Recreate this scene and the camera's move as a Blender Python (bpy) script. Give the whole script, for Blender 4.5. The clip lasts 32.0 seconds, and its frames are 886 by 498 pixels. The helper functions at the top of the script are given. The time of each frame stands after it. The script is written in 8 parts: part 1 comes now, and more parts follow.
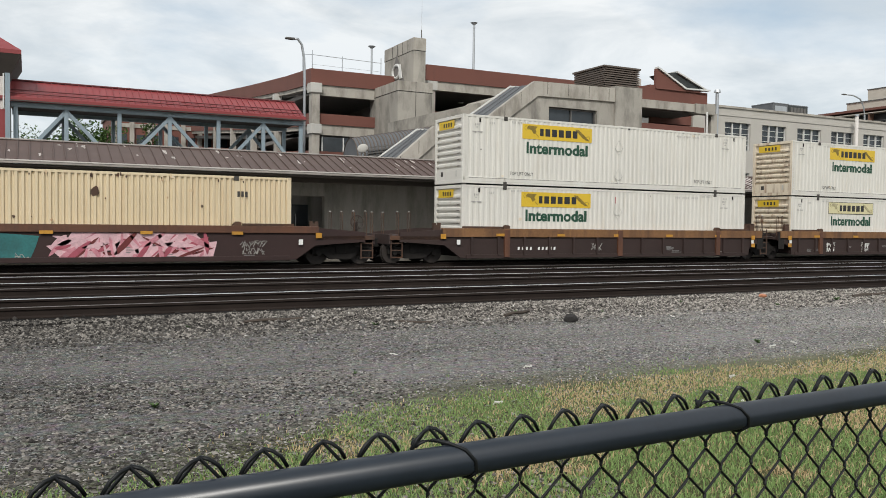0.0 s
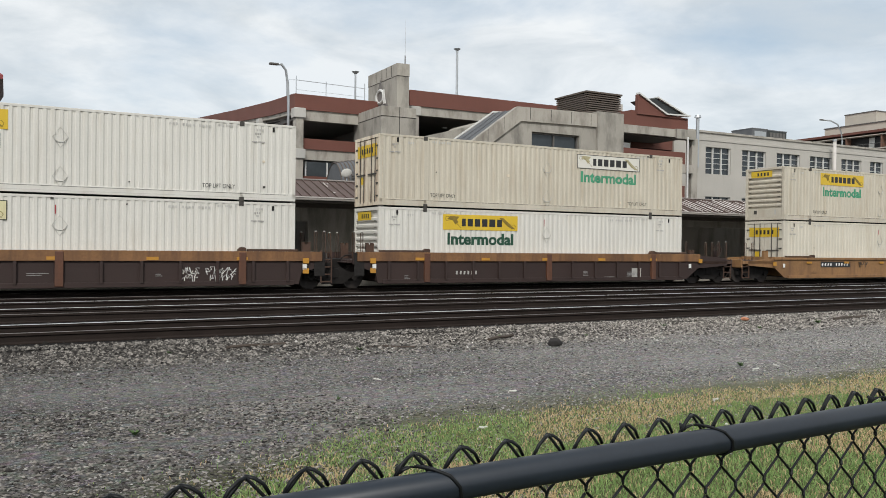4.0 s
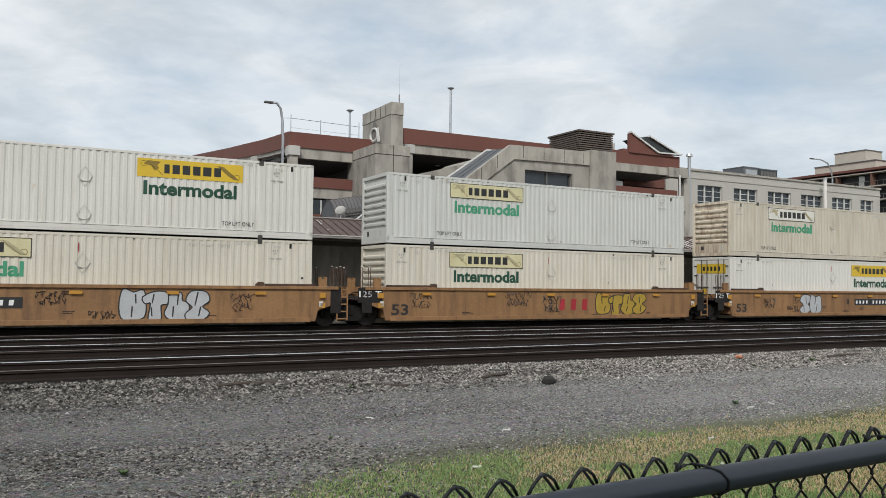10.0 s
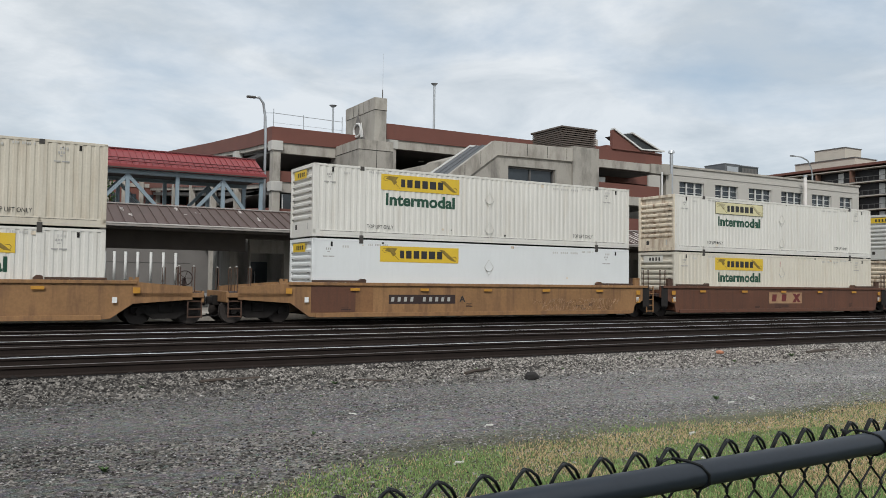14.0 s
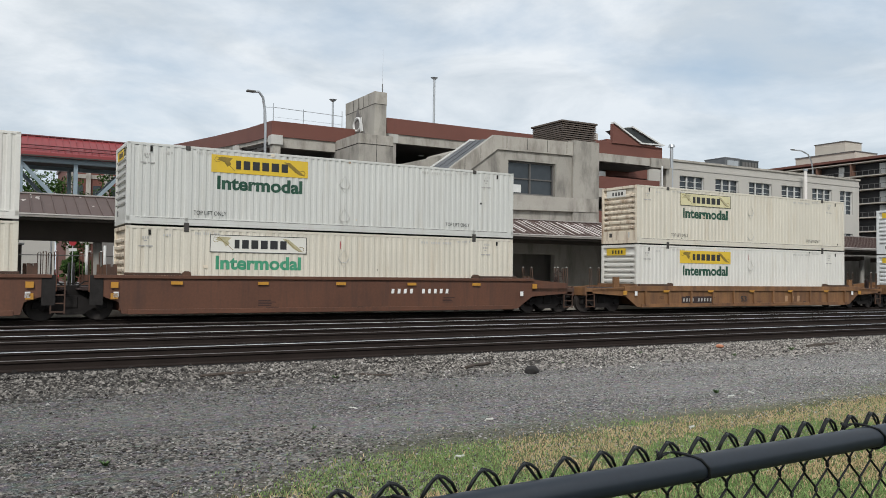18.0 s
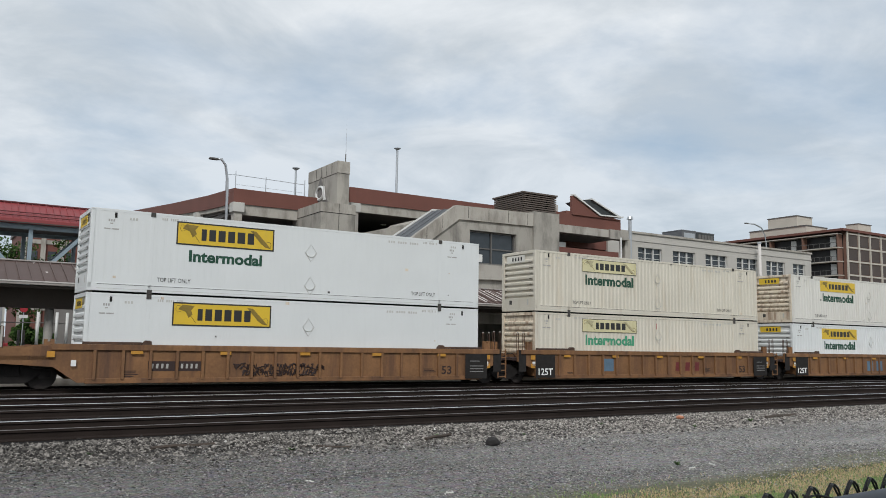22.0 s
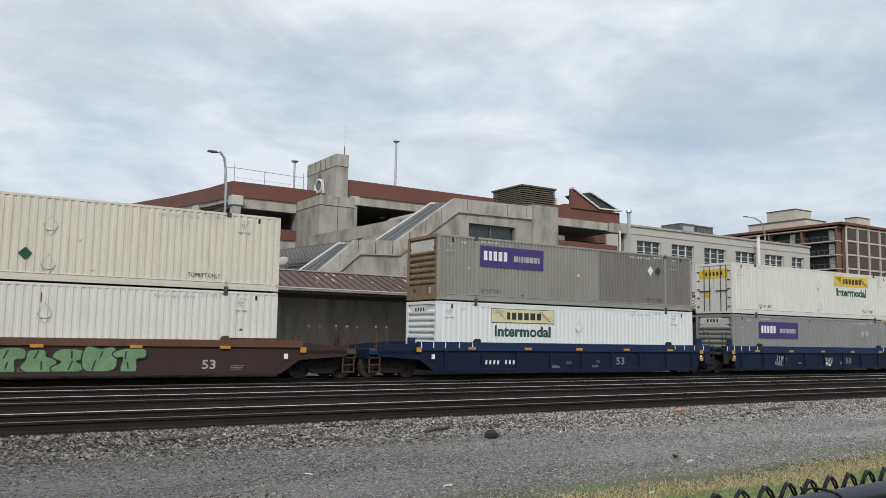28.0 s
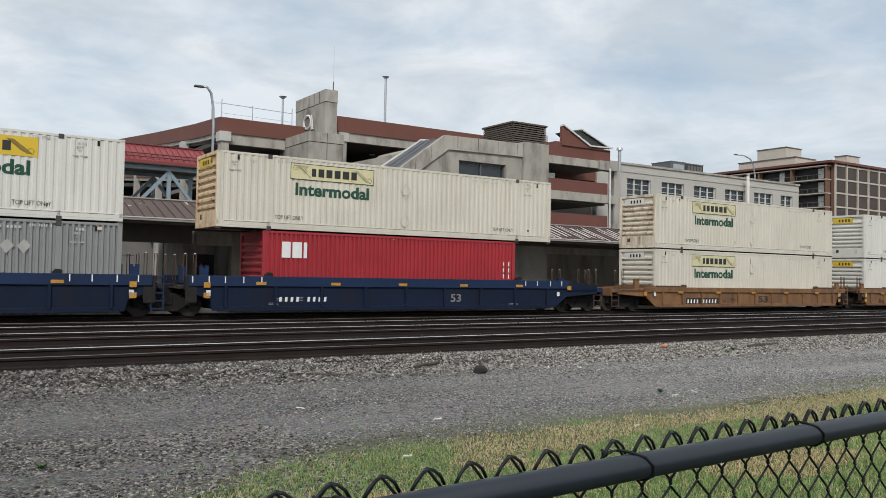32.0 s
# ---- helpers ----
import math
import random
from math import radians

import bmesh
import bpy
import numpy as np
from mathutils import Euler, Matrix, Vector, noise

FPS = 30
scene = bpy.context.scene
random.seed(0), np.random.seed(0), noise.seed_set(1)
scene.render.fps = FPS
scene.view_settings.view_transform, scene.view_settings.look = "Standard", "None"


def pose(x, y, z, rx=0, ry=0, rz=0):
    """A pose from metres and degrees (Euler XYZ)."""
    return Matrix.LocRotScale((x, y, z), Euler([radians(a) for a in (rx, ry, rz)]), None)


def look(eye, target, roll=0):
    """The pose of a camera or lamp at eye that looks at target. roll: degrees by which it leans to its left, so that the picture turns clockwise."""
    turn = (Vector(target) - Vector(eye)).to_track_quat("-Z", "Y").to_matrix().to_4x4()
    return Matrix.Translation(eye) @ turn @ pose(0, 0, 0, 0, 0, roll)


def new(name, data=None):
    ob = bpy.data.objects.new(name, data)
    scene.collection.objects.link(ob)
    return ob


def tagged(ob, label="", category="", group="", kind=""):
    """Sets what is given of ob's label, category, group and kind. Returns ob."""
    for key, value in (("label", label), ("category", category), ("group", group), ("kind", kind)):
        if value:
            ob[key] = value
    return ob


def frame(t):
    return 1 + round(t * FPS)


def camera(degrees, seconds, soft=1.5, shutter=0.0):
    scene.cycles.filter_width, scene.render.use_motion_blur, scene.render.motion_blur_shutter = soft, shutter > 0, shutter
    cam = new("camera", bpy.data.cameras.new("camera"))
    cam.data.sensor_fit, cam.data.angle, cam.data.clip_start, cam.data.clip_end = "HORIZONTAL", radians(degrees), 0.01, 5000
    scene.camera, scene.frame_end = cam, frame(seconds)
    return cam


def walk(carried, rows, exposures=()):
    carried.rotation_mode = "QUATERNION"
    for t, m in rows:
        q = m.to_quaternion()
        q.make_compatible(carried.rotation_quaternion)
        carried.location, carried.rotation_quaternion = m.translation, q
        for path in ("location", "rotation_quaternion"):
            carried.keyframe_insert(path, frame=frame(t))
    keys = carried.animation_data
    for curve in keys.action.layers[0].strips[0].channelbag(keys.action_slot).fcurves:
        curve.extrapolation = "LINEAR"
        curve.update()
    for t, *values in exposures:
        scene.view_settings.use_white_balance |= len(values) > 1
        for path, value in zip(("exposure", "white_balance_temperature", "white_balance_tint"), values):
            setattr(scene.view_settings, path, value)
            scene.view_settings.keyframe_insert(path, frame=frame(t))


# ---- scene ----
cam = camera(57.0, 32.0, soft=0.9)
EYE = (0.0, 0.0, 1.70)
# seconds, turn, tilt, lean of the hand-held camera that stands behind the fence
PATH = [
    (0, -26.92, -1.95, -0.76), (0.5, -27.26, -1.50, -0.70), (1, -27.63, 0.53, -0.59), (1.5, -27.77, 1.10, -0.63), (2, -27.78, 1.88, -0.62),
    (2.5, -27.78, 2.23, -0.64), (3, -27.82, 1.74, -0.69), (3.5, -27.86, 0.18, -0.72), (5.5, -28.45, -0.50, -0.66), (6, -28.52, 0.35, -0.74),
    (6.5, -28.54, 0.19, -0.69), (7, -28.52, 0.63, -0.65), (7.5, -28.51, 1.69, -0.66), (8, -28.51, 1.95, -0.64), (8.5, -28.52, 1.98, -0.68),
    (9, -28.50, 2.20, -0.62), (9.5, -28.50, 2.46, -0.65), (10, -28.51, 2.40, -0.69), (10.5, -28.68, 2.46, -0.66), (11, -29.25, 2.91, -0.70),
    (11.5, -29.55, 3.21, -0.67), (12, -29.64, 3.33, -0.61), (12.5, -29.66, 3.39, -0.68), (13, -29.67, 3.33, -0.67), (13.5, -29.65, 2.80, -0.66),
    (14, -29.69, 2.12, -0.75), (14.5, -29.69, 1.76, -0.71), (16.5, -29.69, 1.52, -0.74), (17, -29.67, 1.61, -0.63), (17.5, -29.69, 1.43, -0.69),
    (18, -29.68, 1.72, -0.69), (18.5, -29.68, 2.33, -0.68), (19, -29.69, 2.73, -0.65), (19.5, -29.65, 3.35, -0.62), (20, -29.64, 4.22, -0.66),
    (20.5, -30.10, 5.30, -0.88), (21, -31.44, 6.32, -0.99), (21.5, -32.24, 6.62, -1.00), (22, -32.40, 6.62, -0.97), (22.5, -32.56, 6.78, -1.06),
    (23, -33.03, 6.90, -1.05), (23.5, -33.11, 7.09, -1.02), (24, -32.83, 7.22, -0.97), (24.5, -32.71, 6.37, -0.98), (25, -32.54, 5.11, -0.95),
    (25.5, -32.35, 5.11, -0.94), (27.5, -32.42, 5.54, -0.97), (28, -32.48, 6.14, -1.01), (28.5, -32.49, 6.61, -1.01), (29, -32.50, 6.81, -0.97),
    (29.5, -32.53, 6.56, -1.06), (30, -32.55, 5.45, -1.02), (30.5, -32.61, 2.58, -1.07), (31, -32.78, 1.24, -1.05), (31.5, -33.06, 1.61, -1.03),
    (32, -33.19, 1.76, -1.08),
]


def lean(t):
    """The hand drifts a little forward and to the side in the last third."""
    k = min(1.0, max(0.0, (t - 20.0) / 1.5))
    return (EYE[0] + 0.016 * k, EYE[1] + 0.015 * k, EYE[2] - 0.005 * k)


walk(cam, [(t, pose(*lean(t), 90 + p, r, y)) for t, y, p, r in PATH],
     [(0, 0.16, 6750, 10), (0.6, 0.12, 6720, 10), (1.2, 0.11, 6700, 10), (6, 0.14, 6650, 10), (8, 0.09, 6600, 10), (13, -0.04, 6500, 10), (17, 0.06, 6490, 10), (20, 0.08, 6480, 10),
      (20.5, -0.04, 6440, 10), (21, -0.22, 6400, 10), (21.6, -0.11, 6400, 10), (22, -0.08, 6400, 10), (24, -0.05, 6410, 10), (25, -0.10, 6420, 10), (25.5, -0.08, 6420, 10),
      (27.5, 0.02, 6440, 10), (28.5, 0.0, 6440, 10), (29.5, -0.08, 6450, 10), (31, 0.0, 6480, 10), (32, 0.02, 6500, 10)])

# ---- sky and light ----
world = bpy.data.worlds.new("overcast_sky")
scene.world = world
world.use_nodes = True
SUN_EL, SUN_AZ = 42.0, 214.0   # height, and compass turn from +Y towards +X


def build_sky():
    nt = world.node_tree
    nt.nodes.clear()
    N, K = nt.nodes.new, nt.links.new
    out, bg = N("ShaderNodeOutputWorld"), N("ShaderNodeBackground")
    sky = N("ShaderNodeTexSky")
    sky.sky_type, sky.sun_disc = "NISHITA", False
    sky.sun_elevation, sky.sun_rotation = radians(SUN_EL), radians(SUN_AZ)
    sky.air_density, sky.dust_density, sky.ozone_density = 1.0, 1.6, 1.0
    tc, sep = N("ShaderNodeTexCoord"), N("ShaderNodeSeparateXYZ")
    K(tc.outputs["Generated"], sep.inputs[0])
    den = N("ShaderNodeMath")
    den.operation = "ADD"
    den.inputs[1].default_value = 0.16
    top = N("ShaderNodeMath")
    top.operation = "MAXIMUM"
    top.inputs[1].default_value = 0.0
    K(sep.outputs["Z"], top.inputs[0])
    K(top.outputs[0], den.inputs[0])
    flat = N("ShaderNodeVectorMath")
    flat.operation = "DIVIDE"
    com = N("ShaderNodeCombineXYZ")
    for i in range(3):
        K(den.outputs[0], com.inputs[i])
    K(tc.outputs["Generated"], flat.inputs[0])
    K(com.outputs[0], flat.inputs[1])
    mp = N("ShaderNodeMapping")
    mp.inputs["Scale"].default_value = (1.05, 1.05, 0.6)
    mp.inputs["Rotation"].default_value = (0, 0, radians(-20))
    mp.inputs["Location"].default_value = (3.1, 1.4, 0)
    K(flat.outputs[0], mp.inputs["Vector"])
    big, fine = N("ShaderNodeTexNoise"), N("ShaderNodeTexNoise")
    for n, sc, det, dis in ((big, 0.9, 7.0, 0.15), (fine, 1.9, 9.0, 0.35)):
        n.inputs["Scale"].default_value = sc
        n.inputs["Detail"].default_value = det
        n.inputs["Roughness"].default_value = 0.56
        n.inputs["Distortion"].default_value = dis
        K(mp.outputs[0], n.inputs["Vector"])
    cover = N("ShaderNodeMapRange")
    cover.inputs["From Min"].default_value, cover.inputs["From Max"].default_value = 0.25, 0.47
    K(big.outputs["Fac"], cover.inputs["Value"])
    ramp = N("ShaderNodeValToRGB")
    ramp.color_ramp.elements[0].position, ramp.color_ramp.elements[0].color = 0.37, (0.70, 0.765, 0.82, 1)
    ramp.color_ramp.elements[1].position, ramp.color_ramp.elements[1].color = 0.58, (0.98, 1.02, 1.05, 1)
    K(fine.outputs["Fac"], ramp.inputs["Fac"])
    blue = N("ShaderNodeMix")
    blue.data_type = "RGBA"
    blue.inputs["Factor"].default_value = 0.6
    blue.inputs["B"].default_value = (0.60, 0.75, 0.89, 1)
    skyv = N("ShaderNodeVectorMath")
    skyv.operation = "SCALE"
    skyv.inputs["Scale"].default_value = 0.11
    K(sky.outputs[0], skyv.inputs[0])
    K(skyv.outputs[0], blue.inputs["A"])
    mix = N("ShaderNodeMix")
    mix.data_type = "RGBA"
    low = N("ShaderNodeMapRange")
    low.inputs["From Min"].default_value, low.inputs["From Max"].default_value = 0.08, 0.34
    low.inputs["To Min"].default_value, low.inputs["To Max"].default_value = 0.58, 1.0
    K(sep.outputs["Z"], low.inputs["Value"])
    share_of = N("ShaderNodeMath")
    share_of.operation = "MULTIPLY"
    K(cover.outputs[0], share_of.inputs[0])
    K(low.outputs[0], share_of.inputs[1])
    K(share_of.outputs[0], mix.inputs["Factor"])
    K(blue.outputs["Result"], mix.inputs["A"])
    K(ramp.outputs["Color"], mix.inputs["B"])
    K(mix.outputs["Result"], bg.inputs["Color"])
    bg.inputs["Strength"].default_value = 0.87
    K(bg.outputs[0], out.inputs[0])


build_sky()
sun = new("sun", bpy.data.lights.new("sun", "SUN"))
sun.data.energy, sun.data.angle, sun.data.color = 2.35, radians(12), (1.0, 0.985, 0.955)
_e, _a = radians(SUN_EL), radians(SUN_AZ)
_way = Vector((math.sin(_a) * math.cos(_e), math.cos(_a) * math.cos(_e), math.sin(_e)))
sun.matrix_world = look(_way * 100, (0, 0, 0))
scene.view_settings.exposure = 0.06

# ---- materials ----


def surface(name, base, rough=0.7, metal=0.0, vary=0.12, scale=3.0, fine=40.0, bump=0.15, stain=0.0, stain_col=(0.12, 0.08, 0.05),
            streak=False, rand=0.0, spec=0.5, depth=0.01, cut=0.52, freq=3.2, fuzz=6.0, tall=0.11):
    """Painted, mineral or metal surface: tone drifts at two scales, with relief, and stains or downward streaks of a second colour."""
    m = bpy.data.materials.new(name)
    m.use_nodes = True
    nt = m.node_tree
    N, K = nt.nodes.new, nt.links.new
    p = nt.nodes["Principled BSDF"]
    p.inputs["Roughness"].default_value, p.inputs["Metallic"].default_value = rough, metal
    p.inputs["Specular IOR Level"].default_value = spec
    tc = N("ShaderNodeTexCoord")
    info = N("ShaderNodeObjectInfo")
    off = N("ShaderNodeVectorMath")
    off.operation = "MULTIPLY_ADD"
    off.inputs[1].default_value = (37.0, 17.0, 23.0)
    com = N("ShaderNodeCombineXYZ")
    for i in range(3):
        K(info.outputs["Random"], com.inputs[i])
    K(com.outputs[0], off.inputs[0])
    K(tc.outputs["Object"], off.inputs[2])
    n1, n2 = N("ShaderNodeTexNoise"), N("ShaderNodeTexNoise")
    for n, s, d in ((n1, scale, 4.0), (n2, fine, 3.0)):
        n.inputs["Scale"].default_value, n.inputs["Detail"].default_value = s, d
        K(off.outputs[0], n.inputs["Vector"])
    add = N("ShaderNodeMath")
    add.operation = "MULTIPLY_ADD"
    add.inputs[1].default_value = 0.6
    K(n1.outputs["Fac"], add.inputs[0])
    half = N("ShaderNodeMath")
    half.operation = "MULTIPLY"
    half.inputs[1].default_value = 0.4
    K(n2.outputs["Fac"], half.inputs[0])
    K(half.outputs[0], add.inputs[2])
    ramp = N("ShaderNodeMapRange")
    ramp.inputs["From Min"].default_value, ramp.inputs["From Max"].default_value = 0.3, 0.7
    ramp.inputs["To Min"].default_value, ramp.inputs["To Max"].default_value = 1 - vary, 1 + vary
    K(add.outputs[0], ramp.inputs["Value"])
    tone = ramp.outputs[0]
    if rand:
        rr = N("ShaderNodeMapRange")
        rr.inputs["To Min"].default_value, rr.inputs["To Max"].default_value = 1 - rand, 1 + rand
        K(info.outputs["Random"], rr.inputs["Value"])
        mu = N("ShaderNodeMath")
        mu.operation = "MULTIPLY"
        K(tone, mu.inputs[0])
        K(rr.outputs[0], mu.inputs[1])
        tone = mu.outputs[0]
    col = N("ShaderNodeVectorMath")
    col.operation = "SCALE"
    col.inputs[0].default_value = base
    K(tone, col.inputs["Scale"])
    final = col.outputs[0]
    if stain:
        sn = N("ShaderNodeTexNoise")
        sn.inputs["Scale"].default_value, sn.inputs["Detail"].default_value, sn.inputs["Roughness"].default_value = 1.0, fuzz, 0.65
        mp = N("ShaderNodeMapping")
        mp.inputs["Scale"].default_value = (freq, freq, freq * tall) if streak else (0.9, 0.9, 0.9)
        K(off.outputs[0], mp.inputs["Vector"])
        K(mp.outputs[0], sn.inputs["Vector"])
        sr = N("ShaderNodeMapRange")
        sr.inputs["From Min"].default_value, sr.inputs["From Max"].default_value = cut, cut + 0.26
        sr.inputs["To Max"].default_value = stain
        K(sn.outputs["Fac"], sr.inputs["Value"])
        mx = N("ShaderNodeMix")
        mx.data_type = "RGBA"
        mx.inputs["B"].default_value = (*stain_col, 1)
        K(sr.outputs[0], mx.inputs["Factor"])
        K(final, mx.inputs["A"])
        final = mx.outputs["Result"]
    K(final, p.inputs["Base Color"])
    if bump:
        b = N("ShaderNodeBump")
        b.inputs["Strength"].default_value, b.inputs["Distance"].default_value = bump, depth
        K(add.outputs[0], b.inputs["Height"])
        K(b.outputs[0], p.inputs["Normal"])
    return m


def glass_dark(name, tint, rough=0.08):
    m = surface(name, tint, rough, 0.0, 0.25, 0.4, 3.0, 0.0)
    m.node_tree.nodes["Principled BSDF"].inputs["Specular IOR Level"].default_value = 0.45
    return m


M_WHITE = surface("white_paint", (0.625, 0.607, 0.56), 0.5, 0, 0.07, 0.5, 14, 0.03, 0.42, (0.46, 0.40, 0.31), True)
M_BRIGHT = surface("fresh_white_paint", (0.655, 0.67, 0.665), 0.45, 0, 0.04, 0.7, 30, 0.02, 0.12, (0.5, 0.5, 0.48), True)
M_CREAM = surface("cream_paint", (0.59, 0.55, 0.465), 0.55, 0, 0.09, 0.5, 14, 0.04, 0.50, (0.42, 0.33, 0.22), True)
M_DINGY = surface("dingy_cream_paint", (0.53, 0.485, 0.40), 0.6, 0, 0.10, 0.5, 14, 0.04, 0.6, (0.36, 0.28, 0.19), True, cut=0.48)
M_GREYWHITE = surface("greyed_white_paint", (0.545, 0.545, 0.515), 0.55, 0, 0.07, 0.5, 14, 0.03, 0.4, (0.40, 0.36, 0.29), True)
M_TANBOX = surface("sand_paint", (0.64, 0.53, 0.36), 0.6, 0, 0.08, 0.8, 30, 0.04, 0.25, (0.32, 0.18, 0.09), True)
M_GREYBOX = surface("grey_paint", (0.25, 0.24, 0.215), 0.6, 0, 0.10, 0.8, 30, 0.04, 0.35, (0.16, 0.13, 0.10), True)
M_SILVERBOX = surface("silver_paint", (0.235, 0.236, 0.232), 0.55, 0, 0.08, 0.8, 30, 0.04, 0.25, (0.2, 0.18, 0.15), True)
M_REDBOX = surface("red_paint", (0.33, 0.022, 0.03), 0.5, 0, 0.12, 0.8, 30, 0.04, 0.25, (0.16, 0.03, 0.03), True)
M_RUSTY = surface("weathered_end_paint", (0.66, 0.58, 0.46), 0.65, 0, 0.12, 0.9, 30, 0.06, 0.95, (0.20, 0.085, 0.03), True, cut=0.47)
M_RUSTBROWN = surface("rust_brown_end_paint", (0.20, 0.145, 0.085), 0.7, 0, 0.25, 0.9, 14, 0.08, 0.9, (0.085, 0.045, 0.022), True, cut=0.46)
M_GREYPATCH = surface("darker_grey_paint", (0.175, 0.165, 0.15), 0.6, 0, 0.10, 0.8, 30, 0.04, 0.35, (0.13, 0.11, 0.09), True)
M_SLATE = surface("dark_slate", (0.03, 0.035, 0.036), 0.6, 0, 0.2, 1.5, 20, 0.1)
M_RUSTORANGE = surface("rust_orange_end_paint", (0.62, 0.47, 0.30), 0.7, 0, 0.2, 0.9, 14, 0.08, 0.95, (0.27, 0.11, 0.04), True, cut=0.49)
M_RUSTDARK = surface("dark_rusted_steel", (0.060, 0.032, 0.021), 0.8, 0, 0.35, 2.5, 30, 0.15, 0.7, (0.15, 0.065, 0.03), cut=0.5)
M_GRIME = surface("black_grime", (0.022, 0.020, 0.019), 0.9, 0, 0.3, 5, 40, 0.2, spec=0.2)
M_CAST = surface("dark_casting", (0.05, 0.045, 0.04), 0.7, 0, 0.3, 8, 60, 0.2)
M_SIGN = surface("yellow_sign_film", (0.64, 0.43, 0.03), 0.45, 0, 0.07, 1.5, 30, 0.0, 0.3, (0.45, 0.36, 0.12), True)
M_SIGN_OLD = surface("faded_sign_film", (0.60, 0.55, 0.33), 0.5, 0, 0.10, 1.5, 30, 0.0, 0.6, (0.45, 0.36, 0.15), True)
M_SIGN_PALE = surface("bleached_sign_film", (0.66, 0.64, 0.58), 0.5, 0, 0.05, 1.5, 30, 0.0)
M_INK = surface("black_lettering", (0.02, 0.02, 0.02), 0.5, 0, 0.15, 3, 40, 0.0)
M_GREEN = surface("green_lettering", (0.008, 0.058, 0.032), 0.5, 0, 0.2, 3, 40, 0.0)
M_GREEN_OLD = surface("faded_green_lettering", (0.05, 0.27, 0.15), 0.55, 0, 0.15, 3, 40, 0.0)
M_PURPLE = surface("purple_sign_film", (0.045, 0.024, 0.14), 0.5, 0, 0.15, 1.5, 30, 0.0)
M_PALETEXT = surface("white_lettering", (0.72, 0.72, 0.70), 0.5, 0, 0.08, 3, 40, 0.0)
M_GREYTEXT = surface("worn_grey_lettering", (0.36, 0.35, 0.33), 0.6, 0, 0.2, 3, 40, 0.0)
M_DULLTEXT = surface("dull_grey_stencil", (0.19, 0.185, 0.18), 0.6, 0, 0.3, 3, 40, 0.0)
M_YELLOW = surface("safety_yellow", (0.46, 0.22, 0.025), 0.55, 0, 0.2, 3, 40, 0.0, 0.4, (0.25, 0.13, 0.05))
M_CAR_TAN = surface("ochre_car_paint", (0.25, 0.133, 0.055), 0.7, 0, 0.24, 0.5, 12, 0.10, 0.75, (0.105, 0.052, 0.030), True, cut=0.47)
M_CAR_ORANGE = surface("worn_orange_car_paint", (0.195, 0.095, 0.038), 0.7, 0, 0.30, 0.8, 12, 0.1, 0.9, (0.075, 0.036, 0.022), True, cut=0.44, freq=1.6)
M_CAR_BROWN = surface("oxide_brown_car_paint", (0.105, 0.042, 0.022), 0.6, 0, 0.24, 0.5, 12, 0.08, 0.65, (0.05, 0.025, 0.018), True, cut=0.47)
M_CAR_DARK = surface("dark_umber_car_paint", (0.030, 0.016, 0.0135), 0.75, 0, 0.25, 0.6, 25, 0.1, 0.5, (0.03, 0.02, 0.016), True)
M_CAR_MAROON = surface("maroon_car_paint", (0.029, 0.0125, 0.011), 0.75, 0, 0.25, 0.6, 25, 0.1, 0.4, (0.03, 0.02, 0.016), True)
M_CAR_BLUE = surface("navy_car_paint", (0.006, 0.0125, 0.032), 0.7, 0, 0.35, 0.5, 25, 0.08, 0.75, (0.014, 0.013, 0.014), True, spec=0.2, freq=0.8)
M_CAR_BLUE2 = surface("navy_chord_paint", (0.010, 0.024, 0.066), 0.65, 0, 0.25, 0.6, 25, 0.06, 0.45, (0.016, 0.018, 0.024), True, spec=0.25)
M_TRUCK = surface("oily_steel", (0.017, 0.015, 0.014), 0.85, 0.0, 0.4, 4, 40, 0.25, spec=0.2)
M_WHEEL = surface("worn_wheel_steel", (0.028, 0.022, 0.019), 0.7, 0.1, 0.3, 6, 40, 0.2)
M_RAILHEAD = surface("polished_rail_head", (0.75, 0.75, 0.76), 0.34, 1.0, 0.1, 3, 60, 0.03)
M_RAIL_DIM = surface("dim_rail_head", (0.17, 0.155, 0.145), 0.45, 0.8, 0.15, 3, 60, 0.03)
M_RAILWEB = surface("rusty_rail_web", (0.023, 0.017, 0.0145), 0.9, 0, 0.25, 2, 40, 0.2, spec=0.15)
M_TIE = surface("creosoted_timber", (0.021, 0.017, 0.015), 0.95, 0, 0.3, 4, 40, 0.4, rand=0.25, spec=0.12)
M_CONC = surface("weathered_concrete", (0.32, 0.30, 0.265), 0.85, 0, 0.15, 0.6, 20, 0.2, 0.85, (0.10, 0.092, 0.082), True, cut=0.46, freq=1.1, fuzz=5.0, tall=0.35)
M_CONC2 = surface("pale_concrete", (0.37, 0.345, 0.305), 0.85, 0, 0.12, 0.6, 20, 0.2, 0.80, (0.13, 0.115, 0.095), True, cut=0.46, freq=1.1, fuzz=5.0, tall=0.35)
M_CONC_DARK = surface("grimy_concrete_wall", (0.27, 0.26, 0.24), 0.9, 0, 0.15, 0.6, 20, 0.2, 0.75, (0.08, 0.075, 0.07), True, cut=0.46, freq=1.2, fuzz=5.0, tall=0.22)
M_BRICKRED = surface("red_brick_panel", (0.145, 0.056, 0.042), 0.85, 0, 0.12, 0.5, 30, 0.15, 0.35, (0.11, 0.05, 0.04), True)
# dark grey concrete; in the garage it carries the interior's shade in its colour
M_BRICKSHADE = surface("dark_grey_concrete", (0.16, 0.15, 0.14), 0.9, 0, 0.15, 0.6, 20, 0.1)
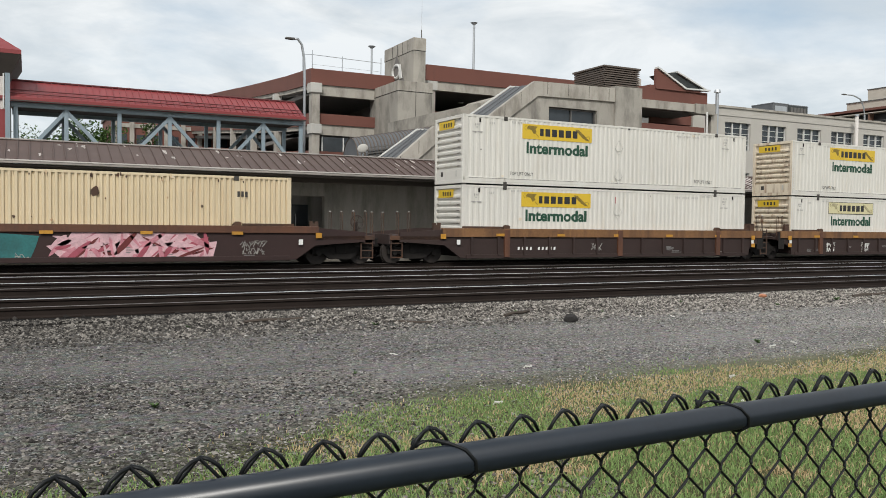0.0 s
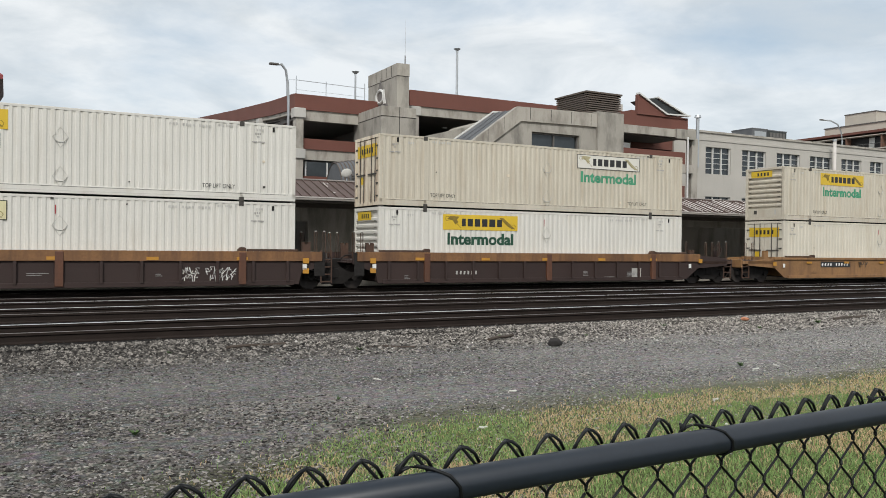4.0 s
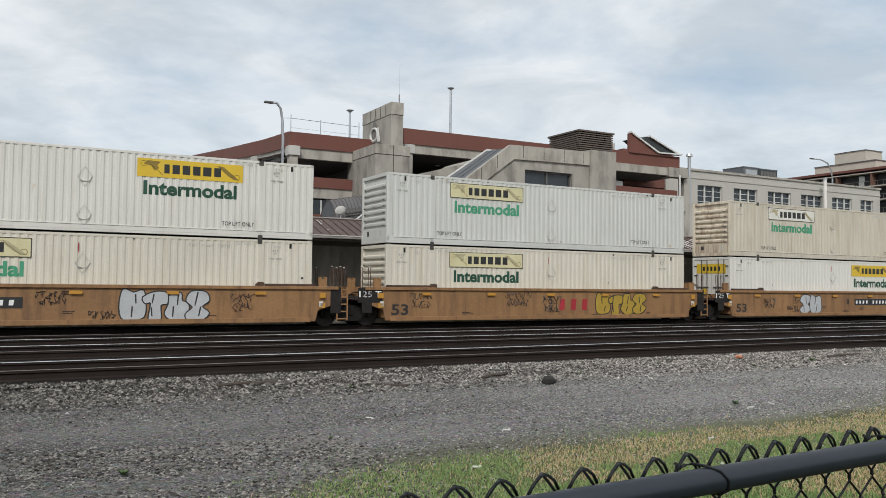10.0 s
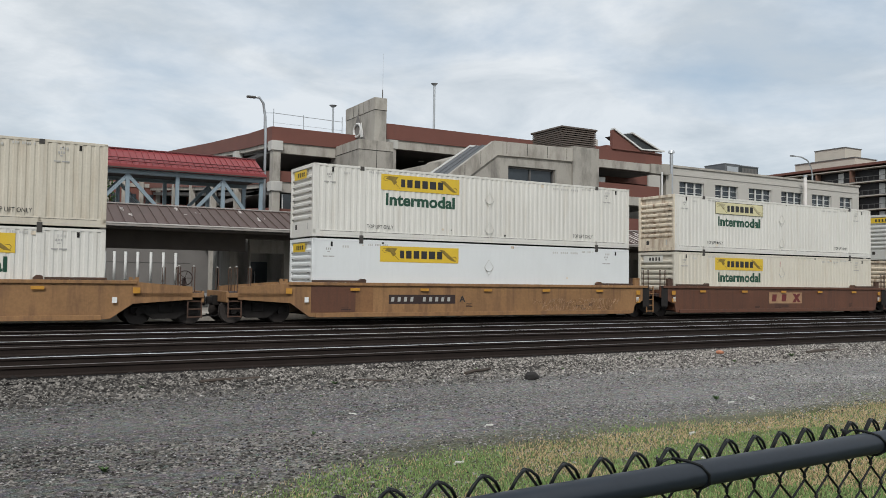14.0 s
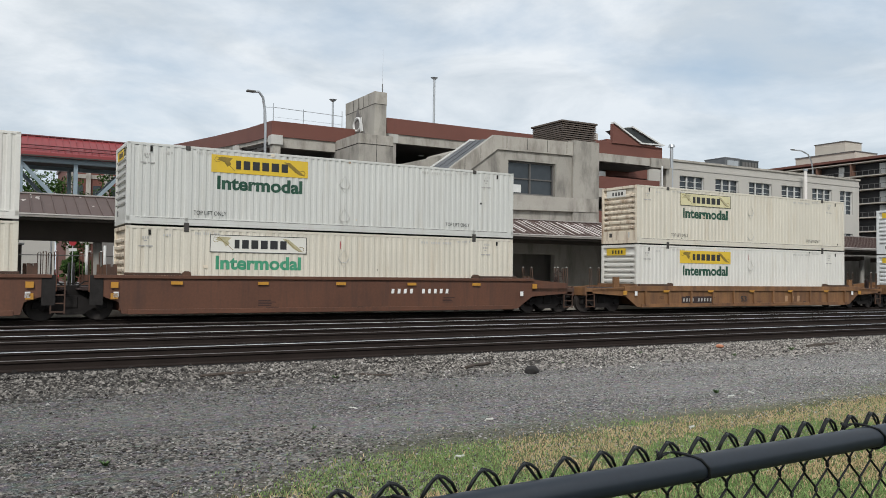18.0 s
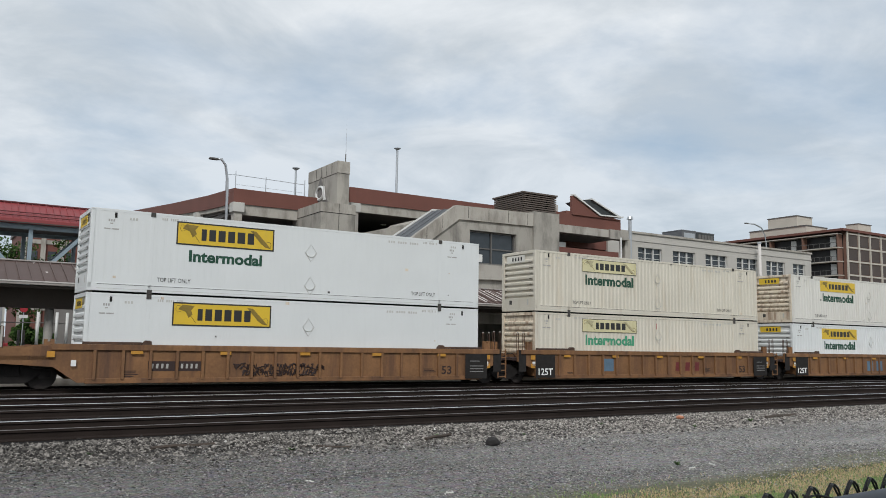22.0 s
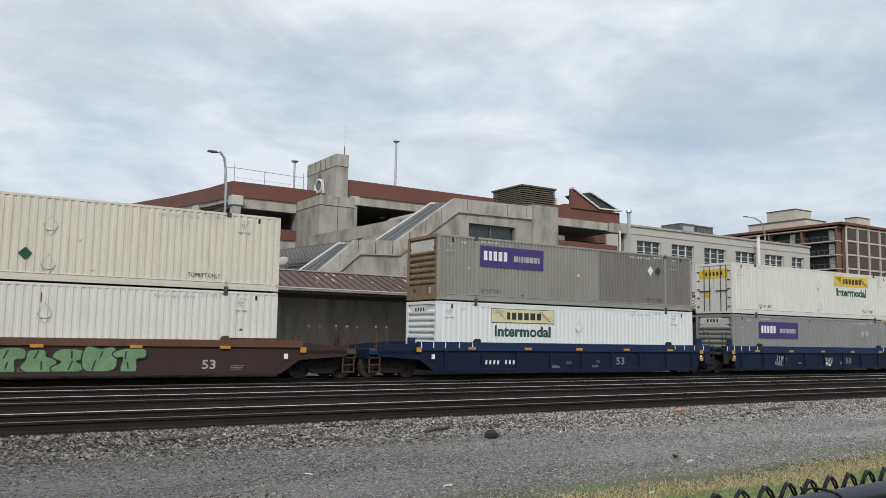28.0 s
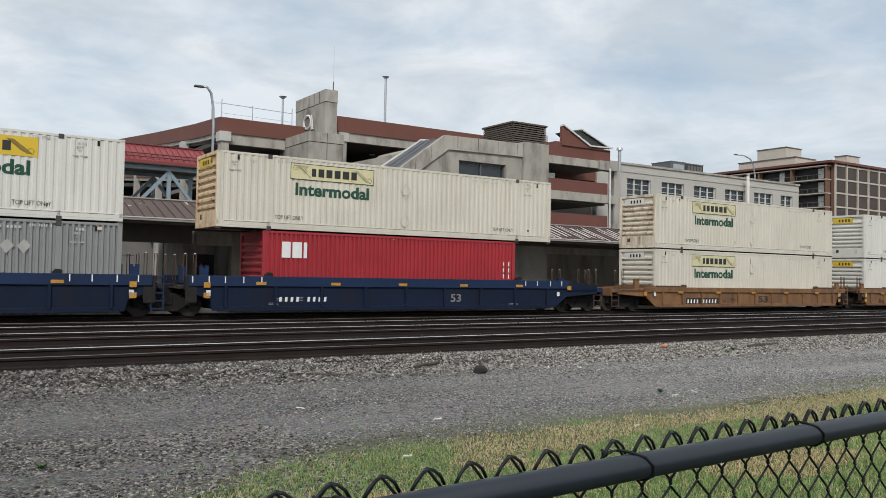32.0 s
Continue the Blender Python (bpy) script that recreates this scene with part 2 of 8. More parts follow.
M_BEIGE = surface("beige_stucco", (0.43, 0.41, 0.375), 0.85, 0, 0.07, 0.5, 20, 0.12, 0.25, (0.30, 0.27, 0.23), True)
M_APT = surface("brown_brick", (0.16, 0.085, 0.06), 0.85, 0, 0.12, 0.5, 20, 0.12)
M_APTBAND = surface("cream_band", (0.47, 0.43, 0.37), 0.8, 0, 0.08, 0.5, 20, 0.1)
M_BROWNROOF = surface("brown_metal_roofing", (0.080, 0.050, 0.042), 0.6, 0.0, 0.14, 0.7, 30, 0.05, 0.2, (0.2, 0.15, 0.13), rand=0.08)
M_REDROOF = surface("red_metal_roofing", (0.215, 0.034, 0.036), 0.5, 0.0, 0.10, 0.7, 30, 0.05, rand=0.06)
# roof red at about half strength, for the snow rails and ridge cap
M_REDSHADE = surface("dark_red_roof_paint", (0.10, 0.020, 0.022), 0.6, 0.0, 0.2, 1.5, 30, 0.05)
M_TRUSS = surface("blue_grey_steel_paint", (0.22, 0.28, 0.32), 0.5, 0.0, 0.12, 0.8, 30, 0.05, 0.15, (0.16, 0.12, 0.10))
M_TRIM = surface("white_trim_paint", (0.52, 0.49, 0.46), 0.6, 0, 0.10, 1.0, 30, 0.05, 0.4, (0.22, 0.18, 0.15))
M_GUTTER = surface("worn_grey_gutter_paint", (0.30, 0.275, 0.255), 0.6, 0, 0.2, 1.0, 30, 0.05, 0.6, (0.10, 0.08, 0.07))
M_PEEL = surface("peeled_pale_paint", (0.62, 0.58, 0.55), 0.7, 0, 0.10, 2.0, 30, 0.05)
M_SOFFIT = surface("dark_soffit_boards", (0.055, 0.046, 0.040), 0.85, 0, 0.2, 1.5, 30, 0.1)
M_GALV = surface("galvanised_steel", (0.42, 0.44, 0.46), 0.45, 0.6, 0.10, 2, 40, 0.03)
M_LOUVER = surface("bronze_louver_metal", (0.105, 0.082, 0.068), 0.5, 0.2, 0.15, 1.5, 30, 0.05)
M_METALROOF = surface("grey_standing_seam", (0.115, 0.12, 0.128), 0.75, 0.0, 0.15, 0.8, 30, 0.04, spec=0.25)
M_GLASS = glass_dark("dark_window_glass", (0.035, 0.042, 0.048))
M_PANE = glass_dark("pale_window_glass", (0.045, 0.052, 0.058), 0.15)
M_FRAME = surface("window_frame_paint", (0.10, 0.095, 0.09), 0.5, 0, 0.1, 3, 40, 0.0)
M_WHITEFRAME = surface("white_window_frame", (0.60, 0.60, 0.58), 0.5, 0, 0.1, 3, 40, 0.0)
M_BLACKVINYL = surface("black_vinyl_coating", (0.012, 0.017, 0.025), 0.34, 0, 0.2, 8, 90, 0.05, spec=0.5, depth=0.002)
M_BLACKWIRE = surface("black_wire_coating", (0.008, 0.009, 0.010), 0.5, 0, 0.2, 30, 90, 0.0, spec=0.25)
M_FADED = surface("faded_grey_lettering", (0.47, 0.46, 0.43), 0.6, 0, 0.2, 3, 40, 0.0)
M_PALECONC = surface("pale_cast_concrete", (0.46, 0.45, 0.42), 0.85, 0, 0.1, 0.8, 20, 0.15, 0.4, (0.27, 0.25, 0.22), True)
M_ASPHALT = surface("worn_asphalt", (0.22, 0.215, 0.21), 0.9, 0, 0.12, 0.5, 40, 0.2)
M_LEAF = surface("green_foliage", (0.045, 0.085, 0.022), 0.7, 0, 0.35, 1.0, 9, 0.0, rand=0.1)
M_BARK = surface("grey_bark", (0.10, 0.08, 0.06), 0.9, 0, 0.3, 4, 40, 0.4)

# ---- helpers for building ----
HOME = {}


def thing(name, label, category, at=(0, 0, 0), group="", kind=""):
    """An empty at the base of a thing; its parts are given in the world's metres."""
    ob = new(name)
    ob.location = at
    ob.empty_display_size = 0.2
    HOME[ob] = Vector(at)
    return tagged(ob, label, category, group, kind)


def mesh_of(bm, name, material, smooth=False):
    me = bpy.data.meshes.new(name)
    bmesh.ops.recalc_face_normals(bm, faces=bm.faces[:])
    bm.to_mesh(me)
    bm.free()
    me.materials.append(material)
    if smooth:
        for p in me.polygons:
            p.use_smooth = True
    return me


def part(name, bm, material, parent, label="", smooth=False):
    """One mesh object under a thing or a part, or a top-level one where parent is None."""
    home = HOME.get(parent, Vector((0, 0, 0)))
    if home.length:
        bmesh.ops.translate(bm, verts=bm.verts[:], vec=-home)
    ob = new(name, mesh_of(bm, name, material, smooth))
    if parent is not None:
        ob.parent = parent
    HOME[ob] = home
    return tagged(ob, label)


def share(name, me, parent, at=(0, 0, 0), turn=0.0, label=""):
    """An object of its own on shared mesh data."""
    ob = new(name, me)
    ob.parent = parent
    ob.location = Vector(at) - HOME.get(parent, Vector((0, 0, 0)))
    if turn:
        ob.rotation_euler = (0, 0, turn)
    return tagged(ob, label)


def box(bm, x0, x1, y0, y1, z0, z1):
    v = [bm.verts.new(p) for p in ((x0, y0, z0), (x1, y0, z0), (x1, y1, z0), (x0, y1, z0), (x0, y0, z1), (x1, y0, z1), (x1, y1, z1), (x0, y1, z1))]
    for f in ((0, 3, 2, 1), (4, 5, 6, 7), (0, 1, 5, 4), (1, 2, 6, 5), (2, 3, 7, 6), (3, 0, 4, 7)):
        bm.faces.new([v[i] for i in f])
    return bm


def cube(x0, x1, y0, y1, z0, z1, bevel=0.0):
    bm = box(bmesh.new(), x0, x1, y0, y1, z0, z1)
    if bevel:
        bmesh.ops.bevel(bm, geom=bm.edges[:], offset=bevel, segments=2, affect="EDGES", profile=0.5)
    return bm


def prism(bm, pts, a0, a1, axis="y"):
    """A polygon of (x, z), (y, z) or (x, y) pairs, drawn out along the third axis."""
    def at(p, a):
        return (p[0], a, p[1]) if axis == "y" else (a, p[0], p[1]) if axis == "x" else (p[0], p[1], a)
    lo, hi = [bm.verts.new(at(p, a0)) for p in pts], [bm.verts.new(at(p, a1)) for p in pts]
    bm.faces.new(lo[::-1])
    bm.faces.new(hi)
    for i in range(len(pts)):
        j = (i + 1) % len(pts)
        bm.faces.new((lo[i], lo[j], hi[j], hi[i]))
    return bm


def tube(bm, p0, p1, r, n=8, r1=None):
    p0, p1 = Vector(p0), Vector(p1)
    q = (p1 - p0).to_track_quat("Z", "Y")
    r1 = r if r1 is None else r1
    rings = []
    for p, rr in ((p0, r), (p1, r1)):
        rings.append([bm.verts.new(p + q @ Vector((math.cos(a) * rr, math.sin(a) * rr, 0))) for a in (2 * math.pi * k / n for k in range(n))])
    for k in range(n):
        j = (k + 1) % n
        bm.faces.new((rings[0][k], rings[0][j], rings[1][j], rings[1][k]))
    bm.faces.new(rings[0][::-1])
    bm.faces.new(rings[1])
    return bm


def pipe(bm, pts, r, n=8):
    """A bent pipe through the points."""
    pts = [Vector(p) for p in pts]
    rings = []
    for i, p in enumerate(pts):
        d = (pts[min(i + 1, len(pts) - 1)] - pts[max(i - 1, 0)]).normalized()
        q = d.to_track_quat("Z", "Y")
        rings.append([bm.verts.new(p + q @ Vector((math.cos(a) * r, math.sin(a) * r, 0))) for a in (2 * math.pi * k / n for k in range(n))])
    for a, b in zip(rings, rings[1:]):
        shift = min(range(n), key=lambda s: (b[s].co - a[0].co).length)
        for k in range(n):
            j = (k + 1) % n
            bm.faces.new((a[k], a[j], b[(j + shift) % n], b[(k + shift) % n]))
    bm.faces.new(rings[0][::-1])
    bm.faces.new(rings[-1])
    return bm


def raw(name, verts, faces, material, parent=None, label="", smooth=False):
    me = bpy.data.meshes.new(name)
    me.from_pydata(verts, [], faces)
    me.materials.append(material)
    if smooth:
        me.polygons.foreach_set("use_smooth", [True] * len(me.polygons))
    me.update()
    ob = new(name, me)
    if parent is not None:
        ob.parent = parent
    return tagged(ob, label)


# ---- ground ----
GRASS_Y, TOE_Y, TRAIN_Y = 7.2, 14.3, 31.125


def ground_material():
    """Crushed stone: grey dust and chips on the track side path, coarser ballast by the rails, soil under the grass."""
    m = bpy.data.materials.new("crushed_stone_ground")
    m.use_nodes = True
    nt = m.node_tree
    N, K = nt.nodes.new, nt.links.new
    p = nt.nodes["Principled BSDF"]
    p.inputs["Roughness"].default_value = 0.95
    p.inputs["Specular IOR Level"].default_value = 0.2
    tc, sep = N("ShaderNodeTexCoord"), N("ShaderNodeSeparateXYZ")
    K(tc.outputs["Object"], sep.inputs[0])
    vor, n1, n2 = N("ShaderNodeTexVoronoi"), N("ShaderNodeTexNoise"), N("ShaderNodeTexNoise")
    vor.inputs["Scale"].default_value = 46.0
    n1.inputs["Scale"].default_value, n1.inputs["Detail"].default_value = 0.55, 6.0
    n2.inputs["Scale"].default_value, n2.inputs["Detail"].default_value = 9.0, 8.0
    for n in (vor, n2):
        K(tc.outputs["Object"], n.inputs["Vector"])
    # wheel paths drawn out along the tracks
    along = N("ShaderNodeMapping")
    along.inputs["Scale"].default_value = (0.22, 1.7, 1.0)
    K(tc.outputs["Object"], along.inputs["Vector"])
    K(along.outputs[0], n1.inputs["Vector"])
    chips = N("ShaderNodeValToRGB")
    e = chips.color_ramp.elements
    e[0].position, e[0].color = 0.0, (0.045, 0.042, 0.040, 1)
    e[1].position, e[1].color = 1.0, (0.36, 0.345, 0.325, 1)
    k = chips.color_ramp.elements.new(0.55)
    k.color = (0.155, 0.148, 0.141, 1)
    bw = N("ShaderNodeSeparateColor")
    K(vor.outputs["Color"], bw.inputs[0])
    K(bw.outputs[0], chips.inputs["Fac"])
    dust = N("ShaderNodeMix")
    dust.data_type = "RGBA"
    dust.inputs["B"].default_value = (0.175, 0.168, 0.163, 1)
    dr = N("ShaderNodeMapRange")
    dr.inputs["From Min"].default_value, dr.inputs["From Max"].default_value = 0.36, 0.60
    dr.inputs["To Max"].default_value = 0.5
    K(n1.outputs["Fac"], dr.inputs["Value"])
    K(dr.outputs[0], dust.inputs["Factor"])
    K(chips.outputs["Color"], dust.inputs["A"])
    tone = N("ShaderNodeMix")
    tone.data_type, tone.blend_type = "RGBA", "MULTIPLY"
    tone.inputs["Factor"].default_value = 0.55
    K(dust.outputs["Result"], tone.inputs["A"])
    K(n2.outputs["Color"], tone.inputs["B"])
    gain = N("ShaderNodeVectorMath")
    gain.operation = "SCALE"
    gain.inputs["Scale"].default_value = 1.62
    bwn = N("ShaderNodeRGBToBW")
    K(n2.outputs["Color"], bwn.inputs[0])
    K(tone.outputs["Result"], gain.inputs[0])
    # soil under the grass, edge wandering with the noise
    edge = N("ShaderNodeMath")
    edge.operation = "MULTIPLY_ADD"
    edge.inputs[1].default_value = 2.6
    K(n1.outputs["Fac"], edge.inputs[0])
    K(sep.outputs["Y"], edge.inputs[2])
    er = N("ShaderNodeMapRange")
    er.inputs["From Min"].default_value, er.inputs["From Max"].default_value = GRASS_Y + 0.9, GRASS_Y + 1.9
    bare = N("ShaderNodeMapRange")
    bare.inputs["From Min"].default_value, bare.inputs["From Max"].default_value = 0.6, 3.4
    bare.inputs["To Min"].default_value, bare.inputs["To Max"].default_value = 1.9, 0.0
    K(sep.outputs["X"], bare.inputs["Value"])
    shift = N("ShaderNodeMath")
    shift.operation = "ADD"
    K(bare.outputs[0], shift.inputs[0])
    K(edge.outputs[0], shift.inputs[1])
    K(shift.outputs[0], er.inputs["Value"])
    soil = N("ShaderNodeMix")
    soil.data_type = "RGBA"
    soil.inputs["A"].default_value = (0.13, 0.135, 0.06, 1)
    K(er.outputs[0], soil.inputs["Factor"])
    K(gain.outputs[0], soil.inputs["B"])
    # oily, rusty ground along the tracks
    tr = N("ShaderNodeMapRange")
    tr.inputs["From Min"].default_value, tr.inputs["From Max"].default_value = 14.4, 15.0
    K(sep.outputs["Y"], tr.inputs["Value"])
    oil = N("ShaderNodeMix")
    oil.data_type = "RGBA"
    oil.inputs["B"].default_value = (0.014, 0.012, 0.011, 1)
    of = N("ShaderNodeMath")
    of.operation = "MULTIPLY"
    of.inputs[1].default_value = 0.9
    K(tr.outputs[0], of.inputs[0])
    K(of.outputs[0], oil.inputs["Factor"])
    K(soil.outputs["Result"], oil.inputs["A"])
    # brightness ramp along x in the colour: darker left, lighter right
    x_ramp = N("ShaderNodeMapRange")
    x_ramp.inputs["From Min"].default_value, x_ramp.inputs["From Max"].default_value = 0.0, 13.0
    x_ramp.inputs["To Min"].default_value, x_ramp.inputs["To Max"].default_value = 0.74, 1.36
    K(sep.outputs["X"], x_ramp.inputs["Value"])
    ramped = N("ShaderNodeVectorMath")
    ramped.operation = "SCALE"
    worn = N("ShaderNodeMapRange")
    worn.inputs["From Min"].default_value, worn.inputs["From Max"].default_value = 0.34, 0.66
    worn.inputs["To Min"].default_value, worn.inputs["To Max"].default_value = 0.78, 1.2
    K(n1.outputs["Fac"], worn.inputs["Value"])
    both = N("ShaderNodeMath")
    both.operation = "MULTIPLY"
    K(x_ramp.outputs[0], both.inputs[0])
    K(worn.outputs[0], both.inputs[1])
    K(oil.outputs["Result"], ramped.inputs[0])
    K(both.outputs[0], ramped.inputs["Scale"])
    K(ramped.outputs[0], p.inputs["Base Color"])
    # darker ground in the gaps of the ballast shoulder, paler ground further along
    n3 = N("ShaderNodeTexNoise")
    n3.inputs["Scale"].default_value, n3.inputs["Detail"].default_value = 0.8, 5.0
    K(tc.outputs["Object"], n3.inputs["Vector"])
    def band(socket, a, b):
        r = N("ShaderNodeMapRange")
        r.inputs["From Min"].default_value, r.inputs["From Max"].default_value = a, b
        K(socket, r.inputs["Value"])
        return r.outputs[0]
    def times(a, b):
        r = N("ShaderNodeMath")
        r.operation = "MULTIPLY"
        K(a, r.inputs[0])
        K(b, r.inputs[1])
        return r.outputs[0]
    dark_band, pale = N("ShaderNodeMix"), N("ShaderNodeMix")
    dark_band.data_type = pale.data_type = "RGBA"
    dark_band.inputs["B"].default_value, pale.inputs["B"].default_value = (0.034, 0.029, 0.026, 1), (0.27, 0.26, 0.25, 1)
    K(times(band(sep.outputs["Y"], 11.2, 13.2), band(n3.outputs["Fac"], 0.1, 0.42)), dark_band.inputs["Factor"])
    K(times(band(sep.outputs["X"], 5, 60), band(n3.outputs["Fac"], 0.75, 0.35)), pale.inputs["Factor"])
    K(gain.outputs[0], pale.inputs["A"])
    K(pale.outputs["Result"], dark_band.inputs["A"])
    K(dark_band.outputs["Result"], soil.inputs["B"])
    b = N("ShaderNodeBump")
    b.inputs["Strength"].default_value, b.inputs["Distance"].default_value = 1.0, 0.04
    K(vor.outputs["Distance"], b.inputs["Height"])
    K(b.outputs[0], p.inputs["Normal"])
    return m


def ground_z(x, y):
    """Nearly level, with a low swell along the path and a shallow fall to the train's track."""
    z = 0.0
    if y > 25.0:
        z -= 0.22 * min(1, (y - 25.0) / 3.5)
    if 7 < y < 14.2:
        z += 0.03 * math.sin(x * 0.9 + y) * math.sin(y * 0.8)
    if y > 33.6:
        z = -0.10
    return z


def build_ground():
    xs = [-1500, -300, -80, -40] + [x * 1.0 for x in range(-20, 61)] + [90, 140, 300, 700, 2500]
    ys = [-400, -60, -10, 0] + [0.5 * k for k in range(1, 70)] + [36, 40, 50, 70, 120, 300, 900, 2500]
    verts = [(x, y, ground_z(x, y) if -40 <= x <= 140 else (0 if y < 25 else -0.22 if y < 33.6 else -0.10)) for y in ys for x in xs]
    n = len(xs)
    faces = [(j * n + i, j * n + i + 1, (j + 1) * n + i + 1, (j + 1) * n + i) for j in range(len(ys) - 1) for i in range(n - 1)]
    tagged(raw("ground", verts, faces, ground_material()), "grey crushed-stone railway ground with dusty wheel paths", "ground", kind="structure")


build_ground()
RAIL = ((-0.075, 0), (0.075, 0), (0.075, 0.015), (0.012, 0.04), (0.010, 0.125), (0.036, 0.14), (0.036, 0.178), (-0.036, 0.178), (-0.036, 0.14), (-0.010, 0.125), (-0.012, 0.04), (-0.075, 0.015))
TIE_ME = None


def build_track(label, y_near, y_far, z_top, x0, x1, near_dim, tie_from, tie_to, far_dim=False):
    """Two rails with a polished strip on each head, and the timber ties they lie on."""
    global TIE_ME
    t = thing("railway_track", label, "railway track", (0, (y_near + y_far) / 2, z_top - 0.18), "parallel tracks", "structure")
    # dim rails carry weaker sheen and the train's shade in a darker head colour
    for y, dim in ((y_near, near_dim), (y_far, far_dim)):
        r = part("rail", prism(bmesh.new(), [(y + a, z_top - 0.18 + b) for a, b in RAIL], x0, x1, "x"), M_RAILWEB, t, "rusty steel rail")
        part("running_surface", prism(bmesh.new(), [(y - (0.010 if dim else 0.026), z_top - 0.008), (y - (0.006 if dim else 0.018), z_top + 0.001), (y + 0.01, z_top + 0.006), (y + 0.034, z_top + 0.002), (y + 0.034, z_top - 0.01)], x0, x1, "x"), M_RAIL_DIM if dim else M_RAILHEAD, r, "wheel-polished rail top")
    yc = (y_near + y_far) / 2
    if TIE_ME is None:
        TIE_ME = mesh_of(cube(-0.115, 0.115, -1.3, 1.3, -0.17, 0, 0.012), "tie", M_TIE)
    k = tie_from
    while k < tie_to:
        share("tie", TIE_ME, t, (k + random.uniform(-0.02, 0.02), yc + random.uniform(-0.05, 0.05), z_top - 0.183), random.uniform(-0.012, 0.012))
        k += 0.53


build_track("main track with rusty rails on dark timber ties", 15.15, 16.65, 0.18, -260, 700, True, -8, 52)
build_track("second track with wheel-polished rails and dark ties", 19.05, 20.55, 0.18, -260, 700, True, -8, 52)
build_track("third track with bright rails on dark ties", 22.85, 24.35, 0.17, -260, 700, False, -6, 40, True)
build_track("far track under the freight train", TRAIN_Y - 0.753, TRAIN_Y + 0.753, -0.03, -260, 700, True, -4, 40, True)


def stones(name, label, count, x0, x1, y0, y1, smin, smax, mat, fall=1.0, flat=0.7):
    """Loose stones, each a lopsided eight-sided lump, lying half in the ground."""
    rng = np.random.default_rng(7 + count)
    x, y = rng.uniform(x0, x1, count), y0 + (y1 - y0) * rng.random(count) ** fall
    s = rng.uniform(smin, smax, count) * rng.uniform(0.6, 1.3, count)
    base = np.array([(1, 0, 0), (0, 1, 0), (-1, 0, 0), (0, -1, 0), (0, 0, 1), (0, 0, -1)], float)
    tri = np.array([(0, 1, 4), (1, 2, 4), (2, 3, 4), (3, 0, 4), (1, 0, 5), (2, 1, 5), (3, 2, 5), (0, 3, 5)])
    v = base[None] * rng.uniform(0.55, 1.2, (count, 6, 1)) + rng.uniform(-0.25, 0.25, (count, 6, 3))
    a = rng.uniform(0, 6.283, count)
    c, sn = np.cos(a)[:, None], np.sin(a)[:, None]
    v = np.stack([v[..., 0] * 1.25 * c - v[..., 1] * sn, v[..., 0] * sn + v[..., 1] * c, v[..., 2] * flat], -1) * s[:, None, None]
    z = np.array([ground_z(p, q) for p, q in zip(x, y)])
    v += np.stack([x, y, z + s * 0.15], -1)[:, None]
    f = tri[None] + (np.arange(count) * 6)[:, None, None]
    ob = raw(name, v.reshape(-1, 3).tolist(), f.reshape(-1, 3).tolist(), mat)
    return tagged(ob, label, "stones", kind="stuff")


def island_stone(name, dark, light, x_ramp=False, mid=0.5):
    m = surface(name, (1, 1, 1), 0.9, 0, 0.15, 6, 60, 0.2, spec=0.25)
    nt = m.node_tree
    geo, ramp = nt.nodes.new("ShaderNodeNewGeometry"), nt.nodes.new("ShaderNodeValToRGB")
    ramp.color_ramp.elements[0].color, ramp.color_ramp.elements[1].color = (*dark, 1), (*light, 1)
    ramp.color_ramp.elements.new(0.55).color = (*[a + (b - a) * mid for a, b in zip(dark, light)], 1)
    nt.links.new(geo.outputs["Random Per Island"], ramp.inputs["Fac"])
    scale = next(n for n in nt.nodes if n.type == "VECT_MATH" and n.operation == "SCALE")
    # stones follow the ground's ramp along x, darker left, lighter right
    if x_ramp:
        tc, sep, rng, mul = (nt.nodes.new("ShaderNode" + k) for k in ("TexCoord", "SeparateXYZ", "MapRange", "VectorMath"))
        mul.operation = "SCALE"
        rng.inputs["From Min"].default_value, rng.inputs["From Max"].default_value = 0.0, 13.0
        rng.inputs["To Min"].default_value, rng.inputs["To Max"].default_value = 0.74, 1.36
        nt.links.new(tc.outputs["Object"], sep.inputs[0])
        nt.links.new(sep.outputs["X"], rng.inputs["Value"])
        nt.links.new(ramp.outputs["Color"], mul.inputs[0])
        nt.links.new(rng.outputs[0], mul.inputs["Scale"])
        nt.links.new(mul.outputs[0], scale.inputs[0])
    else:
        nt.links.new(ramp.outputs["Color"], scale.inputs[0])
    return m


M_STONE = island_stone("grey_crushed_stone", (0.014, 0.012, 0.011), (0.33, 0.305, 0.275), True, 0.36)
M_PALESTONE = island_stone("pale_crushed_stone", (0.30, 0.29, 0.27), (0.62, 0.60, 0.57), True)
M_CHIP = island_stone("grey_stone_chips", (0.022, 0.021, 0.020), (0.47, 0.45, 0.425), True, 0.36)
M_OILSTONE = island_stone("oily_ballast_stone", (0.012, 0.010, 0.009), (0.045, 0.04, 0.036))
stones("ballast_shoulder", "coarse grey ballast stones beside the main track", 60000, -2.5, 38, 11.5, 14.72, 0.012, 0.034, M_STONE, 0.62, 0.8)
stones("pale_ballast", "scattered pale stones among the ballast", 550, -2.5, 42, 11.2, 14.7, 0.012, 0.032, M_PALESTONE, 0.7, 0.8)
stones("path_chips", "small grey stone chips on the track side path", 105000, -1.5, 24, 4.8, 12.9, 0.006, 0.016, M_CHIP, 1.0, 0.5)
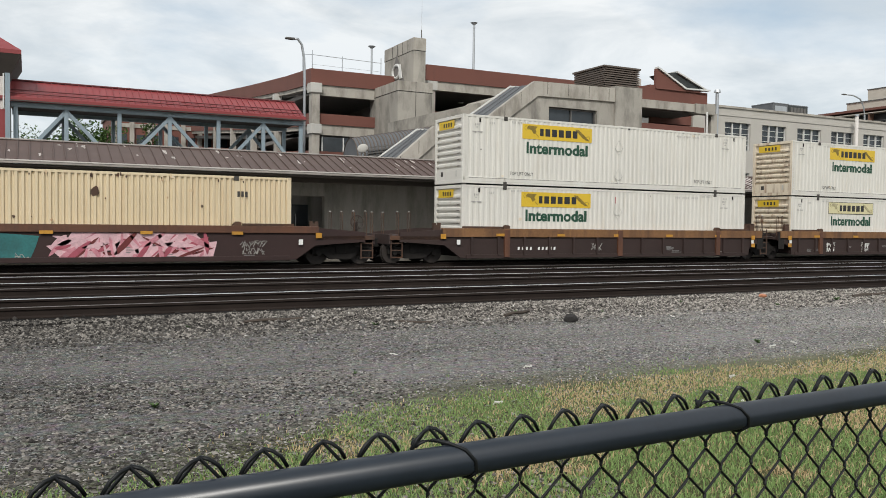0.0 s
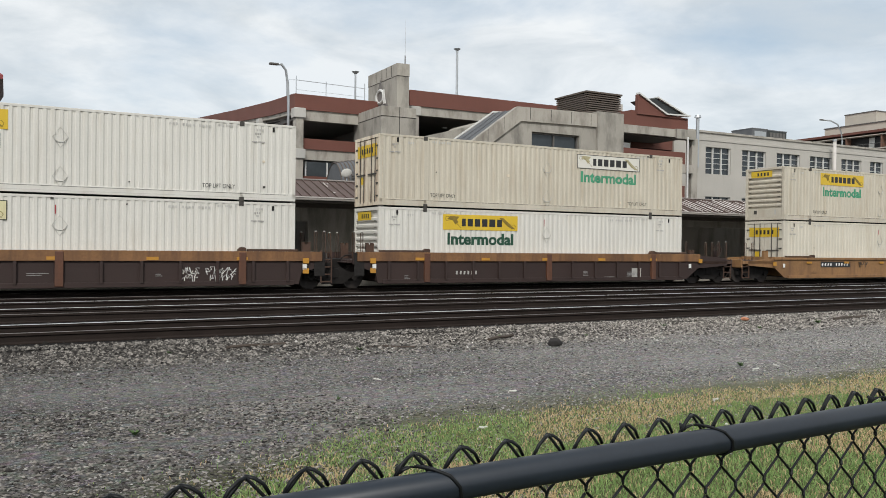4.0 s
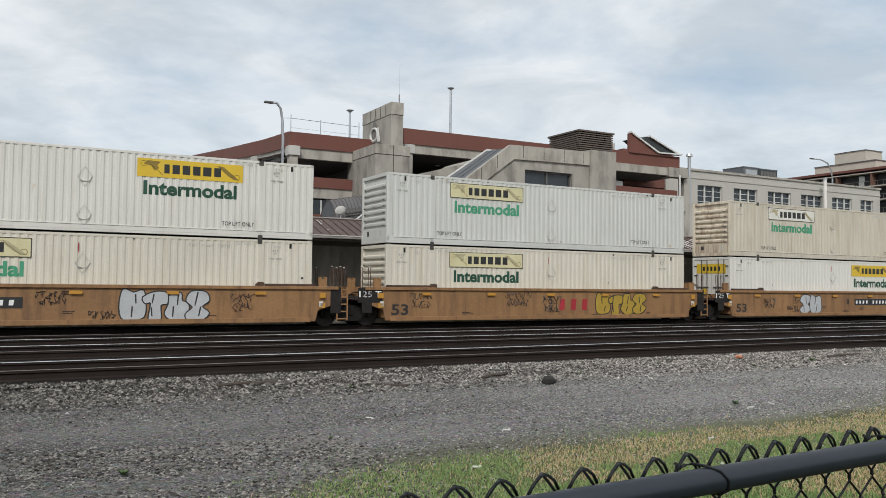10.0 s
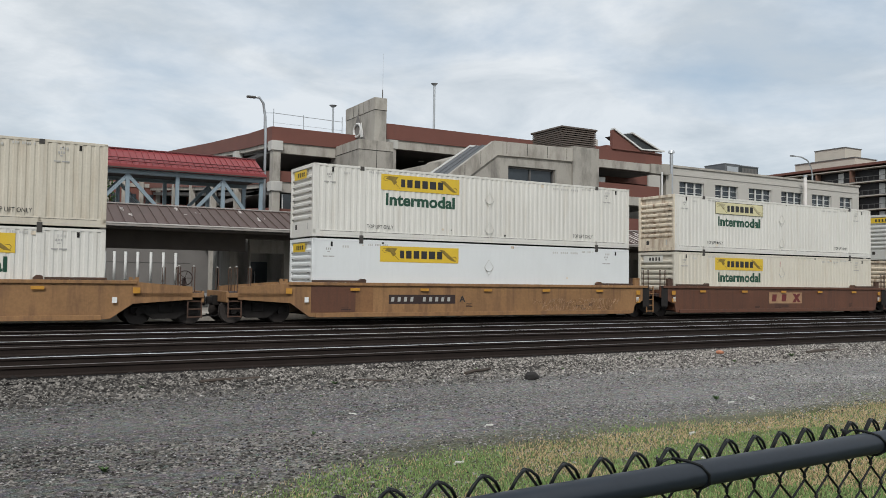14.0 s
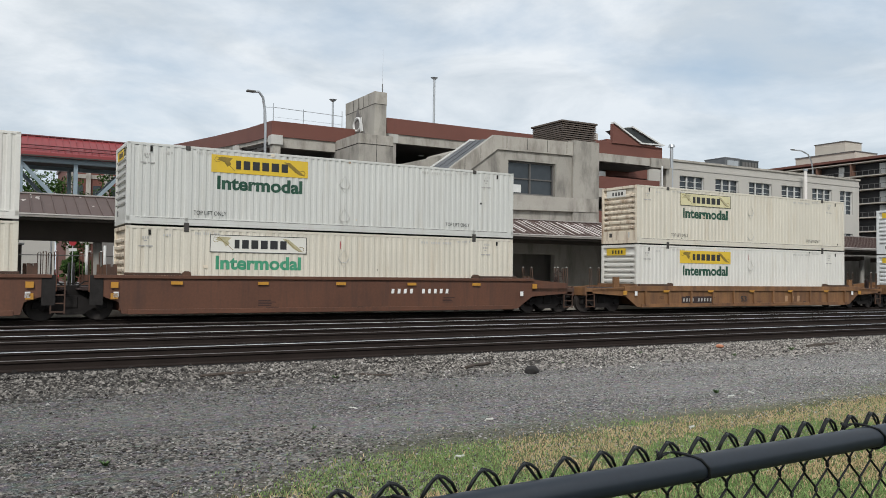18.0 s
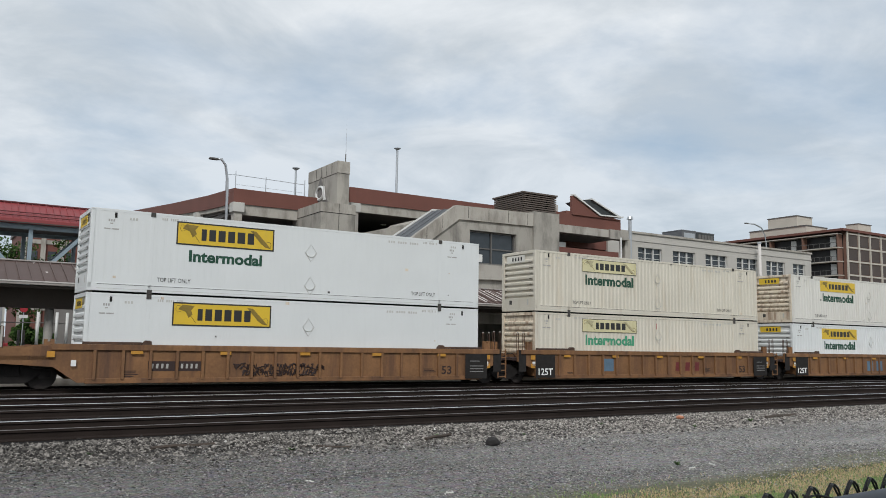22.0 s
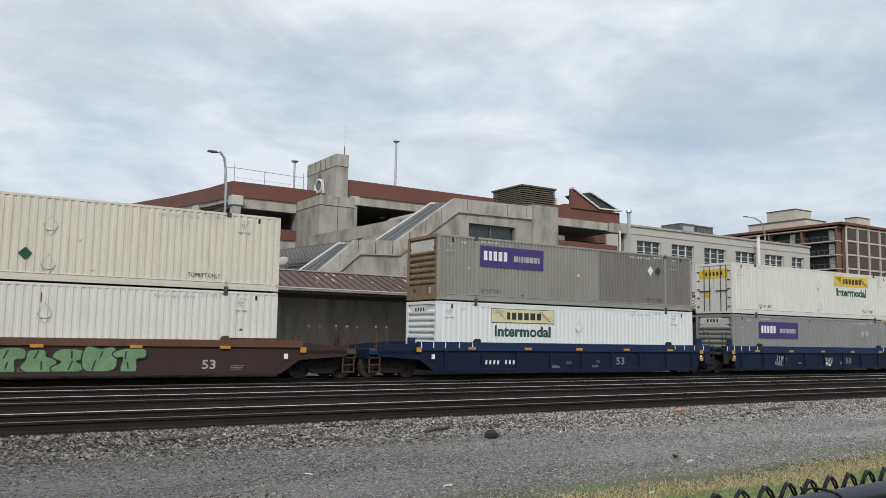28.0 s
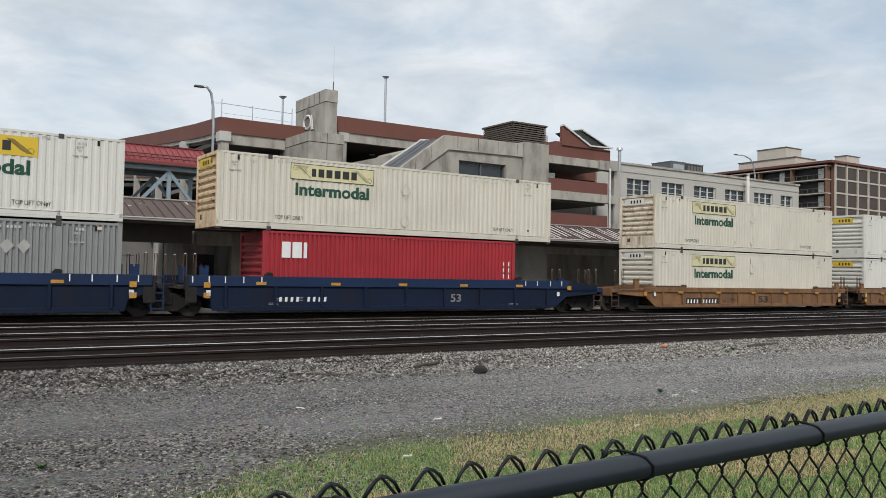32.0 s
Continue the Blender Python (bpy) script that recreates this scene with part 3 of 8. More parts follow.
stones("loose_chips", "loose grey stones at the edge of the path", 13000, -1.0, 3.4, 4.0, 8.8, 0.010, 0.024, M_STONE, 1.0, 0.55)
stones("strewn_stones", "ballast stones strewn over the path", 9000, -2.0, 30, 8.5, 12.6, 0.010, 0.024, M_STONE, 0.5, 0.5)
stones("track_ballast", "oil-darkened ballast stones between the rails", 9000, -3, 50, 14.9, 25.0, 0.02, 0.05, M_OILSTONE)
# how far the train has gone along the track, metres at seconds
TRAIN = [
    (0, -0.00), (1, -10.22), (2, -21.06), (3, -31.53), (5.5, -58.37), (6, -63.85), (7, -75.12), (8, -85.73), (9, -97.06), (10, -107.84),
    (11, -119.34), (12, -130.53), (13, -141.53), (14, -153.24), (16.5, -181.68), (17, -187.38), (18, -198.67), (19, -210.38), (20, -221.90),
    (21, -233.81), (22, -245.27), (23, -257.38), (24, -269.11), (25, -280.75), (25.5, -286.87), (27.5, -310.48), (28, -316.62), (29, -328.38),
    (30, -340.71), (31, -352.86), (32, -364.72),
]
STACK_X = [-7.39, 16.03, 35.53, 55.13, 78.60, 102.17, 121.45, 140.84, 164.43, 183.63, 203.06, 226.52, 249.87, 269.26, 288.63, 311.93, 335.26, 354.74, 374.17, 397.55, 417.43]

# ---- platform canopy and station wall beyond the train ----


def build_canopy():
    x0, x1 = -26.0, 92.0
    ye, yr, ze, zr = 37.0, 40.0, 3.92, 4.97
    c = thing("platform_canopy", "long platform canopy with brown standing-seam roof and peeling paint", "canopy", (20, 38.5, 0))
    slope = math.hypot(yr - ye, zr - ze)
    a = math.atan2(zr - ze, yr - ye)
    bm = bmesh.new()
    prism(bm, [(ye, ze + 0.02), (yr, zr + 0.02), (yr + 2.6, ze + 0.35), (yr + 2.6, ze + 0.25), (yr, zr - 0.08), (ye, ze - 0.08)], x0, x1, "x")
    part("roof_deck", bm, M_BROWNROOF, c, "brown metal roof deck")
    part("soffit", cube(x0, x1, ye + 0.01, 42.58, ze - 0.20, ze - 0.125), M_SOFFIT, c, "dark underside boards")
    part("fascia", cube(x0 - 0.02, x1 + 0.02, ye - 0.10, ye + 0.0, ze - 0.12, ze + 0.035, 0.01), M_GUTTER, c, "worn grey gutter board")
    part("gutter_lip", cube(x0 - 0.02, x1 + 0.02, ye - 0.125, ye - 0.104, ze - 0.02, ze + 0.03, 0.005), M_TRIM, c, "pale gutter lip")
    part("ridge_cap", cube(x0, x1, yr - 0.14, yr + 0.1, zr + 0.0, zr + 0.07, 0.02), M_GUTTER, c, "pale peeling ridge cap")
    # raised seams, one strip of metal each
    seam = prism(bmesh.new(), [(0, 0.0), (slope, 0.0), (slope, 0.055), (0, 0.055)], -0.02, 0.02, "x")
    bmesh.ops.rotate(seam, verts=seam.verts[:], cent=(0, 0, 0), matrix=Matrix.Rotation(a, 3, "X"))
    me = mesh_of(seam, "seam", M_BROWNROOF)
    x = -4.0
    while x < x1:
        share("seam", me, c, (x, ye, ze + 0.015))
        x += 0.45
    # flakes where the paint came off
    rng = random.Random(5)
    for k in range(90):
        x = rng.uniform(-3, 45)
        s = rng.uniform(0.1, 1.0) ** 0.6 * slope * 0.93
        y, z = ye + s * math.cos(a), ze + 0.03 + s * math.sin(a)
        w, l = rng.uniform(0.03, 0.13), rng.uniform(0.15, 0.8)
        pts = []
        for j in range(9):
            t = 2 * math.pi * j / 9
            rr = rng.uniform(0.35, 1.2)
            pts.append((x + w * rr * math.cos(t), y + l * 0.5 * rr * math.sin(t) * math.cos(a), z + l * 0.5 * rr * math.sin(t) * math.sin(a)))
        bm = bmesh.new()
        bm.faces.new([bm.verts.new(p) for p in pts])
        bmesh.ops.solidify(bm, geom=bm.faces[:], thickness=0.004)
        part("paint_flake", bm, M_PEEL, c)
    for k in range(78):
        x = 22.5 + k * 0.31 + rng.uniform(-0.06, 0.06)
        w = rng.uniform(0.03, 0.1)
        a0, a1 = rng.uniform(0.0, 0.25) * slope, rng.uniform(0.7, 1.0) * slope
        bm = prism(bmesh.new(), [(a0, 0.0), (a1, 0.0), (a1, 0.008), (a0, 0.008)], -w, w, "x")
        bmesh.ops.rotate(bm, verts=bm.verts[:], cent=(0, 0, 0), matrix=Matrix.Rotation(a, 3, "X"))
        bmesh.ops.translate(bm, verts=bm.verts[:], vec=(x, ye, ze + 0.025))
        part("bare_strip", bm, M_PEEL, c, "strip of bare pale metal")
    for x in (-5.5, 4.52, 47.0, 53.0, 59.0, 65.0, 71.0):
        post = part("post", tube(bmesh.new(), (x, 38.55, -0.10), (x, 38.55, 3.1), 0.185, 16), M_CONC_DARK, c, "round concrete post", True)
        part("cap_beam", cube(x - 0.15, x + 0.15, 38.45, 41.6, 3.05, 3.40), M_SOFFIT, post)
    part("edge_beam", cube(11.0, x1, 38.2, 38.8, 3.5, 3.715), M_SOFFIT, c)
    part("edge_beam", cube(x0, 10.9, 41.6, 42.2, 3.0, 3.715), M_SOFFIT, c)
    # added dark board stands in for the shaded underside of the canopy
    part("valance", cube(x0, 11.0, 38.25, 38.33, 2.88, 3.715), M_SOFFIT, c, "added dark brown board in place of the shaded underside")


build_canopy()
tagged(part("platform", cube(-60, 160, 33.9, 44.5, -0.2, 0.18, 0.03), M_CONC2, None), "pale concrete station platform beside the far track", "platform", kind="structure")


def wall_with_openings(name, x0, x1, y0, y1, z0, z1, holes, mat, parent, label=""):
    """A wall in panels round rectangular openings (x0, x1, z0, z1)."""
    bm = bmesh.new()
    xs = sorted({x0, x1, *[h[0] for h in holes], *[h[1] for h in holes]})
    zs = sorted({z0, z1, *[h[2] for h in holes], *[h[3] for h in holes]})
    for a, b in zip(xs, xs[1:]):
        for lo, hi in zip(zs, zs[1:]):
            if not any(h[0] <= a + 1e-6 and h[1] >= b - 1e-6 and h[2] <= lo + 1e-6 and h[3] >= hi - 1e-6 for h in holes):
                box(bm, a, b, y0, y1, lo, hi)
    bmesh.ops.remove_doubles(bm, verts=bm.verts[:], dist=1e-4)
    return part(name, bm, mat, parent, label)


def build_station():
    s = thing("station_building", "grimy concrete station building with sloped stair wings and dark windows", "station", (27, 43, 0))
    # ground floor under the canopy
    wall_with_openings("lower_wall", 11.9, 46.0, 40.6, 41.0, -0.1, 3.715, [(11.95, 13.7, 0.18, 2.9), (27.2, 31.1, 0.18, 2.95), (34.6, 45.6, 0.18, 3.15)], M_CONC_DARK, s, "dark streaked concrete wall")
    part("recess_wall", cube(11.0, 46.0, 43.2, 43.4, -0.1, 4.3), M_CONC_DARK, s)
    part("recess_wall", cube(46.0, 92.0, 43.2, 43.4, -0.1, 4.3), M_CONC_DARK, s)
    part("side_wall", cube(11.0, 11.4, 41.0, 44.4, -0.1, 5.0), M_CONC_DARK, s)
    d = part("door", cube(12.6, 13.6, 43.1, 43.2, 0.2, 2.5), M_GLASS, s, "dark glazed door")
    part("door_handle", tube(bmesh.new(), (12.9, 43.05, 1.0), (12.9, 43.05, 2.0), 0.03, 8), M_GALV, d)
    part("notice_board", cube(27.35, 28.1, 41.5, 41.6, 1.9, 2.95, 0.02), M_CONC2, s, "pale notice board")
    part("wall_lamp", cube(23.85, 24.2, 40.4, 40.62, 3.0, 3.3, 0.02), M_WHITEFRAME, s, "white wall lamp housing")
    # upper block: sloped side on the left, flat top, big window
    y0, y1 = 43.0, 52.0
    bm = bmesh.new()
    prism(bm, [(18.2, 4.5), (29.2, 4.5), (29.2, 10.42), (28.1, 10.38), (23.94, 7.33), (21.2, 7.18), (18.2, 4.62)], y0, y0 + 0.5)
    prism(bm, [(32.95, 4.5), (36.35, 4.5), (36.35, 10.52), (32.95, 10.47)], y0, y0 + 0.5)
    prism(bm, [(29.2, 9.0), (32.95, 9.0), (32.95, 10.47), (29.2, 10.42)], y0, y0 + 0.5)
    box(bm, 29.2, 32.95, y0, y0 + 0.5, 4.5, 6.85)
    part("upper_wall", bm, M_CONC, s, "streaked cast concrete")
    part("upper_body", prism(bmesh.new(), [(24.6, 4.5), (36.3, 4.5), (36.3, 10.3), (28.3, 10.2), (24.6, 7.4)], y0 + 0.9, y1), M_CONC, s)
    # coping band along the top edge: slope, landing, slope, level
    bm = bmesh.new()
    for q in ([(17.9, 4.45), (21.15, 7.26), (21.45, 6.42), (19.0, 4.30)], [(21.15, 7.26), (23.9, 7.42), (24.1, 6.52), (21.45, 6.42)],
              [(23.9, 7.42), (28.05, 10.47), (28.3, 9.58), (24.1, 6.52)], [(28.05, 10.47), (36.45, 10.60), (36.45, 9.70), (28.3, 9.58)]):
        prism(bm, q, y0 - 0.12, y0 + 0.3)
    part("coping", bm, M_CONC2, s, "pale concrete coping band")
    for k in range(8):
        x = 19.0 + k * 1.15
        if x < 21.2:
            z = 4.45 + (x - 17.9) * 0.865
        elif x < 23.9:
            z = 7.26 + (x - 21.2) * 0.06
        else:
            z = 7.42 + (x - 23.9) * 0.735
        part("joint", cube(x - 0.014, x + 0.014, y0 - 0.127, y0 - 0.10, z - 0.82, z - 0.02), M_GRIME, s)
    for x in (29.0, 30.6, 32.2, 33.8, 35.3):
        part("joint", cube(x - 0.014, x + 0.014, y0 - 0.127, y0 - 0.10, 9.72, 10.48), M_GRIME, s)
    part("sill_band", prism(bmesh.new(), [(26.4, 5.1), (28.2, 6.73), (36.4, 6.86), (36.4, 5.95), (28.3, 5.80), (27.1, 4.75)], y0 - 0.25, y0 + 0.2), M_CONC2, s, "projecting concrete sill band")
    part("corner_pier", cube(34.3, 36.5, y0 - 0.2, y0 + 0.4, 4.6, 10.7), M_CONC, s)
    part("eave_flashing", cube(20.9, 46.0, 42.3, 42.99, 4.35, 5.2), M_CONC, s)
    w = part("window", cube(29.2, 32.95, y0 + 0.30, y0 + 0.36, 6.85, 9.0), M_GLASS, s, "dark two-light window")
    for x in (29.22, 31.0, 32.85):
        part("mullion", cube(x, x + 0.1, y0 + 0.2, y0 + 0.32, 6.85, 9.0), M_FRAME, w)
    for z in (6.87, 7.85, 8.9):
        part("transom", cube(29.2, 32.95, y0 + 0.22, y0 + 0.31, z, z + 0.08), M_FRAME, w)
    part("blind", cube(29.5, 30.4, y0 + 0.28, y0 + 0.3, 7.0, 7.5), M_WHITEFRAME, w)
    # sloped metal roofs over the stairs, tipped towards the camera, white board on the far edge
    def tipped(name, near, far, thick, mat, parent, label=""):
        bm = bmesh.new()
        up = [bm.verts.new(p) for p in (near[0], near[1], far[1], far[0])]
        lo = [bm.verts.new((v.co.x, v.co.y, v.co.z - thick)) for v in up]
        bm.faces.new(up)
        bm.faces.new(lo[::-1])
        for i in range(4):
            j = (i + 1) % 4
            bm.faces.new((lo[i], lo[j], up[j], up[i]))
        return part(name, bm, mat, parent, label)
    for (ax, az, bx, bz), (cx, cz, dx, dz), yb in (((18.3, 4.72, 21.0, 7.10), (17.6, 4.90, 20.55, 7.04), 44.0), ((23.6, 7.15, 27.9, 10.28), (23.2, 7.34, 27.45, 10.27), 44.8)):
        r = tipped("stair_roof", ((ax, y0 + 0.3, az), (bx, y0 + 0.3, bz)), ((cx, yb, cz), (dx, yb, dz)), 0.15, M_METALROOF, s, "grey metal stair roof")
        for k in (1, 2):
            q = k / 3
            na, nb = Vector((ax, y0 + 0.3, az + 0.05)), Vector((bx, y0 + 0.3, bz + 0.05))
            fa, fb = Vector((cx, yb, cz + 0.05)), Vector((dx, yb, dz + 0.05))
            part("seam", tube(bmesh.new(), na.lerp(fa, q), nb.lerp(fb, q), 0.02, 6), M_METALROOF, r)
        part("barge_board", prism(bmesh.new(), [(cx, cz + 0.13), (dx, dz + 0.13), (dx + 0.75, dz + 0.15), (dx + 0.75, dz + 0.05), (dx, dz + 0.03), (cx, cz + 0.03)], yb, yb + 0.1), M_WHITEFRAME, r, "white edge board")
        part("stair_side", prism(bmesh.new(), [(cx - 0.1, cz - 0.1), (dx, dz - 0.1), (dx, cz - 1.2), (cx - 0.1, cz - 1.2)], yb + 0.02, yb + 0.09), M_GRIME, r)
    part("ramp_slab", prism(bmesh.new(), [(20.6, 7.2), (28.5, 9.25), (28.5, 10.05), (20.6, 7.95)], 47.4, 48.6), M_CONC, s, "sloped concrete slab")
    # rooftop louvre box
    lv = thing("rooftop_louvre", "dark bronze louvred ventilation box on the station roof", "ventilator", (36.6, 47, 10.4))
    part("core", cube(36.75, 39.55, 47.2, 50.4, 10.0, 12.6), M_GRIME, lv)
    for k in range(15):
        z = 10.5 + k * 0.158
        part("slat", prism(bmesh.new(), [(46.93, z), (46.99, z + 0.1), (50.61, z + 0.1), (50.67, z)], 36.6, 39.75, "x"), M_LOUVER, lv)
    part("cap", cube(36.5, 39.85, 46.9, 50.75, 12.85, 12.98, 0.02), M_LOUVER, lv)
    # half-round rooflight that climbs with the stairs, and a dish
    def arc(x, grow=0.0):
        z = 4.75 + 0.19 * (x - 17.0)
        return [(x, 45.7 - (1.35 + grow) * math.cos(a), z + (1.78 + grow) * math.sin(a)) for a in (math.pi * k / 14 for k in range(15))]
    bm = bmesh.new()
    la, lb = [bm.verts.new(p) for p in arc(17.0)], [bm.verts.new(p) for p in arc(22.6)]
    for k in range(14):
        bm.faces.new((la[k], la[k + 1], lb[k + 1], lb[k]))
    bm.faces.new(la[::-1])
    bm.faces.new(lb)
    g = part("barrel_rooflight", bm, M_METALROOF, s, "ribbed barrel rooflight")
    for k in range(26):
        part("glazing_bar", pipe(bmesh.new(), arc(17.0 + k * 0.22, 0.01), 0.04, 5), M_LOUVER, g)
    for k in range(6):
        part("slat", prism(bmesh.new(), [(17.5, 5.05 + k * 0.16), (20.4, 5.5 + k * 0.16), (20.4, 5.57 + k * 0.16), (17.5, 5.12 + k * 0.16)], 44.22, 44.3), M_FRAME, g)
    dish = thing("satellite_dish", "small white satellite dish on the station roof", "dish", (16.92, 43.6, 5.0))
    bm = bmesh.new()
    bmesh.ops.create_uvsphere(bm, u_segments=16, v_segments=8, radius=0.40)
    for v in bm.verts:
        v.co = (v.co.x * 0.85, v.co.y * 0.2, v.co.z * 0.62)
    bmesh.ops.rotate(bm, verts=bm.verts[:], cent=(0, 0, 0), matrix=Matrix.Rotation(radians(-20), 3, "Y"))
    bmesh.ops.translate(bm, verts=bm.verts[:], vec=(16.92, 43.5, 5.77))
    part("reflector", bm, M_PALECONC, dish, "", True)
    part("mast", tube(bmesh.new(), (16.98, 43.62, 4.3), (16.98, 43.62, 5.7), 0.035), M_GALV, dish)


build_station()

# ---- covered footbridge on the left ----


def build_footbridge():
    x0, x1, y0, y1 = -0.75, 14.2, 46.0, 49.5
    b = thing("footbridge", "covered footbridge with red metal roof and blue-grey steel trusses", "footbridge", (6, 47.5, 0))
    ym, ze, zr = 47.75, 7.55, 8.66
    sl = math.atan2(zr - ze, ym - y0 + 0.35)
    length = math.hypot(zr - ze, ym - y0 + 0.35)
    bm = bmesh.new()
    prism(bm, [(y0 - 0.35, ze), (ym, zr), (y1 + 0.35, ze), (y1 + 0.35, ze - 0.08), (ym, zr - 0.1), (y0 - 0.35, ze - 0.08)], x0 - 1.0, x1, "x")
    part("roof", bm, M_REDROOF, b, "red standing-seam metal roof")
    seam = prism(bmesh.new(), [(0, 0), (length, 0), (length, 0.05), (0, 0.05)], -0.018, 0.018, "x")
    bmesh.ops.rotate(seam, verts=seam.verts[:], cent=(0, 0, 0), matrix=Matrix.Rotation(sl, 3, "X"))
    me = mesh_of(seam, "seam", M_REDROOF)
    x = x0 - 0.8
    while x < x1:
        share("seam", me, b, (x, y0 - 0.35, ze))
        x += 0.33
    part("gutter", cube(x0 - 1, x1 + 0.05, y0 - 0.45, y0 - 0.3, ze - 0.22, ze + 0.02, 0.02), M_REDROOF, b)
    for q in (0.10, 0.30):
        yq, zq = y0 - 0.35 + q * (ym - y0 + 0.35), ze + q * (zr - ze)
        part("snow_rail", tube(bmesh.new(), (x0 - 1.0, yq, zq + 0.11), (x1, yq, zq + 0.11), 0.03, 6), M_REDSHADE, b, "dark red snow rail")
    part("ridge_cap", cube(x0 - 1.0, x1, ym - 0.12, ym + 0.12, zr - 0.02, zr + 0.06, 0.02), M_REDSHADE, b)
    part("eave_line", cube(x0 - 1.0, x1 + 0.04, y0 - 0.47, y0 - 0.455, ze - 0.20, ze - 0.14), M_SOFFIT, b)
    for y in (y0, y1):
        part("top_chord", cube(x0, x1, y - 0.12, y + 0.12, 7.1, 7.45, 0.015), M_TRUSS, b, "blue-grey steel chord")
        part("bottom_chord", cube(x0, x1, y - 0.12, y + 0.12, 3.9, 4.25, 0.015), M_TRUSS, b, "blue-grey steel chord")
        xs = (-0.55, 1.74, 4.27, 6.8, 9.37, 11.87, 14.05)
        for x in xs:
            part("vertical", cube(x - 0.1, x + 0.1, y - 0.09, y + 0.09, 4.25, 7.1, 0.01), M_TRUSS, b)
        for i, (a, c) in enumerate(zip(xs, xs[1:])):
            lo, hi = ((a, 4.3), (c, 7.05)) if i % 2 == 0 else ((c, 4.3), (a, 7.05))
            dx, dz = hi[0] - lo[0], hi[1] - lo[1]
            n = Vector((-dz, dx)).normalized() * 0.09
            part("diagonal", prism(bmesh.new(), [(lo[0] - n.x, lo[1] - n.y), (hi[0] - n.x, hi[1] - n.y), (hi[0] + n.x, hi[1] + n.y), (lo[0] + n.x, lo[1] + n.y)], y - 0.06, y + 0.06), M_TRUSS, b)
        part("handrail", cube(x0, x1, y - 0.04, y + 0.04, 5.35, 5.42), M_FRAME, b)
    part("deck", cube(x0, x1, y0, y1, 4.0, 4.15), M_CONC_DARK, b)
    part("ceiling_beam", cube(x0, x1, y0, y1, 7.3, 7.45), M_SOFFIT, b)
    # lift tower at the bridge's end
    t = thing("lift_tower", "pale footbridge lift tower with red hipped roof", "tower", (-2.2, 47.5, 0))
    part("shaft", cube(-4.6, -0.8, 45.6, 49.8, 5.0, 9.6, 0.02), M_TRIM, t, "pale panelled shaft")
    part("base", cube(-4.6, -0.8, 47.9, 49.8, -0.1, 5.0, 0.02), M_TRIM, t, "pale lower shaft behind the street")
    part("red_panel", cube(-4.62, -0.78, 45.55, 45.7, 5.4, 6.9), M_REDROOF, t)
    for x in (-2.8, -1.9, -1.1):
        part("panel_batten", cube(x, x + 0.06, 45.52, 45.62, 6.95, 9.5), M_WHITEFRAME, t)
    part("corner_board", cube(-1.0, -0.78, 45.5, 45.72, 5.0, 9.6), M_TRUSS, t)
    bm = bmesh.new()
    e = [(-5.2, 45.0), (-0.28, 45.0), (-0.28, 50.5), (-5.2, 50.5)]
    lo = [bm.verts.new((x, y, 9.75)) for x, y in e]
    lo2 = [bm.verts.new((x, y, 9.55)) for x, y in e]
    apex = bm.verts.new((-2.7, 47.7, 11.6))
    for i in range(4):
        j = (i + 1) % 4
        bm.faces.new((lo[i], lo[j], apex))
        bm.faces.new((lo2[i], lo2[j], lo[j], lo[i]))
    bm.faces.new(lo2)
    part("hipped_roof", bm, M_REDROOF, t, "red metal hipped roof")
    bm = bmesh.new()
    top = [bm.verts.new((x, y, 9.56)) for x, y in e]
    low = [bm.verts.new(p) for p in ((-4.6, 45.6, 8.5), (-0.8, 45.6, 8.5), (-0.8, 49.8, 8.5), (-4.6, 49.8, 8.5))]
    for i in range(4):
        bm.faces.new((low[i], low[(i + 1) % 4], top[(i + 1) % 4], top[i]))
    part("eave", bm, M_SOFFIT, t, "dark flared eave")


build_footbridge()

# ---- parking garage ----


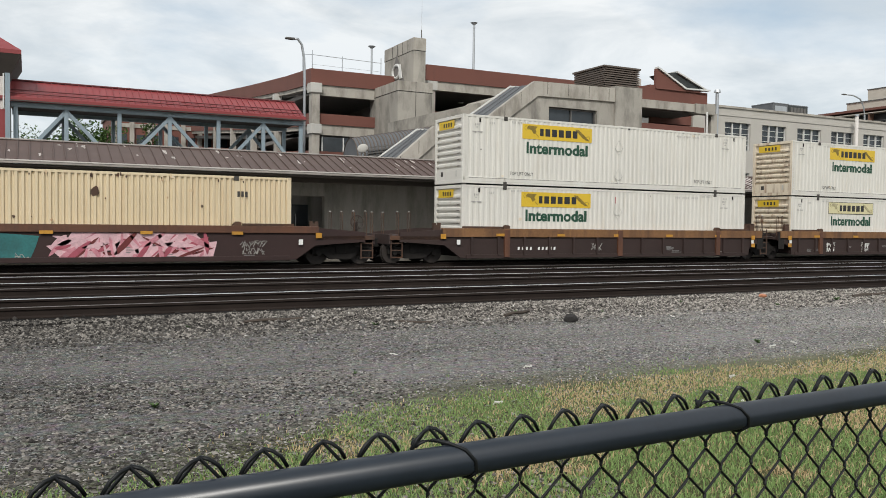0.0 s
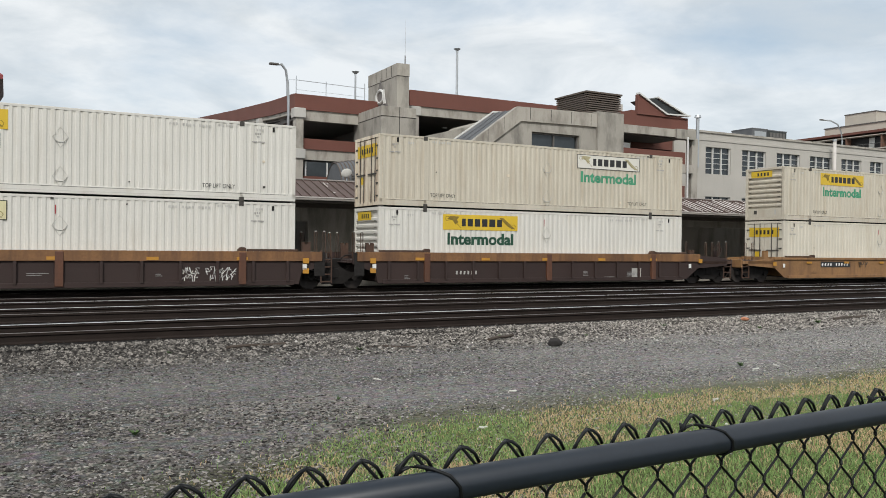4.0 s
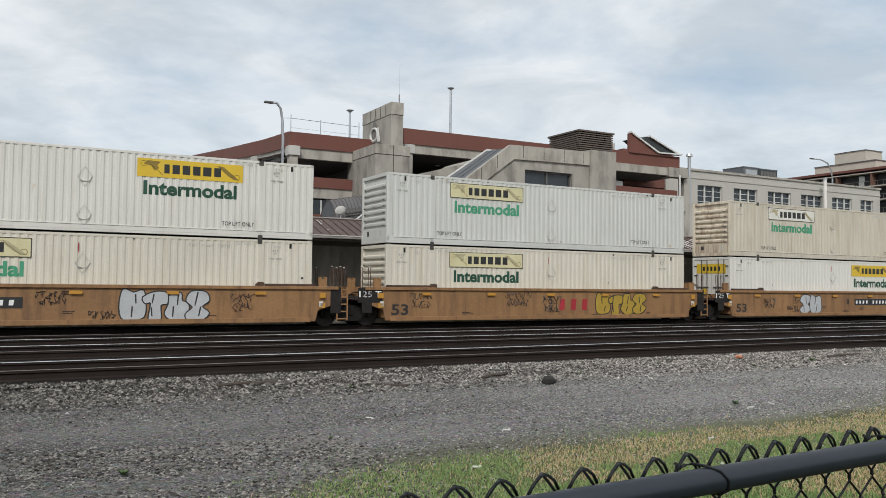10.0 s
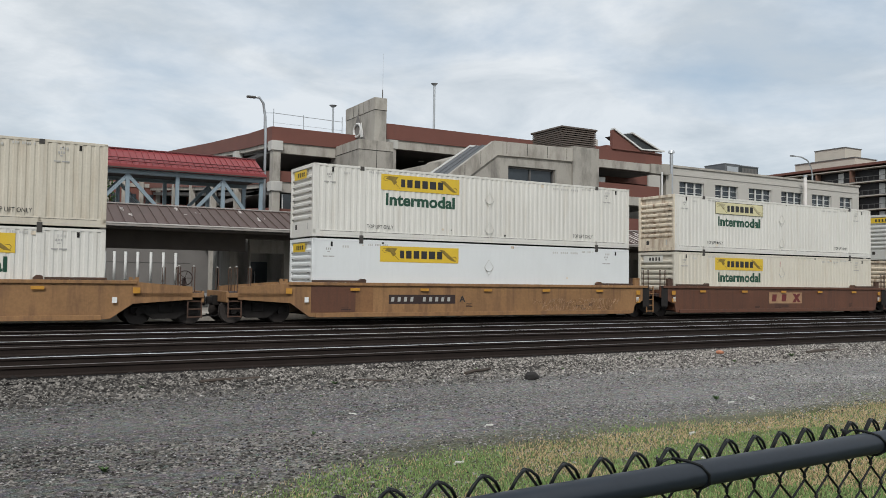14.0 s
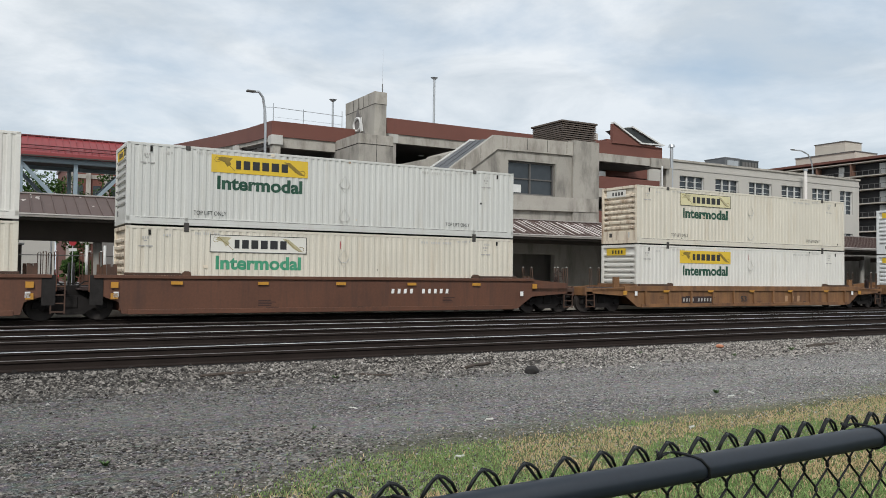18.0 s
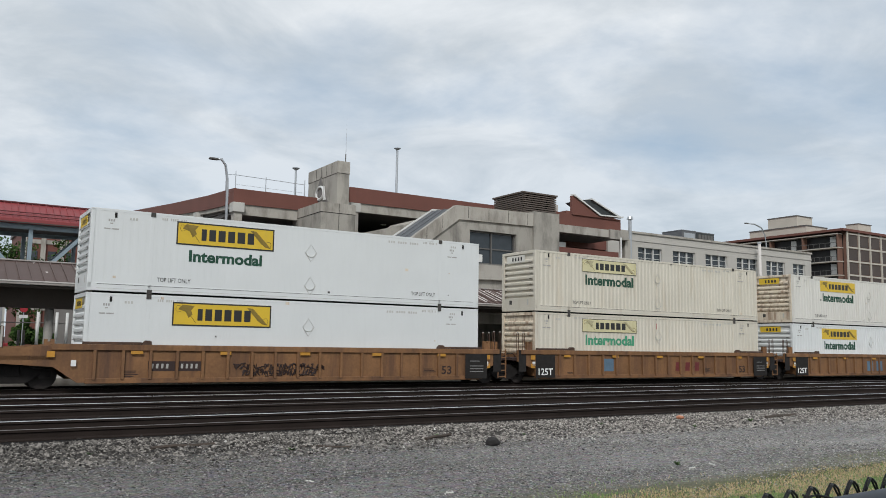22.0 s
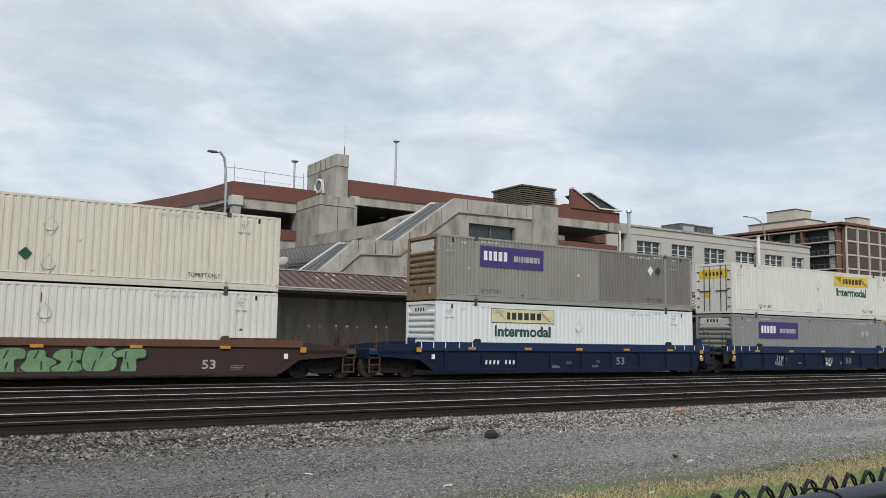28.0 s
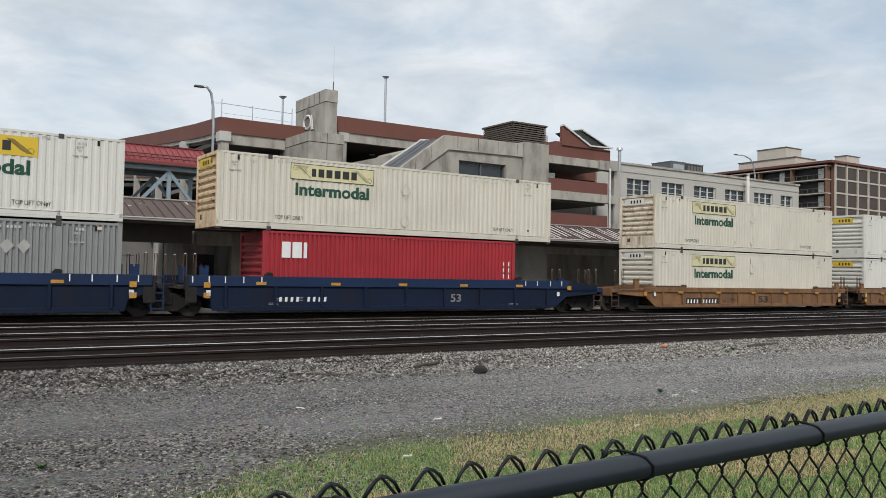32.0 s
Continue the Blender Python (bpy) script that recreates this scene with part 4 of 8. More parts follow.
def build_garage():
    g = thing("parking_garage", "multi-storey parking garage with red brick parapets and concrete columns", "parking garage", (35, 60, 0))
    yf, x0, x1 = 54.0, 17.2, 53.6
    # left half, levels step up at the tower
    levels_l = [(12.0, 10.95), (8.98, 8.25), (6.4, 5.2)]
    for i, (top, bot) in enumerate(levels_l):
        part("parapet", cube(x0, 23.4, yf, yf + 0.3, bot, top), M_BRICKRED, g, "red brick parapet")
        part("beam", cube(x0 + 0.35, 23.4, yf + 0.1, yf + 0.5, bot - 0.72, bot), M_CONC2, g, "stained concrete spandrel beam")
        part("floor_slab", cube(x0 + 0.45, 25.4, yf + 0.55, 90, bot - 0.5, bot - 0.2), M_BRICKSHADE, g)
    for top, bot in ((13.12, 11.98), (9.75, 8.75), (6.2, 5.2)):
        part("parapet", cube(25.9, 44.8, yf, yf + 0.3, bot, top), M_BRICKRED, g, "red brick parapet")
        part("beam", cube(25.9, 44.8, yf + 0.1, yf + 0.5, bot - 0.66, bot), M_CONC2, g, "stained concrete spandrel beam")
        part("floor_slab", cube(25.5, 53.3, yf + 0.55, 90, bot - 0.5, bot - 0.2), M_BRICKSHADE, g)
    for x, top, brackets in ((x0 - 0.02, 10.9, (10.33, 7.55)), (25.95, 11.9, (11.22, 7.9)), (34.0, 11.9, (11.22, 7.9)), (42.0, 11.9, (11.22, 7.9))):
        c = part("column", cube(x, x + 0.55, yf - 0.3, yf + 0.35, -0.1, top), M_CONC2, g, "buff concrete column")
        for z in brackets:
            part("bracket", cube(x - 0.13, x + 0.68, yf - 0.42, yf + 0.4, z, z + 0.66, 0.03), M_PALECONC, c, "pale column bracket")
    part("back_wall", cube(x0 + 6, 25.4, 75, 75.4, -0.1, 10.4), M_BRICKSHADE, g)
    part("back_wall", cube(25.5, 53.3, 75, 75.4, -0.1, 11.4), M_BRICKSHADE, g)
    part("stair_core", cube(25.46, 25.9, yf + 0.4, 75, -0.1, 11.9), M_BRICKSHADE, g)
    part("interior_lamp", cube(30.2, 30.6, 57, 57.2, 11.0, 11.08), M_WHITEFRAME, g)
    part("lower_front", cube(x0, x1, yf + 0.35, yf + 0.6, -0.1, 5.3), M_CONC_DARK, g)
    w = part("office_window", cube(18.0, 21.2, yf + 0.12, yf + 0.2, 6.35, 7.4), M_PANE, g, "pale two-pane window")
    for x in (18.0, 19.55, 21.1):
        part("mullion", cube(x, x + 0.08, yf + 0.05, yf + 0.14, 6.35, 7.4), M_WHITEFRAME, w)
    # left flank, its ramps run down towards the back
    def ramp(lift, h, gap, name, xa, xb, ys, mat, label=""):
        line = [(y, z + lift) for y, z in ((ys, 12.03), (59.8, 12.35), (71.1, 13.26), (86.6, 14.65), (100.0, 15.8))]
        return part(name, prism(bmesh.new(), [(y, z - gap) for y, z in line] + [(y, z - gap - h) for y, z in line[::-1]], xa, xb, "x"), mat, g, label)
    for lift, h in ((0.0, 1.07), (-3.05, 0.8), (-5.6, 1.0)):
        ramp(lift, h, 0.0, "ramp_parapet", x0, x0 + 0.3, yf + 0.3, M_BRICKRED, "red brick ramp parapet")
        ramp(lift, 0.28, h, "ramp_beam", x0 + 0.1, x0 + 0.4, yf + 0.55, M_CONC2)
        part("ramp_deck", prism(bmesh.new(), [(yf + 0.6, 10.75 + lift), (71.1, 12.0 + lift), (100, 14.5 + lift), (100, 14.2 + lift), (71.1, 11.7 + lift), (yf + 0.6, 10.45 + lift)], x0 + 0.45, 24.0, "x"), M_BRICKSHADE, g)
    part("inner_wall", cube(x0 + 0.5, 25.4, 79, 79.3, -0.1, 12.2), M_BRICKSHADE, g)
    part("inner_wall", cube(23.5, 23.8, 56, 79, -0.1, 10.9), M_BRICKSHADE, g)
    for y in (62.5, 70, 78, 86):
        z = 10.6 + (y - 54) * 0.075
        part("column", cube(x0 - 0.1, x0 + 0.35, y, y + 0.6, -0.1, z), M_CONC2, g, "buff concrete column")
        part("bracket", cube(x0 - 0.2, x0 + 0.36, y - 0.1, y + 0.7, z - 0.45, z + 0.15, 0.02), M_PALECONC, g)
    # rooftop guard of steel posts and one rail
    for x, y, z in ((17.33, 54.16, 13.24), (19.49, 54.16, 13.04), (22.39, 54.16, 13.22), (17.35, 56.4, 13.75)):
        part("guard_post", tube(bmesh.new(), (x, y, 11.9), (x, y, z), 0.028, 6), M_GALV, g)
    part("guard_rail", tube(bmesh.new(), (17.33, 54.16, 12.96), (22.42, 54.16, 12.86), 0.022, 6), M_GALV, g)
    part("guard_rail", tube(bmesh.new(), (17.33, 54.16, 12.96), (17.35, 56.4, 13.35), 0.02, 6), M_GALV, g)
    part("guard_wire", tube(bmesh.new(), (17.33, 54.16, 12.3), (22.42, 54.16, 12.25), 0.010, 5), M_GALV, g)
    # stair and lift tower, two stepped blocks
    t = thing("garage_tower", "stepped concrete garage tower with a letter mark on its side", "tower", (24, 52, 0))
    part("upper_block", cube(23.48, 24.4, 51.0, 56.1, 11.0, 14.2, 0.03), M_CONC, t, "tall weathered concrete block")
    part("upper_coping", cube(23.465, 24.415, 50.985, 56.11, 13.37, 14.22, 0.01), M_CONC2, t)
    part("lower_block", cube(21.9, 24.45, 50.0, 55.0, -0.1, 11.0, 0.03), M_CONC, t, "broad weathered concrete block")
    part("lower_coping", cube(21.885, 24.465, 49.985, 55.01, 10.36, 11.02, 0.01), M_CONC2, t)
    part("belt_course", cube(21.885, 24.465, 49.985, 55.01, 6.9, 7.6, 0.01), M_CONC2, t)
    for y in (51.9, 52.8, 53.7, 54.6):
        part("joint", cube(23.455, 23.47, y, y + 0.04, 13.4, 14.2), M_GRIME, t)
    part("joint", cube(23.47, 23.482, 51.0, 56.1, 13.34, 13.37), M_GRIME, t)
    part("joint", cube(23.48, 24.4, 50.985, 51.0, 13.34, 13.37), M_GRIME, t)
    part("joint", cube(21.885, 21.9, 50.0, 55.0, 10.325, 10.36), M_GRIME, t)
    part("joint", cube(21.9, 24.45, 49.985, 50.0, 10.325, 10.36), M_GRIME, t)
    part("joint", cube(23.2, 23.23, 49.975, 49.986, 7.6, 11.0), M_GRIME, t)
    # raised mark: a triangle with a ring
    bm = bmesh.new()
    prism(bm, [(52.45, 11.5), (54.95, 11.5), (53.8, 13.5)], 23.43, 23.48, "x")
    mk = part("mark_triangle", bm, M_BRICKSHADE, t, "grey triangular mark")
    bm = bmesh.new()
    pipe(bm, [(23.40, 53.75 + 0.62 * math.cos(a), 12.3 + 0.46 * math.sin(a)) for a in (2 * math.pi * k / 20 for k in range(21))], 0.095, 6)
    part("mark_ring", bm, M_WHITEFRAME, t, "white ring mark")
    part("mark_tail", prism(bmesh.new(), [(52.75, 11.7), (53.1, 11.7), (53.25, 12.6), (53.05, 12.75)], 23.36, 23.43, "x"), M_WHITEFRAME, t)
    a = thing("roof_antenna", "thin whip antenna on the garage tower", "antenna", (24.2, 52, 14.2))
    part("base", tube(bmesh.new(), (24.2, 51.3, 14.2), (24.2, 51.3, 14.85), 0.04), M_FRAME, a)
    part("whip", tube(bmesh.new(), (24.2, 51.3, 14.85), (24.22, 51.3, 17.4), 0.014, 6, 0.007), M_GALV, a)
    # lamp masts on the roof deck
    for x, y, z0, z1 in ((32.02, 58, 11.7, 17.62), (23.21, 58, 10.9, 14.8)):
        m = thing("roof_lamp_mast", "grey lamp mast with flat twin head on the garage roof", "lamp mast", (x, y, z0), "roof masts")
        part("mast", tube(bmesh.new(), (x, y, z0), (x, y, z1), 0.095 if z1 > 16 else 0.075, 10), M_GALV, m)
        part("head", tube(bmesh.new(), (x, y, z1 - 0.1), (x, y, z1 + 0.06), 0.10, 12, 0.30), M_GALV, m)
    # corner pavilion at the right end with a slanted gable
    p = thing("garage_pavilion", "brick corner pavilion of the garage with slanted dark roof", "pavilion", (50, 54, 0))
    part("wall", cube(44.8, 53.0, 53.62, 60, 12.05, 13.2), M_BRICKRED, p, "red brick wall")
    part("gable", prism(bmesh.new(), [(47.1, 13.1), (52.9, 13.1), (50.3, 13.35), (47.4, 14.75), (47.1, 14.75)], 53.5, 53.8), M_BRICKRED, p, "brick gable wedge")
    part("gable_trim", prism(bmesh.new(), [(47.2, 14.92), (50.4, 13.39), (53.1, 13.46), (53.1, 13.34), (50.3, 13.27), (47.2, 14.78)], 53.35, 53.85), M_WHITEFRAME, p, "white slanted trim")
    part("slate_roof", prism(bmesh.new(), [(51.9, 15.5), (53.5, 15.75), (57.0, 14.4), (54.2, 14.3)], 58, 60), M_SLATE, p, "dark slanted roof")
    part("slate_trim", prism(bmesh.new(), [(53.4, 15.84), (57.1, 14.44), (57.1, 14.30), (53.4, 15.70)], 57.8, 60), M_WHITEFRAME, p)
    part("slate_wall", cube(50.5, 56.6, 58.2, 61, 11, 14.4), M_BRICKRED, p)
    part("dormer", cube(44.0, 47.6, 56, 60, 13.0, 14.3), M_BEIGE, p)
    part("end_beam", cube(44.8, 53.6, 53.45, 53.9, 11.42, 12.1), M_CONC2, p, "pale concrete beam")
    part("end_bracket", cube(51.4, 53.7, 53.3, 54.1, 11.30, 12.15, 0.03), M_CONC, p, "streaked concrete bracket")
    part("parapet", cube(44.8, 52.6, 53.5, 53.8, 9.1, 10.15), M_BRICKRED, p, "red brick parapet")
    part("lower_beam", cube(44.8, 53.6, 53.45, 53.9, 8.35, 9.1), M_CONC2, p)
    part("parapet", cube(44.8, 52.6, 53.5, 53.8, 5.9, 7.2), M_BRICKRED, p, "red brick parapet")
    part("white_wall", cube(45.0, 47.3, 54.6, 54.9, 9.8, 10.75), M_WHITEFRAME, p)
    part("downpipe", tube(bmesh.new(), (52.7, 53.3, 5), (52.7, 53.3, 11.5), 0.09, 8), M_WHITEFRAME, p)
    part("end_column", cube(53.6, 54.3, 53.7, 54.4, -0.1, 11.5), M_CONC2, p)


build_garage()


def build_street_lamp(x, y, z, reach, label, zbase=-0.1):
    l = thing("street_lamp", label, "street lamp", (x, y, zbase), "street lamps")
    bm = bmesh.new()
    pipe(bm, [(x, y, zbase), (x, y, z - 2.2), (x - reach * 0.06, y, z - 1.2), (x - reach * 0.25, y, z - 0.35), (x - reach * 0.6, y, z - 0.02), (x - reach, y, z - 0.03)], 0.085, 8)
    part("pole", bm, M_GALV, l, "curved galvanised pole", True)
    part("head", cube(x - reach - 0.5, x - reach + 0.08, y - 0.15, y + 0.15, z - 0.11, z + 0.02, 0.05), M_FRAME, l, "flat lamp head")


build_street_lamp(15.5, 50.0, 12.98, 0.75, "tall grey street lamp with curved arm by the footbridge")
build_street_lamp(85.5, 62.0, 16.6, 3.4, "tall pale street lamp with long curved arm beyond the low building", 0)

# ---- low beige building on the right ----


def build_low():
    y, x0, x1 = 58.0, 55.6, 88.3
    b = thing("low_building", "long beige industrial building with multi-pane steel windows", "building", (72, 62, 0))
    holes = [(59.7, 63.1), (64.7, 68.1), (69.7, 73.2), (74.8, 78.3), (79.9, 83.3), (84.8, 87.1)]
    z0, z1 = 9.0, 11.62
    wall_with_openings("wall", x0, x1, y, y + 0.4, -0.1, 12.95, [(a, c, z0, z1) for a, c in holes] + [(a, c, 4.4, 6.8) for a, c in holes], M_BEIGE, b, "beige stucco wall")
    part("parapet_cap", cube(x0 - 0.1, x1 + 0.1, y - 0.12, y + 0.5, 12.95, 13.15), M_CONC2, b)
    part("cornice", cube(x0, x1, y - 0.06, y, 12.2, 12.4), M_BEIGE, b)
    part("body", cube(x0, x1, y + 0.8, 85, -0.1, 12.6), M_BEIGE, b)
    for i, (a, c) in enumerate(holes):
        for lo, hi in ((z0, z1), (4.4, 6.8)):
            w = part("window", cube(a, c, y + 0.28, y + 0.33, lo, hi), M_GLASS, b, "multi-pane steel window")
            n = 3 if c - a > 3 else 2
            for k in range(n + 1):
                xx = a + (c - a) * k / n
                part("jamb", cube(xx - 0.06, xx + 0.06, y + 0.14, y + 0.3, lo, hi), M_WHITEFRAME, w)
            for k in range(6):
                zz = lo + (hi - lo) * k / 5
                part("glazing_bar", cube(a, c, y + 0.2, y + 0.3, zz - 0.022, zz + 0.022), M_WHITEFRAME, w)
    f = thing("flue_pipe", "grey roof flue with cap on the beige building", "flue", (58.3, 58, 12))
    part("pipe", tube(bmesh.new(), (58.3, 57.7, 9.5), (58.3, 57.7, 14.2), 0.17, 12), M_GALV, f)
    part("cap", tube(bmesh.new(), (58.3, 57.7, 14.25), (58.3, 57.7, 14.5), 0.34, 12, 0.26), M_GALV, f)
    v = thing("vent_stack", "pale round vent stack in front of the beige building", "vent", (77.4, 57, 0))
    part("pipe", tube(bmesh.new(), (77.4, 57.0, -0.1), (77.4, 57.0, 13.25), 0.17, 14), M_TRIM, v, "", True)
    part("collar", tube(bmesh.new(), (77.4, 57.0, 13.25), (77.4, 57.0, 13.45), 0.21, 14), M_GALV, v)
    for xx, w, col, nm, top in ((70.6, 2.25, M_METALROOF, "grey", 14.4), (72.95, 2.4, M_METALROOF, "grey", 15.2), (75.4, 3.1, M_SLATE, "dark", 15.15)):
        u = thing("rooftop_unit", f"{nm} rooftop air-conditioning unit on the beige building", "rooftop unit", (xx, 64, 12.6), "rooftop units")
        part("casing", cube(xx, xx + w, 64, 67, 12.6, top, 0.05), col, u)
        part("frame", cube(xx - 0.03, xx + w + 0.03, 63.97, 67.03, top - 0.08, top + 0.03, 0.01), M_METALROOF, u)
        if nm == "grey":
            part("service_door", cube(xx + 0.3, xx + w - 0.3, 63.95, 64.02, 13.3, top - 0.3), M_GALV, u)
            continue
        for k in range(5):
            part("grille_bar", cube(xx + 0.3 + k * w / 6, xx + 0.7 + k * w / 6, 63.94, 64.02, 13.9, 14.9), M_FRAME, u)


build_low()

# ---- apartment block with balconies ----
M_APTGLASS = surface("bronze_window_glass", (0.062, 0.044, 0.036), 0.45, 0, 0.3, 0.4, 3.0, 0.0, spec=0.35)
M_APTDARK = surface("shaded_balcony_glass", (0.022, 0.021, 0.021), 0.5, 0, 0.5, 0.3, 2.0, 0.0, spec=0.3)



def build_apartments():
    """Set out at seven tenths of its size, then brought to full size further off."""
    y, x = 68.0, 112.2
    b = thing("apartment_building", "brown brick apartment block with cream bands and stacked balconies", "apartment block", (120, 80, 0))
    part("front_wall", cube(x, x + 50, y, y + 26, -0.1, 18.9), M_APT, b, "brown brick wall")
    piers = [x - 0.05 + k * 2.9 for k in range(16)]
    floors = [18.5 - 2.02 * k for k in range(9)]
    for xx in piers:
        part("pier", cube(xx, xx + 0.26, y - 0.2, y, -0.1, 18.9), M_APTBAND, b, "cream pier")
    for z in floors:
        part("band", cube(x, x + 50, y - 0.15, y, z, z + 0.24), M_APTBAND, b, "cream floor band")
        part("side_band", cube(x - 1.22, x, y + 0.5, y + 60, z, z + 0.13), M_APTBAND, b, "pale balcony slab edge")
        # glazing strip darkened in colour for the shade of the balcony recess
        part("glazing", cube(x - 0.05, x - 0.012, y + 0.5, y + 60, z - 1.88, z - 0.03), M_APTDARK, b, "dark glazing strip with the balcony recess shade in its colour")
        for k in range(7 if z > 8 else 0):
            yy = y + 0.6 + k * 5.6
            part("divider", cube(x - 1.2, x - 0.06, yy, yy + 0.16, z - 1.88, z), M_APT, b)
            bal = part("balcony", cube(x - 1.2, x - 1.16, yy + 0.16, yy + 5.6, z - 1.88, z - 1.82), M_FRAME, b, "dark balcony rail")
            part("railing", cube(x - 1.21, x - 1.15, yy + 0.16, yy + 5.6, z - 1.22, z - 1.16), M_FRAME, bal)
            for j in range(1, 6):
                part("baluster", cube(x - 1.2, x - 1.16, yy + 0.16 + j * 0.9, yy + 0.22 + j * 0.9, z - 1.82, z - 1.22), M_FRAME, bal)
            w = part("curtain", cube(x - 0.07, x - 0.052, yy + 1.0 + (k * 37 % 11) * 0.2, yy + 1.9 + (k * 37 % 11) * 0.2, z - 1.8, z - 0.2), M_WHITEFRAME, b)
        if z > 9:
            for xx in piers[:-1]:
                part("window", cube(xx + 0.42, xx + 2.74, y - 0.06, y - 0.01, z - 1.68, z - 0.1), M_APTGLASS, b, "bronze-tinted window")
    part("side_wall", cube(x - 0.0, x + 20, y + 26, y + 62, -0.1, 18.9), M_APT, b)
    part("roof_edge", cube(x - 1.4, x + 50, y - 0.4, y + 62, 18.9, 19.25), M_BRICKRED, b, "red roof edge")
    ph = part("penthouse", cube(120.83, 126.5, 80, 90.9, 19.2, 21.9), M_APTBAND, b, "cream penthouse")
    part("penthouse_cap", cube(120.7, 126.6, 79.9, 91.0, 21.9, 22.05), M_FRAME, ph)
    part("vent", cube(120.7, 120.84, 83.0, 84.4, 19.3, 20.6), M_LOUVER, ph)
    up = part("penthouse_upper", cube(122.0, 126.3, 82.5, 88.0, 22.05, 23.95), M_APTBAND, b, "cream stair block")
    part("penthouse_cap", cube(121.9, 126.4, 82.4, 88.1, 23.95, 24.08), M_FRAME, up)
    sh = part("stair_head", cube(122.2, 125.7, 72, 74.0, 19.2, 21.4), M_APTBAND, b, "cream roof housing")
    part("stair_head_cap", cube(122.1, 125.8, 71.9, 74.1, 21.4, 21.5), M_FRAME, sh)
    b.scale = (1.42, 1.42, 1.42)
    b.location = Vector(EYE) + 1.42 * (Vector((120, 80, 0)) - Vector(EYE))


build_apartments()

# ---- the freight train ----
LONG, WIDE, TALL, FOLD, PITCH_W = 16.154, 2.591, 2.85, 0.024, 0.2495
Z_LOW, Z_UP = 0.385, 3.305
FONT = {}


def lettering(body, cap, bold=0.0):
    """A flat mesh of the words, left end at 0, standing in the x-z plane, facing -y, capitals cap metres high."""
    key = (body, cap, bold)
    if key not in FONT:
        cu = bpy.data.curves.new("text", "FONT")
        cu.body, cu.size, cu.offset, cu.resolution_u = body, 1.0, bold, 3
        ob = new("text", cu)
        me = bpy.data.meshes.new_from_object(ob.evaluated_get(bpy.context.evaluated_depsgraph_get()))
        bpy.data.objects.remove(ob)
        co = np.zeros(len(me.vertices) * 3)
        me.vertices.foreach_get("co", co)
        co = co.reshape(-1, 3)
        co = co - [co[:, 0].min(), 0, 0]
        FONT[key] = (me, co, co[:, 0].max())
    return FONT[key]


TEXTS = {}


def text_mesh(body, width, cap, mat, bold=0.02):
    key = (body, width, cap, mat.name)
    if key not in TEXTS:
        me, co, w = lettering(body, cap, bold)
        me = me.copy()
        top = co[:, 1].max()
        out = np.stack([co[:, 0] * width / w, np.full(len(co), 0.0), co[:, 1] * cap / top], -1)
        me.vertices.foreach_set("co", out.ravel())
        me.materials.clear()
        me.materials.append(mat)
        me.update()
        TEXTS[key] = me
    return TEXTS[key]


MESHES = {}


def draped(body, width, cap, mat, bold, x0):
    """Lettering that lies on the folds of the side sheet; x0 is its left end, measured from the sheet's start."""
    key = (body, width, cap, mat.name, "draped", round(x0, 3))
    if key not in TEXTS:
        bm = bmesh.new()
        bm.from_mesh(text_mesh(body, width, cap, mat, bold))
        n = round((LONG - 4.2) / PITCH_W)
        p, deep = (LONG - 4.2) / n, FOLD
        k = math.floor(x0 / p)
        while k * p < x0 + width:
            for q in (0.0, 0.38, 0.54, 0.84):
                geom = bm.verts[:] + bm.edges[:] + bm.faces[:]
                bmesh.ops.bisect_plane(bm, geom=geom, dist=1e-5, plane_co=((k + q) * p - x0, 0, 0), plane_no=(1, 0, 0))
            k += 1
        for v in bm.verts:
            q = ((v.co.x + x0) / p) % 1.0
            v.co.y = deep * (0 if q < 0.38 else (q - 0.38) / 0.16 if q < 0.54 else 1 if q < 0.84 else (1 - q) / 0.16)
        me = bpy.data.meshes.new("word")
        bm.to_mesh(me)
        bm.free()
        me.materials.append(mat)
        TEXTS[key] = me
    return TEXTS[key]


M_RIBBON = surface("brown_ribbon_ink", (0.22, 0.15, 0.025), 0.5, 0, 0.25, 6, 40, 0.0)
M_RIBBON_OLD = surface("faded_ribbon_ink", (0.40, 0.36, 0.22), 0.5, 0, 0.25, 6, 40, 0.0)


def once(key, make):
    if key not in MESHES:
        MESHES[key] = make()
    return MESHES[key]


def corrugated(length, z0, z1, pitch=PITCH_W, depth=FOLD):
    """A side sheet with flat outer lands and shallow vertical folds, 3 cm thick, centred on y = 0."""
    n = max(1, round(length / pitch))
    p = length / n
    prof = []
    for k in range(n):
        a = k * p
        prof += [(a, 0), (a + p * 0.38, 0), (a + p * 0.54, depth), (a + p * 0.84, depth)]
    prof.append((length, 0))
    v, f = [], []
    for x, y in prof:
        v += [(x, y, z0), (x, y, z1)]
    for k in range(len(prof) - 1):
        f.append((2 * k, 2 * k + 2, 2 * k + 3, 2 * k + 1))
    m = len(v)
    for x, y in prof:
        v += [(x, y + 0.02, z0), (x, y + 0.02, z1)]
    for k in range(len(prof) - 1):
        f.append((m + 2 * k, m + 2 * k + 1, m + 2 * k + 3, m + 2 * k + 2))
        f.append((2 * k, m + 2 * k, m + 2 * k + 2, 2 * k + 2))
        f.append((2 * k + 1, 2 * k + 3, m + 2 * k + 3, m + 2 * k + 1))
    return v, f


